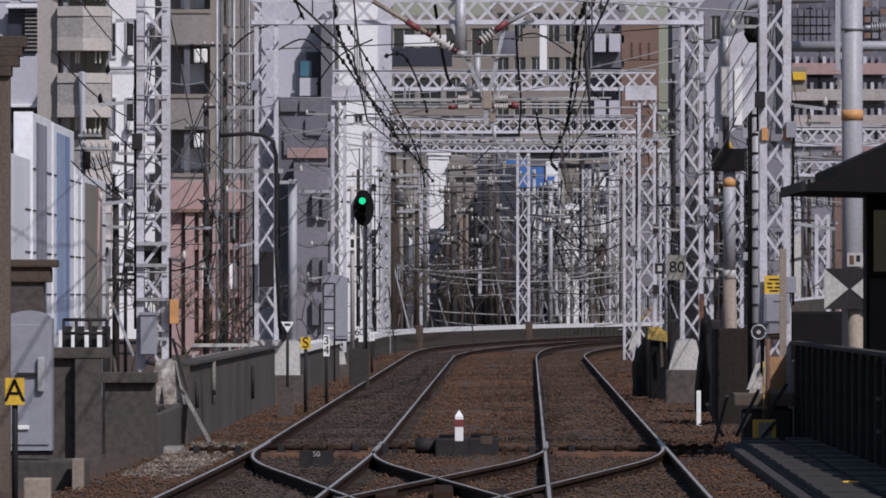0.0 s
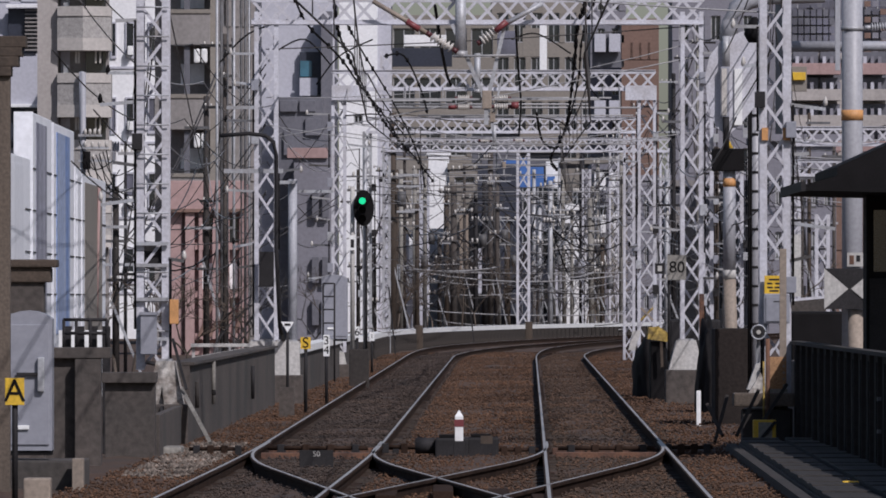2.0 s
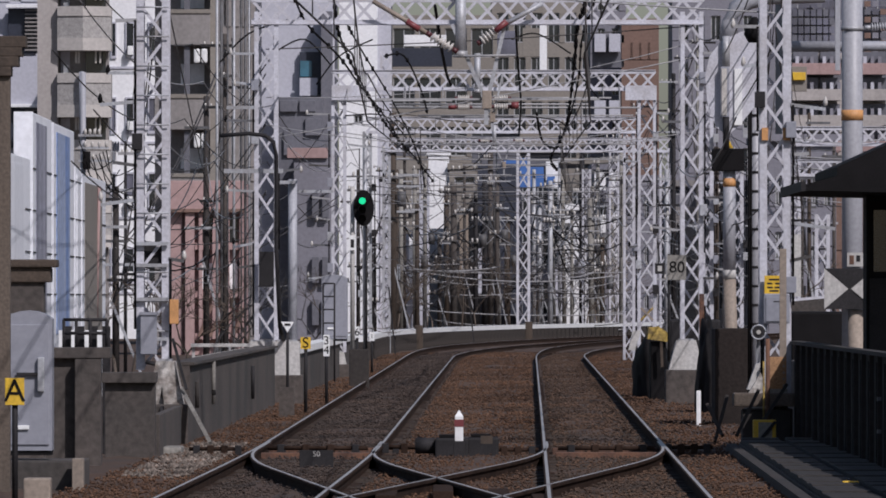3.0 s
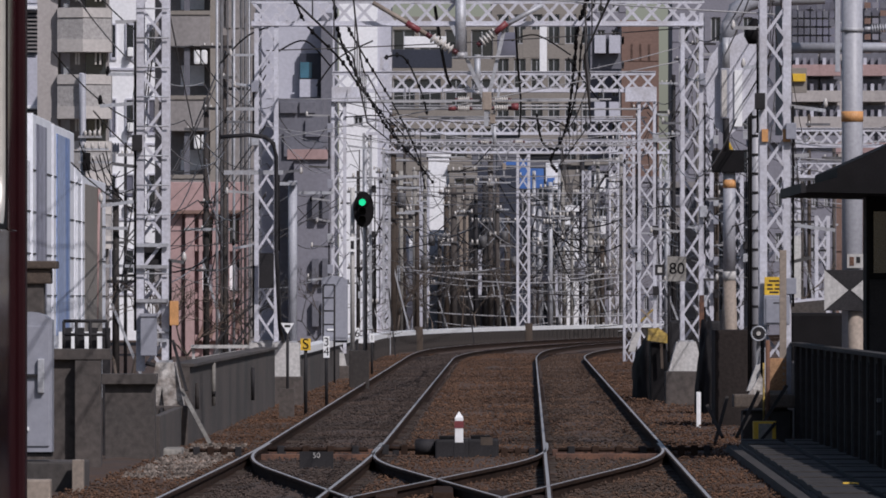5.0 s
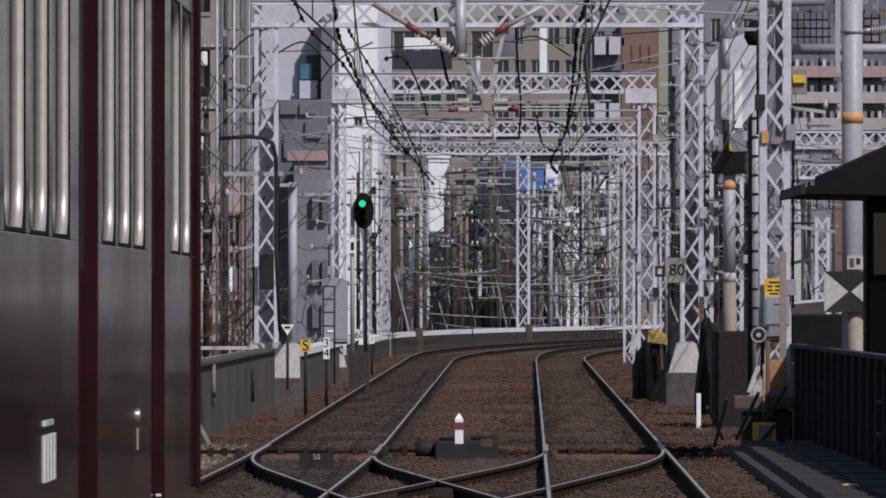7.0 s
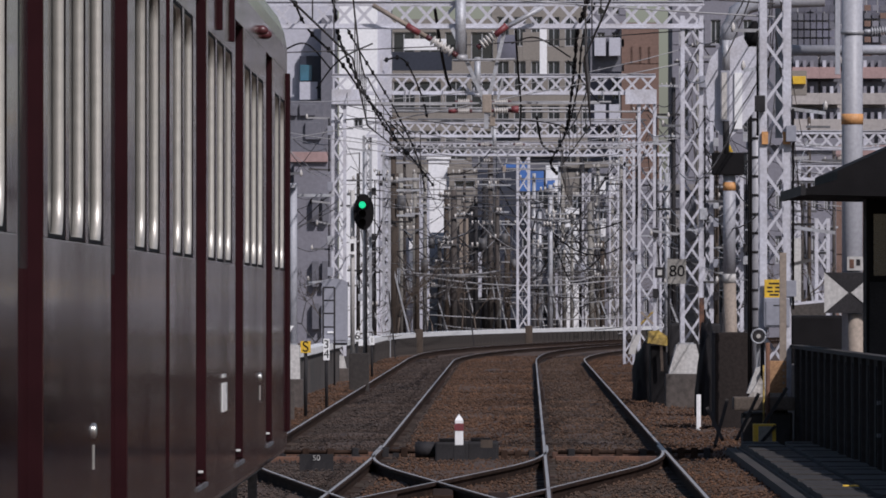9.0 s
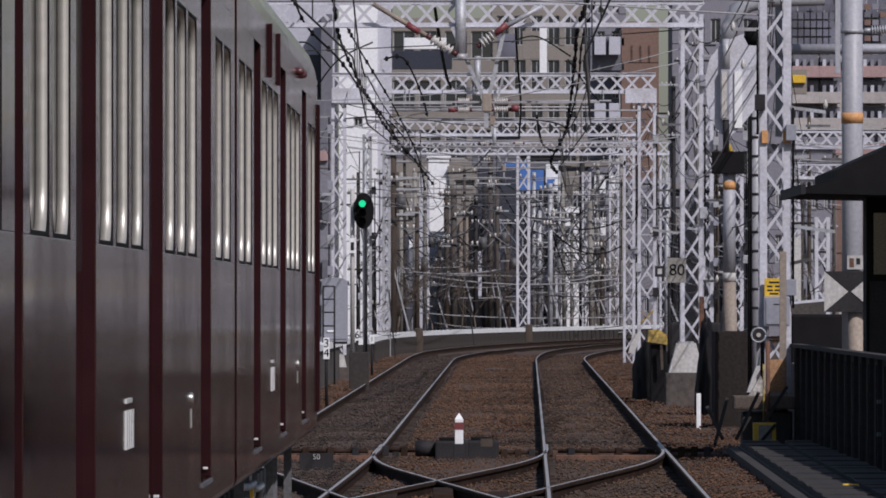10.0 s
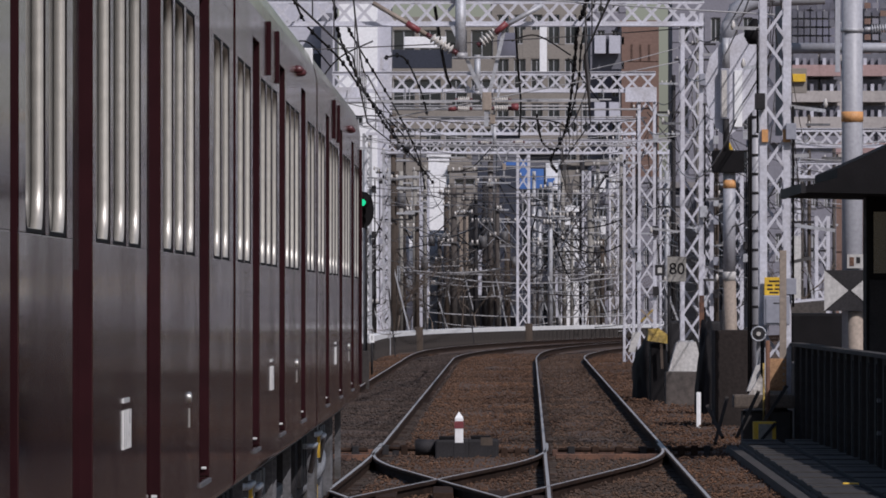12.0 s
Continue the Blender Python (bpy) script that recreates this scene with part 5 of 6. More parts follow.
# advertising boards along the left edge
board_wall = thing("hoarding", "white-framed advertising boards in a long row", "hoarding", (-6.85, 0, 0))
for y0, y1, z1, face in ((140, 150, 4.05, "panel_white"), (150, 159.4, 4.15, "panel_white"), (160, 168, 4.95, "poster_grey"), (168.6, 178.3, 4.93, "poster_blue"), (178.6, 181.8, 4.3, "panel_white"), (182, 195, 4.2, "facade_beige")):
    fr = part("board", cuboid(-0.3, 0, y0, y1, -0.3, z1, 0.02), "panel_white", board_wall)
    part("poster", cuboid(0.0, 0.012, y0 + 1.6, y1 - 2.2, 1.2, z1 - 0.15), face, fr)
    for z in (1.9, 2.6, 3.3, 4.0):
        if z < z1 - 0.2:
            part("joint", cuboid(0.0, 0.016, y0, y0 + 1.5, z, z + 0.02), "dark_steel", fr)
            part("joint", cuboid(0.0, 0.016, y1 - 2.1, y1, z, z + 0.02), "dark_steel", fr)
    part("face_end", cuboid(-0.3, 0.02, y0 - 0.02, y0, 0.2, z1), "panel_white", fr)
solid("red_stripe_pole", pipe([(-6.85, 190, 1.37), (-6.8, 190, 4.05)], 0.03), "facade_pink", "thin reddish pole before the boards", "pole")

# boxes on the near left mast
bx = thing("switch_box", "pale grey switch box strapped to the lattice mast", "switch box", (0, 129.6, 0))
part("case", cuboid(-4.08, -3.86, -0.1, 0.15, 1.09, 1.63, 0.01), "cabinet_grey", bx)
part("lid", cuboid(-4.09, -3.85, -0.12, 0.16, 1.62, 1.66), "cabinet_grey", bx)
solid("orange_box", cuboid(-3.69, -3.57, 129.6, 129.8, 1.5, 1.83, 0.01), "orange", "small orange telephone box on the mast", "box")
fit_on(mast_near_left, "dark_box", cuboid(-4.08, -3.73, 129.85, 130.15, 2.29, 2.61, 0.01), "dark_steel", "dark junction box inside the lattice mast")
for y in (432, 470, 530, 600):
    fit_on(mast_near_left, "mast_clamp", cuboid(-4.14, -3.71, 129.7, 129.74, 1.87 + (522 - y) * 0.00765, 1.87 + (528 - y) * 0.00765), "galvanised", "flat steel clamp round the lattice mast")
for y in range(14, 620, 52):
    fit_on(mast_near_left, "climbing_rung", pipe([(-4.14, 129.72, 1.87 + (525 - y) * 0.00765), (-3.7, 129.72, 1.87 + (525 - y) * 0.00765)], 0.011, 6), "galvanised", "thin steel rung across the lattice mast")
solid("stay_strut", bar((-3.52, 129.4, 0.63), (-3.11, 128.5, -0.09), 0.05, 0.05), "concrete", "pale diagonal stay strut from mast to ballast", "strut")
solid("stay_strut", bar((-3.64, 129.4, 1.3), (-3.45, 129.2, 0.62), 0.04, 0.04), "dark_steel", "dark thin stay strut", "strut")
solid("conduit", tube(bmesh.new(), [(-4.01, 129.5, 0.99), (-3.88, 129.5, 0.96), (-3.79, 129.4, 0.84), (-3.78, 129.3, 0.39), (-3.76, 128, -0.09)], 0.03, 8), "dark_steel", "dark cable conduit bending down to the ballast", "conduit")
solid("rubble", cuboid(-3.66, -3.3, 121, 122.5, -0.3, -0.03, 0.03), "concrete", "broken pale concrete kerb at the wall foot", "kerb")

# things along the left parapet
trunking = cuboid(-5.25, -4.02, 200, 200.3, 0.82, 0.89)
for x in (-5.2, -4.65, -4.1):
    box(trunking, x - 0.03, x + 0.03, 200.1, 200.2, -0.3, 0.82)
solid("trunking", trunking, "concrete_pale", "long pale cable trunking on short legs beyond the wall", "trunking")
solid("roof_strip", bar((-5.29, 205, 0.51), (-4.2, 205, 0.7), 0.16, 0.4), "concrete_pale", "pale sloping roof edge beyond the wall", "roof edge")
fit_on(mast_mid_left, "dark_plate", cuboid(-3.44, -3.16, 179.5, 179.56, 2.05, 2.71), "dark_steel", "dark rectangular plate on the lattice mast")
solid("bent_pipe", tube(bmesh.new(), [(-4.13, 178, 4.85), (-3.6, 178, 4.89), (-3.29, 178, 4.85), (-3.14, 178, 4.73), (-3.09, 178, 4.49), (-3.09, 178, 2.76), (-3.02, 178, 1.3), (-2.98, 179.8, 1.05)], 0.04, 10), "dark_steel", "dark steel pipe bent over the mast arm", "pipe")
fit_on(mast_mid_left, "mast_arm", cuboid(-4.07, -2.97, 178.4, 178.5, 4.16, 4.24), "galvanised", "grey crossarm on the lattice mast")
fit_on(mast_mid_left, "mast_arm", cuboid(-4.02, -3.5, 178.4, 178.5, 5.35, 5.41), "galvanised", "grey crossarm on the lattice mast")
solid("steel_pole", pipe([(-3.13, 200, 0.75), (-3.13, 200, 4.31)], 0.094, 12), "pole_paint", "plain grey tubular steel pole", "pole")
fit_on(mast_mid_left, "mast_arm", cuboid(-3.46, -3.05, 199.8, 199.9, 4.21, 4.28), "galvanised", "grey crossarm on the steel pole")
fit_on(mast_mid_left, "mast_arm", cuboid(-3.12, -2.34, 204.8, 204.9, 4.08, 4.14), "galvanised", "thin grey crossarm with insulators")
sign_on_post(-2.36, 165, 1.07, 0.175, 0.204, "yellow", "S", 0.26, "black", "yellow plate with a black letter S")
sign_on_post(-2.16, 178, 0.96, 0.115, 0.398, "white_paint", ["3", "4"], 0.22, "black", "white gradient plate with black figures 3 and 4", spacing=0.18)
sign_on_post(-1.92, 215, 1.07, 0.114, 0.253, "white_paint", "6", 0.24, "black", "small white plate with a black figure 6")
sign_on_post(-1.85, 250, 0.83, 0.132, 0.235, "white_paint", "1", 0.17, "black", "small white post plate with a black mark")
tri = thing("triangle_sign", "white inverted triangle sign with unreadable marks on a post", "sign", (-2.59, 160, 0))
part("post", pipe([(0, 0.04, -0.2), (0, 0.04, 1.35)], 0.025), "dark_steel", tri)
part("plate", prism([(-0.11, 1.45), (0.11, 1.45), (0, 1.27)], -0.01, 0.01), "white_paint", tri)
part("mark", cuboid(-0.05, 0.05, -0.014, -0.01, 1.38, 1.42), "dark_steel", tri)
solid("step_block", cuboid(-2.73, -2.48, 160, 160.3, -0.3, 0.36), "concrete_dark", "small dark concrete step by the wall", "step")

cab2 = relay_cabinet(-2.55, 226, 0.612, 1.516, 0.87, "pale grey signal cabinet behind the parapet")
ladder = thing("ladder_frame", "dark tubular access frame before the cabinet", "ladder", (0, 224, 0))
for x in (572, 592):
    part("upright", pipe([((x - 784) * 0.01318, 0, -0.2), ((x - 784) * 0.01318, 0, 2.17)], 0.022), "dark_steel", ladder)
for y in (502, 525, 548, 572):
    part("rung", pipe([(-2.79, 0, 1.87 + (525 - y) * 0.01318), (-2.53, 0, 1.87 + (525 - y) * 0.01318)], 0.018), "dark_steel", ladder)

# colour light signal
sig = thing("colour_light_signal", "black oval colour-light signal showing green on a slim post", "signal", (-1.75, 212, 0))
K = 0.01247
part("post", pipe([(0.03, 0.15, 0.69), (0.03, 0.15, 5.15)], 0.045, 10), "galvanised", sig)
oval = []
for k in range(28):
    a = 2 * math.pi * k / 28
    oval.append((0.23 * math.cos(a), 0.4 * math.sin(a) + 0.02))
head = part("head", prism([(x, z + 3.8) for x, z in oval], -0.06, 0.0), "black", sig, "matt black oval backing plate")
for i, zc in enumerate((3.98, 3.79, 3.6)):
    part("lens", pipe([(-0.03, -0.075, zc), (-0.03, -0.06, zc)], 0.075, 18), "signal_green" if i == 0 else "black", head, "lit green lens" if i == 0 else "unlit dark lens")
    hood = bmesh.new()
    prev = None
    ring = []
    for k in range(13):
        a = math.pi * (-0.1 + 1.2 * k / 12)
        ring.append([hood.verts.new((-0.03 + r * math.cos(a), y, zc + r * math.sin(a))) for r, y in ((0.095, -0.06), (0.095, -0.3), (0.083, -0.3), (0.083, -0.06))])
    for a, b in zip(ring, ring[1:]):
        for q in range(4):
            hood.faces.new((a[q], b[q], b[(q + 1) % 4], a[(q + 1) % 4]))
    part("hood", hood, "black", head)
part("arm", cuboid(0, 0.22, 0.05, 0.12, 3.78, 3.85), "dark_steel", sig)
part("plate", cuboid(-0.324, -0.175, -0.02, 0.0, 2.89, 3.22), "white_paint", sig, "white plate with an unreadable mark")
part("mark", cuboid(-0.287, -0.212, -0.026, -0.02, 2.95, 3.13), "dark_steel", sig)
part("side_post", pipe([(-0.249, 0.1, 0.69), (-0.249, 0.1, 4.3)], 0.05, 8), "concrete_pale", sig, "pale slim post")
part("base", cuboid(-0.32, 0.12, -0.1, 0.3, -0.4, 0.71, 0.02), "wall_brown", sig, "stained concrete base")
part("dark_cable", pipe([(0.06, 0.05, 0.7), (0.06, 0.05, 3.43)], 0.022, 6), "dark_steel", sig)


# ---- right-hand side ----
sp = thing("steel_pole", "thick grey tubular steel pole with an orange band", "pole", (5.88, 138, 0))
part("tube", pipe([(0, 0, -0.3), (0, 0, 7.6)], 0.15, 28), "pole_paint", sp)
part("band", pipe([(0, 0, 4.4), (0, 0, 4.55)], 0.157, 28), "orange", sp, "orange reflective band")
part("clamp", pipe([(0, 0, 5.69), (0, 0, 5.75)], 0.166, 28), "galvanised", sp)
part("notice", cuboid(-0.081, 0.146, -0.19, -0.16, 2.3, 2.5), "concrete_pale", sp, "pale notice with unreadable marks")
part("mark", cuboid(-0.049, 0.016, -0.195, -0.19, 2.33, 2.46), "rust", sp)
part("mark", cuboid(0.049, 0.106, -0.195, -0.19, 2.37, 2.46), "dark_steel", sp)
part("lower_sleeve", pipe([(0.081, -0.1, -0.3), (0.049, -0.1, 1.68)], 0.122, 20), "pole_buff", sp, "buff weathered sleeve")
for y in (50,):
    insulator((6.06, 138, 5.73), (6.62, 138, 5.76), 10, 0.07, "galvanised", "galvanised")
dia = thing("diamond_sign", "square sign of white side triangles and dark upper and lower triangles", "sign", (5.83, 137.7, 1.98))
w, h = 0.365, 0.292
part("back", cuboid(-w, w, 0.01, 0.03, -h, h, 0.003), "dark_steel", dia, "dark square plate")
part("triangle", prism([(-w, -h), (-w, h), (-0.02, 0)], -0.004, 0.009), "concrete_pale", dia, "white triangle")
part("triangle", prism([(w, -h), (w, h), (0.02, 0)], -0.004, 0.009), "concrete_pale", dia, "white triangle")
part("bracket", cuboid(-0.05, 0.05, 0.03, 0.15, -0.05, 0.05), "galvanised", dia)

# big pipe beam and curved arm above
solid("pipe_beam", pipe([(5.1, 142, 5.57), (7.65, 142, 5.57)], 0.075, 16), "pole_paint", "pale grey tubular gantry beam", "pipe beam")
solid("pipe_beam", tube(bmesh.new(), [(4.46, 150, 5.84), (4.48, 150, 6.15), (4.57, 150, 6.36), (4.77, 150, 6.48), (5.08, 150, 6.56), (5.96, 150, 6.59)], 0.132, 16), "pole_paint", "grey curved tubular gantry arm", "pipe beam")
solid("hanger_post", cuboid(5.76, 5.83, 141, 141.1, 5.19, 7.0), "pole_paint", "grey hanger post below the pipe beam", "post")

# round-ended backing plate with loudspeaker box
mir = thing("backing_plate", "round-ended pale backing plate behind a slim lamp box", "backing plate", (4.49, 148, 5.13))
pl = [(-0.42, -0.25), (-0.45, 0.15), (-0.38, 0.45), (-0.2, 0.68), (0.1, 0.82), (0.3, 0.85), (0.42, 0.7), (0.42, 0.1), (0.3, -0.35), (0.1, -0.6), (-0.1, -0.78), (-0.28, -0.66)]
part("plate", prism(pl, 0, 0.04), "steel_white", mir)
part("lamp_box", cuboid(-0.22, -0.08, -0.14, -0.02, -0.5, 0.28, 0.015), "cabinet_grey", mir, "grey slim lamp box")
part("lamp_face", cuboid(-0.2, -0.12, -0.15, -0.14, -0.47, 0.25), "insulator", mir, "pale diffuser")
part("side_panel", cuboid(0.0, 0.12, -0.04, -0.01, -0.62, 0.25), "white_paint", mir, "white side panel")
part("stem", pipe([(-0.13, -0.08, 0.28), (-0.13, -0.08, 0.75)], 0.06), "galvanised", mir)
part("foot", pipe([(-0.13, -0.08, -0.5), (-0.13, -0.08, -1.0)], 0.05), "dark_steel", mir)
solid("steel_pole", pipe([(4.85, 149, -0.3), (4.85, 149, 5.77)], 0.086, 16), "pole_paint", "grey steel pole with strapped cables", "pole")
for y in range(100, 600, 34):
    solid("strap", pipe([(4.85, 149, 6.47)[:2] + (1.87 + (525 - y) * 0.00865,), (4.85, 149, 6.47)[:2] + (1.87 + (529 - y) * 0.00865,)], 0.099, 14), "dark_steel", "dark strap round the steel pole", "strap")
for x in (1325, 1329):
    wire([((x - 784) * 0.00876, 148.8, 0.4), ((x - 784) * 0.00876, 148.8, 5.95)], 0.02, "black", "black cable strapped along the pole", "pole_cable", n=2)
solid("bell_insulator", tube(bmesh.new(), [(4.74, 146, 6.12), (4.74, 146, 5.99), (4.74, 146, 5.86), (4.74, 146, 5.73)], [0.03, 0.13, 0.17, 0.1], 14), "black", "black bell-shaped cable end on the pole", "insulator")

bp = thing("steel_pole", "grey tubular pole with orange band and buff base", "pole", (4.77, 160, 0))
part("tube", pipe([(0, 0, 2.29), (0, 0, 3.99)], 0.104, 18), "pole_paint", bp)
part("lower_tube", pipe([(0.06, 0, -0.3), (0.0, 0, 2.29)], [0.122, 0.104], 18), "pole_buff", bp, "buff weathered lower tube")
part("band", pipe([(0, 0, 3.7), (0, 0, 3.84)], 0.109, 18), "orange", bp, "orange band")
part("notice", pipe([(0, 0, 2.16), (0, 0, 2.31)], 0.111, 18), "concrete_pale", bp, "pale paper notice")
part("box", cuboid(-0.292, 0.245, -0.2, 0.2, 3.96, 4.33, 0.015), "black", bp, "black box on top")
part("warning_triangle", prism([(-0.06, 4.34), (0.06, 4.34), (0, 4.46)], -0.21, -0.2), "yellow", bp, "small yellow warning triangle")

# right near mast fittings
for a, b in ((1347, 1358), (1384, 1397)):
    fit_on(mast_near_right, "orange_patch", cuboid((a - 784) * 0.00765, (b - 784) * 0.00765, 129.74, 129.775, 3.98, 4.15), "orange", "orange warning band painted on the mast leg")
ys = thing("warning_plate", "yellow warning plate with unreadable black writing", "sign", (4.47, 129.7, 2.03))
part("plate", cuboid(-0.13, 0.13, -0.01, 0.01, -0.122, 0.122, 0.003), "yellow", ys)
for z, a, b in ((9, -9, 9), (2, -12, -3), (2, 2, 11), (-5, -12, -2), (-5, 1, 12), (-11, -8, 8)):
    part("mark", cuboid(a * 0.00765, b * 0.00765, -0.014, -0.01, (z - 1.5) * 0.00765, (z + 1.5) * 0.00765), "dark_steel", ys)
gb = thing("switch_box", "grey metal switch box on the lattice mast", "switch box", (4.5, 129.6, 1.71))
part("case", cuboid(-0.176, 0.176, -0.1, 0.15, -0.206, 0.199, 0.02), "cabinet_grey", gb)
part("door", cuboid(-0.145, 0.145, -0.115, -0.1, -0.176, 0.153, 0.004), "cabinet_grey", gb)
part("mark", cuboid(-0.046, 0.061, -0.118, -0.115, 0.084, 0.099), "dark_steel", gb)
sk = thing("loudspeaker", "dark round loudspeaker horn on a mast bracket", "loudspeaker", (4.24, 129.2, 1.39))
part("horn", tube(bmesh.new(), [(0, -0.12, 0), (0, -0.1, 0), (0, 0.05, 0), (0, 0.25, 0)], [0.1, 0.1, 0.07, 0.03], 20), "dark_steel", sk)
part("rim", tube(bmesh.new(), [(0.095 * math.cos(a), -0.12, 0.095 * math.sin(a)) for a in [2 * math.pi * k / 24 for k in range(25)]], 0.012, 6), "galvanised", sk, "pale rim")
part("centre", pipe([(0, -0.14, 0), (0, -0.12, 0)], 0.03, 12), "insulator", sk)
part("bracket", bar((0, 0, -0.08), (0, 0.1, -0.45), 0.05, 0.05), "galvanised", sk)
part("post", pipe([(0.06, 0.1, -0.9), (0.06, 0.1, 0.0)], 0.03, 8), "dark_steel", sk)
oc = thing("rusty_cabinet", "orange-brown riveted steel cabinet at the mast foot", "cabinet", (4.47, 128.8, 0))
part("case", cuboid(-0.136, 0.136, 0, 0.3, 0.63, 1.06, 0.01), "orange_rust", oc)
part("cover", cuboid(-0.105, 0.045, -0.015, 0.0, 0.67, 1.02, 0.004), "orange_rust", oc)
for i in range(5):
    part("rivet", pipe([(0.098, -0.015, 0.68 + i * 0.085), (0.098, 0, 0.68 + i * 0.085)], 0.018, 8), "pole_buff", oc)
part("stem", cuboid(0.045, 0.136, 0.02, 0.1, 1.06, 2.51), "pole_buff", oc, "buff rail above the case")
part("foot", cuboid(-0.105, 0.151, 0.0, 0.3, -0.3, 0.63, 0.01), "concrete", oc)
solid("striped_rod", pipe([(4.31, 127.5, -0.2), (4.31, 127.5, 1.31)], 0.03, 8), "rust", "rusty brown upright rod at the mast foot", "rod")
solid("striped_rod", pipe([(4.25, 127.3, -0.0), (4.25, 127.3, 1.01)], 0.014, 8), "yellow_worn", "thin yellow upright rod at the mast foot", "rod")
yb = thing("yellow_box", "yellow-framed grey trackside box with a dark diagonal", "box", (4.22, 126, 0))
part("case", cuboid(-0.148, 0.148, 0, 0.3, -0.01, 0.25, 0.01), "yellow", yb)
part("face", cuboid(-0.082, 0.096, -0.01, 0.0, 0.02, 0.22), "concrete", yb, "grey face panel")
part("diagonal", bar((-0.044, -0.02, 0.01), (0.141, -0.02, 0.23), 0.04, 0.02), "dark_steel", yb)
part("leg", cuboid(-0.05, 0.05, 0.1, 0.2, -0.3, -0.01), "dark_steel", yb)
for a, b in (((1285, 700), (1262, 780)), ((1340, 690), (1300, 770)), ((1390, 680), (1330, 770)), ((1250, 715), (1275, 770))):
    solid("timber_prop", bar(((a[0] - 784) * 0.0075, 127, 1.87 + (525 - a[1]) * 0.0075), ((b[0] - 784) * 0.0075, 126.6, 1.87 + (525 - b[1]) * 0.0075), 0.045, 0.045), "wall_brown", "dark slanting prop at the mast foot", "prop")
solid("white_wedge", prism([(4.08, 0.62), (4.26, 0.62), (4.26, 0.98), (4.2, 0.96)], 129, 129.3), "concrete_pale", "pale concrete wedge beside the mast", "wedge")
kb = thing("mast_plinth", "stained grey concrete plinth at the mast foot", "plinth", (4.2, 128.2, 0))
part("slab", cuboid(-0.32, 0.5, 0, 0.8, 0.4, 0.58, 0.03), "timber_lit", kb)
part("base", cuboid(-0.2, 0.45, 0.1, 0.8, -0.3, 0.36, 0.02), "wall_brown", kb, "dark stained base")
part("chip", prism([(-0.12, 0.58), (0.14, 0.58), (0.1, 0.72), (0.04, 0.86), (-0.02, 0.74)], 0.1, 0.3), "white_chalk", kb, "broken white concrete")

def heap(x, d, w, depth, z1, seed):
    """A lumpy heap, flat at the bottom, blackened to stand for the shade on it."""
    bm = bmesh.new()
    bmesh.ops.create_icosphere(bm, subdivisions=4, radius=1.0)
    for v in bm.verts:
        p = v.co.copy()
        k = 1 + 0.22 * noise.noise(p * 1.7 + Vector((seed, 0, 0))) + 0.08 * noise.noise(p * 5 + Vector((0, seed, 0)))
        q = Vector((p.x * 1.05, p.y * 1.05, math.copysign(abs(p.z) ** 0.8, p.z))) * k
        v.co = Vector((q.x * w, q.y * depth, max(-0.35, q.z * (z1 + 0.1))))
    for f in bm.faces:
        f.smooth = True
    return solid("tarpaulin_mound", bm, "black", "lumpy heap beside the track, its shade put in as black", "heap", (x, d, 0), group="tarpaulin mounds")


# dark sheds and screens between the masts
solid("dark_shed", cuboid(4.25, 4.82, 150, 152, -0.3, 1.37, 0.02), "timber_dark", "dark brown-grey lineside hut", "hut")
# the heaps lie in shade, which their black colour supplies
heap(4.13, 191, 0.382, 1.2, 1.05, 3)
solid("dark_screen", cuboid(4.72, 5.78, 200, 202, -0.3, 1.39, 0.05), "dark_steel", "dark lineside equipment stack", "stack")
heap(4.57, 166, 0.195, 1.0, 1.34, 8)
heap(4.64, 192.5, 0.271, 1.0, 0.68, 11)
solid("yellow_cover", prism([(3.94, 1.05), (4.35, 0.99), (4.35, 1.16), (4.16, 1.29), (3.96, 1.27)], 185, 186.5), "yellow_worn", "worn yellow hood over dark trackside equipment", "cover")
solid("trackside_case", cuboid(4.0, 4.3, 185.1, 186.4, -0.3, 1.0, 0.03), "black", "black trackside equipment case under a yellow hood", "equipment case")
solid("yellow_strip", bar((4.2, 184.9, 0.99), (4.22, 184.9, 0.51), 0.05, 0.05), "timber", "brown strip hanging from the cover", "strip")
stop = thing("cross_board", "pale yellow crossed boards on the lattice mast", "sign", (5.01, 236, 1.44))
part("board", bar((-0.15, 0, -0.15), (0.15, 0, 0.15), 0.05, 0.02), "yellow_worn", stop)
part("board", bar((0.15, -0.025, -0.15), (-0.15, -0.025, 0.15), 0.05, 0.02), "pole_buff", stop)
solid("pale_wedge", prism([(3.86, 0.75), (4.0, 0.75), (4.12, 1.16), (3.95, 1.16)], 200, 200.4), "concrete_pale", "pale sloping concrete end by the curve", "wedge")
sign8 = thing("speed_plate", "grey speed plate with the black figures 80", "sign", (4.34, 179.0, 2.41))
part("plate", cuboid(-0.158, 0.19, 0, 0.02, -0.232, 0.232, 0.003), "concrete", sign8)
lettering("80", 0.3, "black", sign8, pose(0.02, -0.004, 0.0))
sq = thing("square_plate", "small dark square plate with a pale mark", "sign", (4.04, 179, 2.39))
part("plate", cuboid(-0.09, 0.09, 0, 0.02, -0.1, 0.1), "dark_steel", sq)
part("mark", cuboid(-0.04, 0.04, -0.006, 0, -0.05, 0.05), "concrete_pale", sq)
solid("sign_stand", pipe([(4.21, 179.1, 0.66), (4.21, 179.1, 2.66)], 0.025), "dark_steel", "thin dark stand behind the plates", "post")
solid("marker_post", cuboid(3.93, 4.0, 149, 149.07, -0.2, 0.41, 0.01), "white_paint", "short white marker post in the ballast", "post")
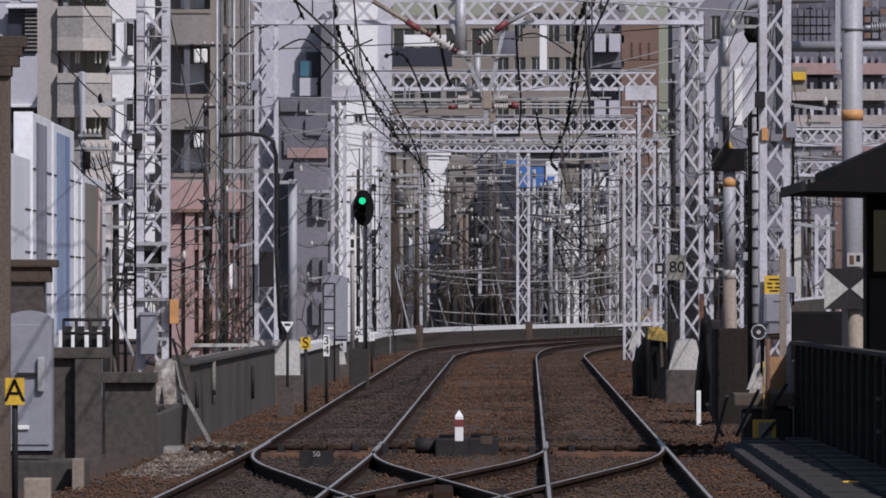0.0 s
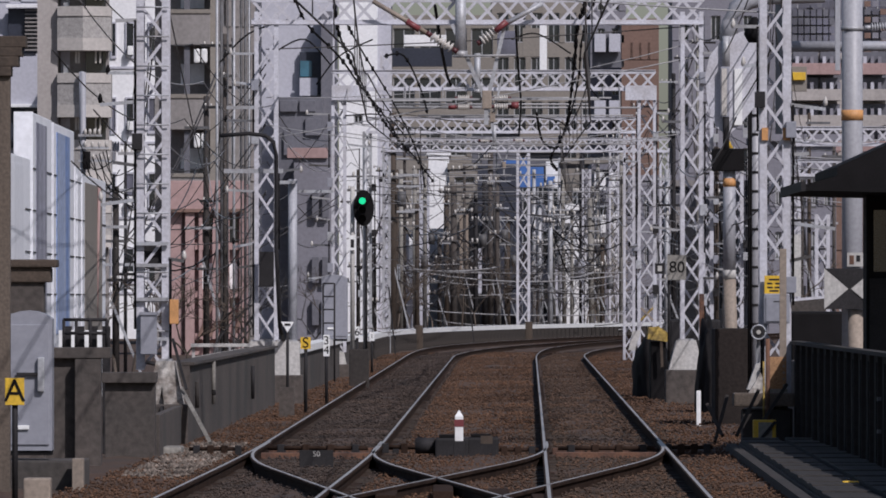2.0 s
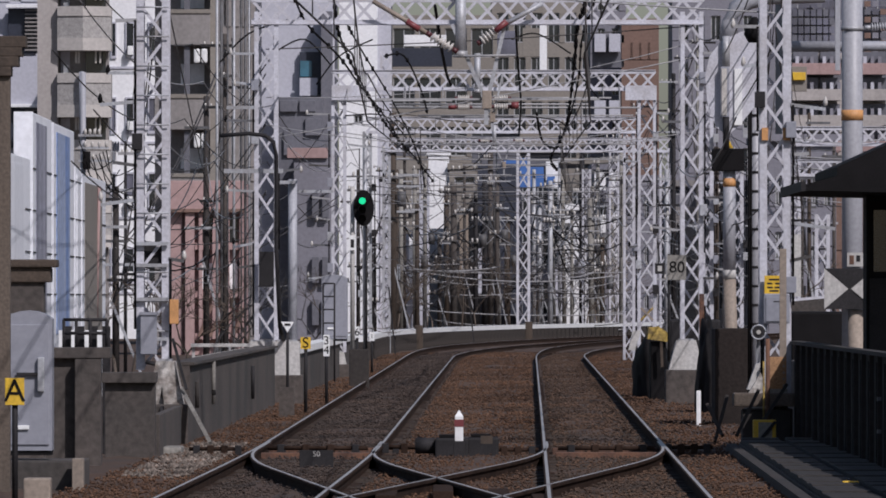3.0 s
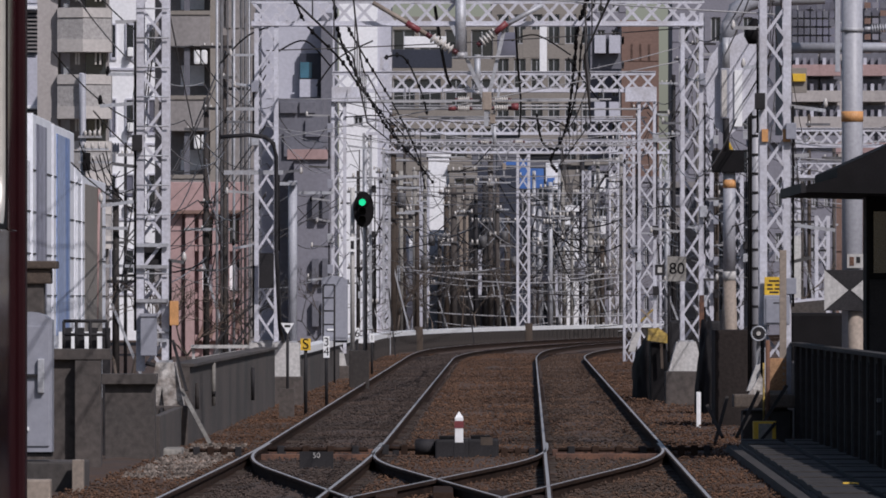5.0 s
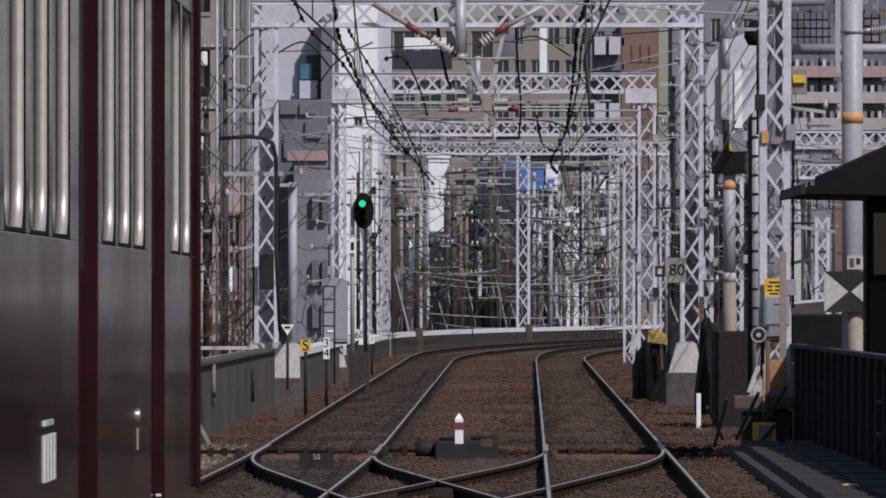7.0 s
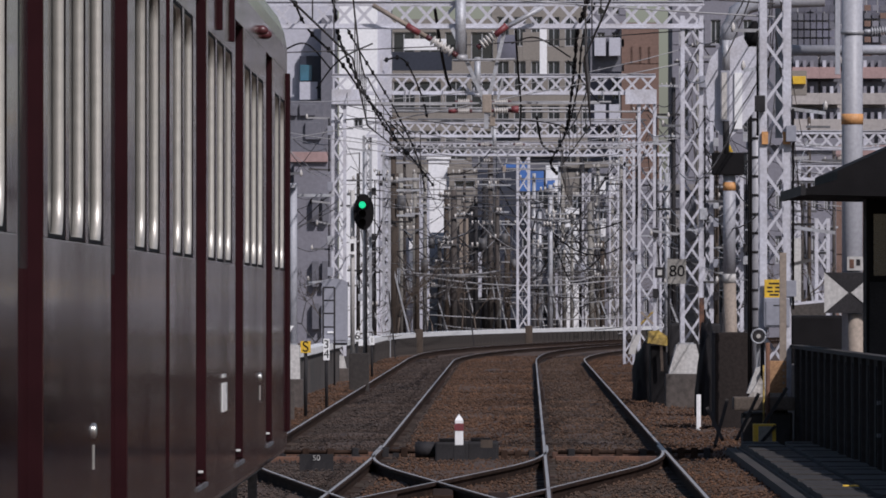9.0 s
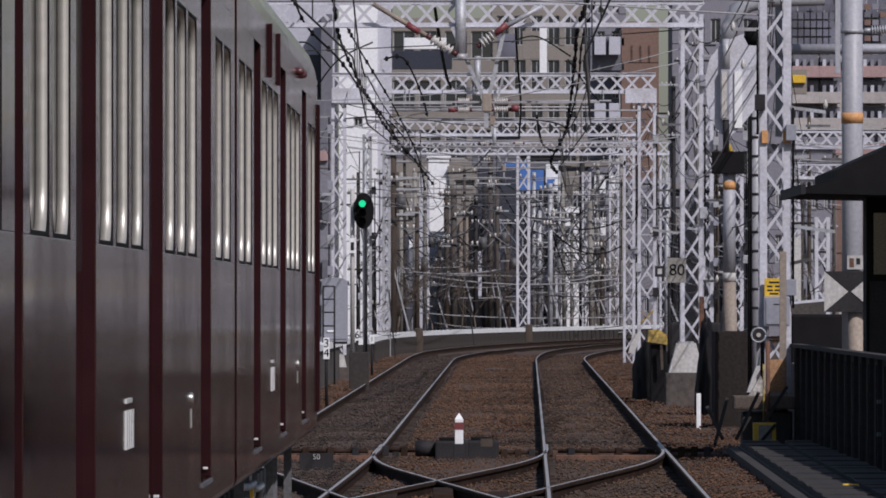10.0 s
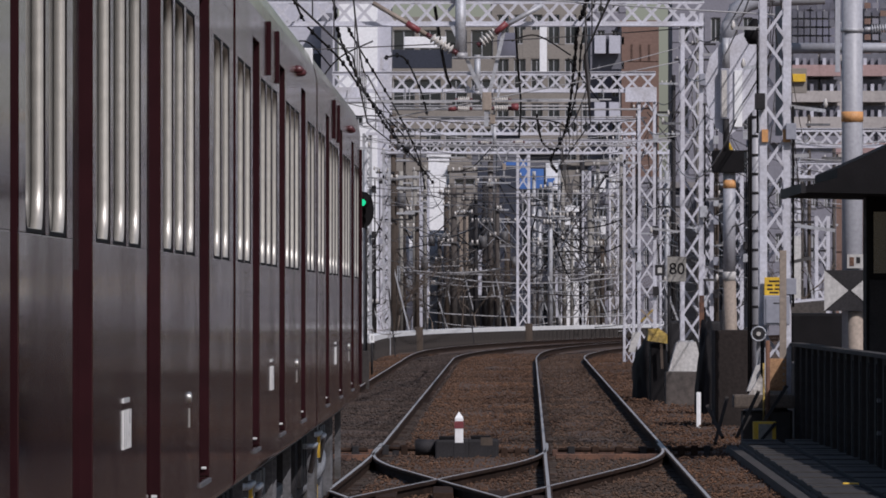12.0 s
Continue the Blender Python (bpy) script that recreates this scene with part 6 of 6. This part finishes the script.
solid("yellow_stripe_post", cuboid(4.75, 4.84, 178, 178.07, -0.2, 1.92), "rust", "slim rusty striped post by the footing", "post")

# platform: canopy, fence, trough
canopy = thing("platform_canopy", "black platform canopy with sloping eave", "canopy", (0, 0, 0), kind="structure")
part("roof", prism([(4.42, 3.16), (12.0, 3.0), (12.0, 4.6), (5.8, 3.9), (4.8, 3.45), (4.8, 3.34), (4.42, 3.24)], 117, 124), "black", canopy)
part("eave", prism([(4.36, 3.15), (4.42, 3.15), (4.42, 3.27), (4.36, 3.27)], 117, 124.2), "dark_steel", canopy)
for y in (118.5, 123):
    part("column", cuboid(7.0, 7.2, y, y + 0.2, -0.3, 3.2), "dark_steel", canopy)
fence = thing("platform_fence", "black panelled platform-end fence", "fence", (4.75, 0, 0), kind="structure")
fp = mesh_of("panel", cuboid(0, 0.05, 0.03, 1.95, -0.3, 1.22), "black")
ft = mesh_of("post", cuboid(-0.05, 0.02, -0.04, 0.03, -0.3, 1.27), "wall_brown")
fs = mesh_of("slat", cuboid(-0.02, 0, -0.04, 0.04, 0.0, 1.15), "black")
for i in range(27):
    y = 76 + i * 2
    piece("panel", fp, fence, pose(0, y, 0))
    piece("post", ft, fence, pose(0, y, 0))
    piece("slat", fs, fence, pose(0, y + 1.0, 0))
part("top_rail", cuboid(-0.06, 0.1, 76, 130, 1.225, 1.27), "wall_brown", fence)
for y in (97, 103):
    for z in (0.4, 0.75):
        part("hinge", cuboid(-0.09, -0.05, y, y + 0.2, z, z + 0.04), "under_grey", fence)
solid("platform", cuboid(5.0, 14.0, 20, 140, -0.3, 0.95, 0.03), "concrete_dark", "dark concrete station platform", "platform", kind="structure")
trough = thing("cable_trough", "dark grey concrete cable trough with lids", "cable trough", (0, 0, 0))
lid = mesh_of("lid", cuboid(-0.24, 0.24, 0.01, 0.99, 0, 0.06, 0.008), "wall_brown")
for off in (1.98, 2.55):
    part("channel", sweep(edge2_x, ((-0.26, -0.3), (0.26, -0.3), (0.26, -0.02), (-0.26, -0.02)), 84, 124, 8, off), "concrete_dark", trough)
    for i in range(40):
        piece("lid", lid, trough, pose(edge2_x(84.5 + i) + off, 84 + i, -0.018 + 0.008 * math.sin(i * 2.3), 0, 0, -0.5))
part("end_mark", cuboid(3.92, 4.08, 94.2, 94.35, -0.2, 0.06, 0.01), "yellow", trough, "yellow end mark")
tagged(new("low_kerb", mesh_of("low_kerb", sweep(edge2_x, ((-0.07, -0.3), (0.07, -0.3), (0.06, -0.03), (-0.06, -0.03)), 90, 124, 6, 1.62), "wall_brown")), "dark kerb beside the right-hand track", "kerb", kind="structure")

kiosk = thing("platform_shelter", "dark platform waiting shelter under the canopy", "shelter", (0, 120, 0))
part("wall", cuboid(5.29, 12.0, 0.05, 1.0, 0.95, 3.2, 0.02), "black", kiosk)
for i in range(6):
    part("panel", cuboid(5.33 + i * 1.1, 6.38 + i * 1.1, 0.0, 0.04, 1.0, 2.1, 0.01), "dark_steel", kiosk)
    part("window", cuboid(5.38 + i * 1.1, 6.33 + i * 1.1, 0.02, 0.045, 2.18, 2.95), "glass", kiosk, "dark window")

# roofs and walls behind the fence
solid("platform_building", cuboid(7.25, 10.78, 200, 206, -0.3, 1.55, 0.05), "black", "low dark platform building", "building")
solid("pale_roof", bar((8.33, 230, 1.78), (9.17, 230, 1.86), 0.06, 1.0), "steel_white", "thin pale roof edge beyond the fence", "roof")
solid("low_wall", cuboid(8.41, 9.25, 232, 233, -0.3, 1.83), "concrete_dark", "low brown wall beyond the fence", "wall")
solid("pale_post", cuboid(*(7.66, 7.83, 210, 210.1, 1.87, 3.23)), "concrete_pale", "pale post with a small cap", "post")


# ---- track clutter ----
mk = thing("marker_post", "white marker post with a red band and pointed top", "marker post", (0.2, 119.5, 0))
r = 0.053
z0, z1 = 0.07, 0.38
part("shaft", cuboid(-r, r, -r, r, z0, z1, 0.008), "white_paint", mk)
part("foot", cuboid(-r * 1.3, r * 1.3, -r, r, -0.2, z0, 0.01), "dark_steel", mk, "dark foot")
tip = bmesh.new()
base = [tip.verts.new((sx * r, sy * r, z1)) for sx, sy in ((-1, -1), (1, -1), (1, 1), (-1, 1))]
top = tip.verts.new((0, 0, z1 + 0.08))
tip.faces.new(base[::-1])
for i in range(4):
    tip.faces.new((base[i], base[(i + 1) % 4], top))
part("tip", tip, "white_paint", mk)
part("band", cuboid(-r - 0.004, r + 0.004, -r - 0.004, r + 0.004, 0.25, 0.34), "red_paint", mk, "red band")


def switch_machine(x, y, w):
    s = thing("switch_machine", "dark oily switch machine with operating rods", "switch machine", (x, y, 0), group="switch machines")
    part("case", cuboid(-w / 2, w / 2, 0, 0.5, -0.2, 0.1, 0.03), "dark_steel", s)
    part("lid", cuboid(-w / 2 + 0.05, w / 2 - 0.1, 0.05, 0.45, 0.1, 0.14, 0.01), "black", s)
    part("motor", pipe([(-w / 2 - 0.25, 0.25, 0.0), (-w / 2, 0.25, 0.0)], 0.1, 12), "dark_steel", s)
    return s


switch_machine(0.11, 120.2, 0.42)
switch_machine(0.5, 120.6, 0.4)
solid("yellow_tag", cuboid(*(0.47, 0.62, 120, 120.05, 0.03, 0.13)), "timber", "yellowish worn tag on the switch machine", "tag")
for x0, x1, y, z in ((-2.2, -0.95, 120.5, -0.03), (-2.2, -0.95, 122.0, -0.06), (-0.85, 0.1, 120.8, -0.02), (-0.8, 0.75, 122.0, -0.05), (0.5, 1.2, 121, -0.06), (1.45, 2.65, 120.3, -0.03), (1.45, 2.65, 121.4, -0.05), (2.75, 3.4, 121, -0.03), (-3.2, -2.5, 121, -0.05)):
    rd = thing("operating_rod", "dark greasy operating rod across the track", "rod", (0, y, z))
    part("bar", pipe([(x0, 0, 0), (x1, 0, 0)], 0.025, 8), "rail_side", rd)
    for k in range(4):
        xx = x0 + (x1 - x0) * (k + 0.5) / 4
        part("joint", cuboid(xx - 0.035, xx + 0.05, -0.05, 0.05, -0.08, 0.045, 0.01), "rail_side" if k % 3 else "dark_steel", rd)
for x0, x1, y in ((-2.3, -0.85, 119.2), (1.4, 2.75, 119.5), (-2.3, -0.85, 123), (1.4, 2.75, 123)):
    solid("wide_sleeper", cuboid(x0, x1, y, y + 0.3, -0.3, -0.07, 0.01), "rust", "dark oiled wooden sleeper under the points", "sleeper")
plate50 = thing("ballast_plate", "low grey plate with pale figures 50 between the rails", "sign", (across(560, 113), 113, 0))
part("plate", cuboid(-0.2, 0.2, 0, 0.03, -0.16, height(797, 113), 0.004), "dark_steel", plate50)
lettering("50", 0.09, "concrete_pale", plate50, pose(0, -0.004, height(804, 113)))
# fishplates and frog castings of the crossover
for x, y in ((-0.55, 93.5), (0.55, 93.5), (0.0, 95.4), (-0.95, 91), (0.95, 91)):
    solid("frog_casting", cuboid(x - 0.1, x + 0.1, y - 1.6, y + 1.6, -0.16, -0.03, 0.01), "rail_side", "dark cast crossing block between the rails", "crossing")
# guard strips each side of the running rails
for path, s in ((line2_x, -1), (line2_x, 1), (line_x, -1), (line_x, 1)):
    tagged(new("rail_chair_strip", mesh_of("rail_chair_strip", sweep(lambda y, p=path, q=s: p(y) + 0.75 * q, ((-0.11, -0.2), (0.11, -0.2), (0.1, -0.142), (-0.1, -0.142)), 84, 240, 6), "rail_side")), "dark rusty rail chairs under the running rail", "rail chairs", kind="structure")

# sleepers
sl = mesh_of("sleeper", cuboid(-1.2, 1.2, -0.11, 0.11, -0.28, -0.135, 0.012), "sleeper")
for path, name in ((line_x, "left"), (line2_x, "right")):
    bed = thing("sleeper_row", "brown wooden sleepers half sunk in ballast", "sleepers", (0, 0, 0), kind="structure")
    for i in range(150):
        y = 84 + i * 0.68
        piece("sleeper", sl, bed, pose(path(y), y, random.uniform(-0.02, 0.01), 0, 0, random.uniform(-0.6, 0.6)))


# loose ballast stones
def stones(name, mat, x, y, r, rs):
    n = len(x)
    octa = np.array([(1, 0, 0), (-1, 0, 0), (0, 1, 0), (0, -1, 0), (0, 0, 1), (0, 0, -1)], float)
    tris = np.array([(0, 2, 4), (2, 1, 4), (1, 3, 4), (3, 0, 4), (2, 0, 5), (1, 2, 5), (3, 1, 5), (0, 3, 5)])
    v = octa[None] * r[:, None, None] * rs.uniform(0.6, 1.3, (n, 6, 1))
    a = rs.uniform(0, 6.283, n)
    c, s = np.cos(a)[:, None], np.sin(a)[:, None]
    vx, vy = v[..., 0] * c - v[..., 1] * s, v[..., 0] * s + v[..., 1] * c
    v = np.stack([vx + x[:, None], vy + y[:, None], v[..., 2] * 0.8 - 0.135 + rs.uniform(-0.02, 0.03, (n, 1))], -1).reshape(-1, 3)
    f = (tris[None] + (np.arange(n) * 6)[:, None, None]).reshape(-1, 3)
    me = bpy.data.meshes.new(name)
    me.from_pydata(v.tolist(), [], f.tolist())
    me.materials.append(M[mat])
    return new(name, me)


def scatter_ballast():
    rs = np.random.RandomState(7)
    n = 120000
    y = 84 + 260 * rs.rand(n) ** 1.9
    left = np.array([line_x(v) for v in y])
    right = np.array([line2_x(v) for v in y])
    x = left + rs.uniform(-2.1, 6.4, n)
    r = rs.uniform(0.009, 0.025, n) * (1 + (y > 150) * 0.35)
    keep = np.ones(n, bool)
    for off in (-0.75, 0.75):
        keep &= np.abs(x - left - off) > 0.13
        keep &= np.abs(x - right - off) > 0.13
    in_left, in_right = np.abs(x - left) < 0.95, np.abs(x - right) < 0.75
    for mask, mat, label in ((keep & ~in_left & ~in_right, "stone", "loose rust-brown ballast stones beside the rails"), (keep & in_right, "stone_dull", "dull brown ballast stones between the rails"),
                             (keep & in_left, "stone_dark", "dark sooty ballast stones between the left-hand rails")):
        tagged(stones("ballast_stones", mat, x[mask], y[mask], r[mask], rs), label, "ballast", kind="stuff")
    n = 2600
    y = 106 + 24 * rs.rand(n)
    x = np.array([line_x(v) for v in y]) - 1.15 - 0.75 * rs.rand(n)
    tagged(stones("gravel", "stone_pale", x, y, rs.uniform(0.012, 0.045, n), rs), "pale broken gravel at the foot of the wall", "gravel", kind="stuff")


scatter_ballast()


# leafless bushes and creepers
def bare_bush(x, d, z0, h, seed, mat="timber", count=70):
    rb = random.Random(seed)
    b = thing("bare_bush", "leafless dark twiggy bush behind the parapet", "bush", (x, d, z0), group="bare bushes")
    bm = bmesh.new()
    tips = [(Vector((0, 0, 0)), Vector((rb.uniform(-0.2, 0.2), 0, 1)), h * 0.35, 0.035)]
    stem = pipe([(0, 0, -0.2), tips[0][1] * tips[0][2]], [0.05, 0.035], 6)
    part("trunk", stem, mat, b)
    tips = [(tips[0][1] * tips[0][2], tips[0][1], h * 0.3, 0.026)]
    made = 0
    while tips and made < count:
        p, t, l, r = tips.pop(0)
        for k in range(rb.randint(2, 3)):
            q = (t + Vector((rb.uniform(-1, 1), rb.uniform(-0.6, 0.6), rb.uniform(-0.5, 0.8)))).normalized()
            m = p + q * l * rb.uniform(0.35, 0.6) + Vector((rb.uniform(-0.05, 0.05), 0, 0))
            e = p + q * l * rb.uniform(0.8, 1.1)
            tube(bm, [p, m, e], [r, r * 0.8, r * 0.55], 4, False)
            tips.append((e, q, l * 0.78, r * 0.68))
            made += 1
    part("crown", bm, mat, b)
    return b


for i, (px, d, base, h) in enumerate(((340, 210, 620, 1.3), (408, 212, 618, 1.5), (210, 200, 640, 1.4), (228, 204, 640, 1.6), (548, 260, 600, 1.6), (700, 430, 590, 3.2), (722, 436, 590, 2.4), (790, 436, 585, 3.0), (846, 440, 583, 3.0), (905, 446, 580, 2.6), (982, 450, 576, 2.8), (1035, 455, 574, 3.0), (1092, 460, 572, 2.8), (1290, 240, 600, 1.4), (1420, 250, 560, 1.2), (676, 420, 590, 2.6), (748, 432, 588, 3.6), (768, 440, 588, 2.2), (815, 438, 586, 3.4), (868, 444, 583, 2.4), (930, 448, 580, 2.0), (958, 452, 578, 3.2), (1010, 452, 576, 2.4), (1062, 458, 574, 3.4), (582, 262, 600, 1.5), (370, 214, 618, 1.7), (440, 216, 616, 1.3))):
    bare_bush(across(px, d), d, -0.14, height(base, d) + 0.14 + h, 100 + i, ("timber", "wire", "timber_lit")[i % 3], 100)

# fittings on the yard pole
yp = thing("yard_pole", "pale pole with stacked insulators and black fuse gear", "utility pole", (across(147, 205), 205, 0))
part("pole", pipe([(0, 0, -0.3), (0, 0, height(128, 205))], 0.06, 10), "pole_paint", yp)
for zz, w in ((262, 0.55), (240, 0.4), (285, 0.6)):
    arm = part("crossarm", bar((-0.1, -0.1, height(zz, 205)), (w, -0.1, height(zz, 205)), 0.05, 0.05), "galvanised", yp)
    for k in range(4):
        xx = 0.05 + k * (w - 0.1) / 3
        part("insulator", tube(bmesh.new(), [(xx, -0.1, height(zz, 205)), (xx, -0.1, height(zz, 205) + 0.1), (xx, -0.1, height(zz, 205) + 0.14)], [0.03, 0.036, 0.02], 8), "insulator", arm, "white porcelain insulator")
part("fuse_box", cuboid(0.0, 0.16, -0.2, 0, height(300, 205), height(268, 205), 0.02), "black", yp, "black fuse box")
for k in range(9):
    swag([(across(140 + 6 * k, 204), 204, height(250 + (k * 37) % 40, 204)), (across(165 + 5 * k, 206), 206, height(300 + (k * 23) % 50, 206)), (across(200 + 6 * k, 210), 210, height(285 + (k * 53) % 90, 210))], 0.012, "slack dark lead from the yard pole")
# conduits up the front of the finned house
for px in (384, 392, 403, 414, 427, 434, 441):
    solid("conduit", pipe([(across(px, 236), 236, -0.3), (across(px, 236), 236, 10.5)], 0.022 if px % 2 else 0.034, 8), "under_grey" if px % 3 else "galvanised", "grey vertical conduit standing beside the line", "conduit")


# brackets, bells and clamps bolted to the gantry masts
def mast_fittings(mast, x, d, width, side, seed, z0, z1, n):
    rf = random.Random(seed)
    for k in range(n):
        z = z0 + (z1 - z0) * (k + rf.random() * 0.6) / n
        s = side if rf.random() < 0.7 else -side
        length = rf.uniform(0.2, 0.6)
        xa, xb = x + s * width / 2, x + s * (width / 2 + length)
        arm = fit_on(mast, "bracket_arm", bar((xa, d - width / 2, z), (xb, d - width / 2, z + rf.uniform(-0.08, 0.08)), 0.045, 0.045), rf.choice(("galvanised", "wire_pale", "under_grey")), "grey bracket arm")
        if rf.random() < 0.75:
            bm = tube(bmesh.new(), [(xb, d - width / 2, z - 0.02), (xb, d - width / 2, z + 0.03), (xb, d - width / 2, z + 0.07), (xb, d - width / 2, z + 0.11)], [0.02, 0.034, 0.026, 0.012], 8)
            fit_on(mast, "bell_insulator", bm, rf.choice(("insulator", "insulator", "black")), "bell insulator")
        if rf.random() < 0.5:
            zz = z - rf.uniform(0.2, 0.6)
            fit_on(mast, "junction_box", cuboid(xa - 0.07, xa + 0.07, d - width / 2 - 0.14, d - width / 2 - 0.02, zz - 0.12, zz + 0.1, 0.01), rf.choice(("galvanised", "dark_steel", "cabinet_grey")), "small junction box")
        if rf.random() < 0.6:
            fit_on(mast, "cable", pipe([(xa + s * 0.03, d - width / 2 - 0.03, z - rf.uniform(0.8, 2.0)), (xa + s * 0.03, d - width / 2 - 0.03, z)], 0.016, 6), "black", "black strapped cable")


masts = [o for o in scene.objects if o.name.startswith("lattice_mast")]
for i, m in enumerate(masts):
    px, d = m.matrix_basis.translation.x, m.matrix_basis.translation.y
    if d < 345 and abs(px) < 8:
        mast_fittings(m, px, d, 0.42, -1 if px < 0 else 1, 40 + i, 2.2, 6.8, 7)

# small things on the left parapet
for px, y0, y1, d, mat in ((462, 648, 706, 160, "dark_steel"), (403, 640, 716, 140, "concrete"), (352, 676, 722, 133, "wall_brown"), (386, 690, 700, 140, "dark_steel")):
    solid("wall_pipe", pipe([(wall_x(d) + 0.05, d, height(y1, d)), (wall_x(d) + 0.05, d, height(y0, d))], 0.03, 8), mat, "short pipe fixed to the parapet face", "pipe")
for px, d in ((700, 330), (760, 372), (840, 388)):
    solid("leaning_pole", bar((across(px, d), d, -0.2), (across(px - 12, d), d, 2.2), 0.05, 0.05), "dark_steel", "thin dark pole leaning on the far wall", "pole")


def front_at(t):
    """How far down the line the leading end is: pulling away at about 0.6 m/s2, a little less towards the end."""
    u = t - 5.0
    return 23.1 + 6.12 * u + 0.3 * u * u - 0.003 * u ** 3


def motions():
    times = [0.4 * i for i in range(31)]
    for car, back in motions_cars:
        rows = []
        for t in times:
            y = front_at(t) - back
            rows.append((t, pose(-2.53 + 0.0058 * y, y, 0, 0, 0, TRACK_TURN)))
        walk(car, rows)


motions()
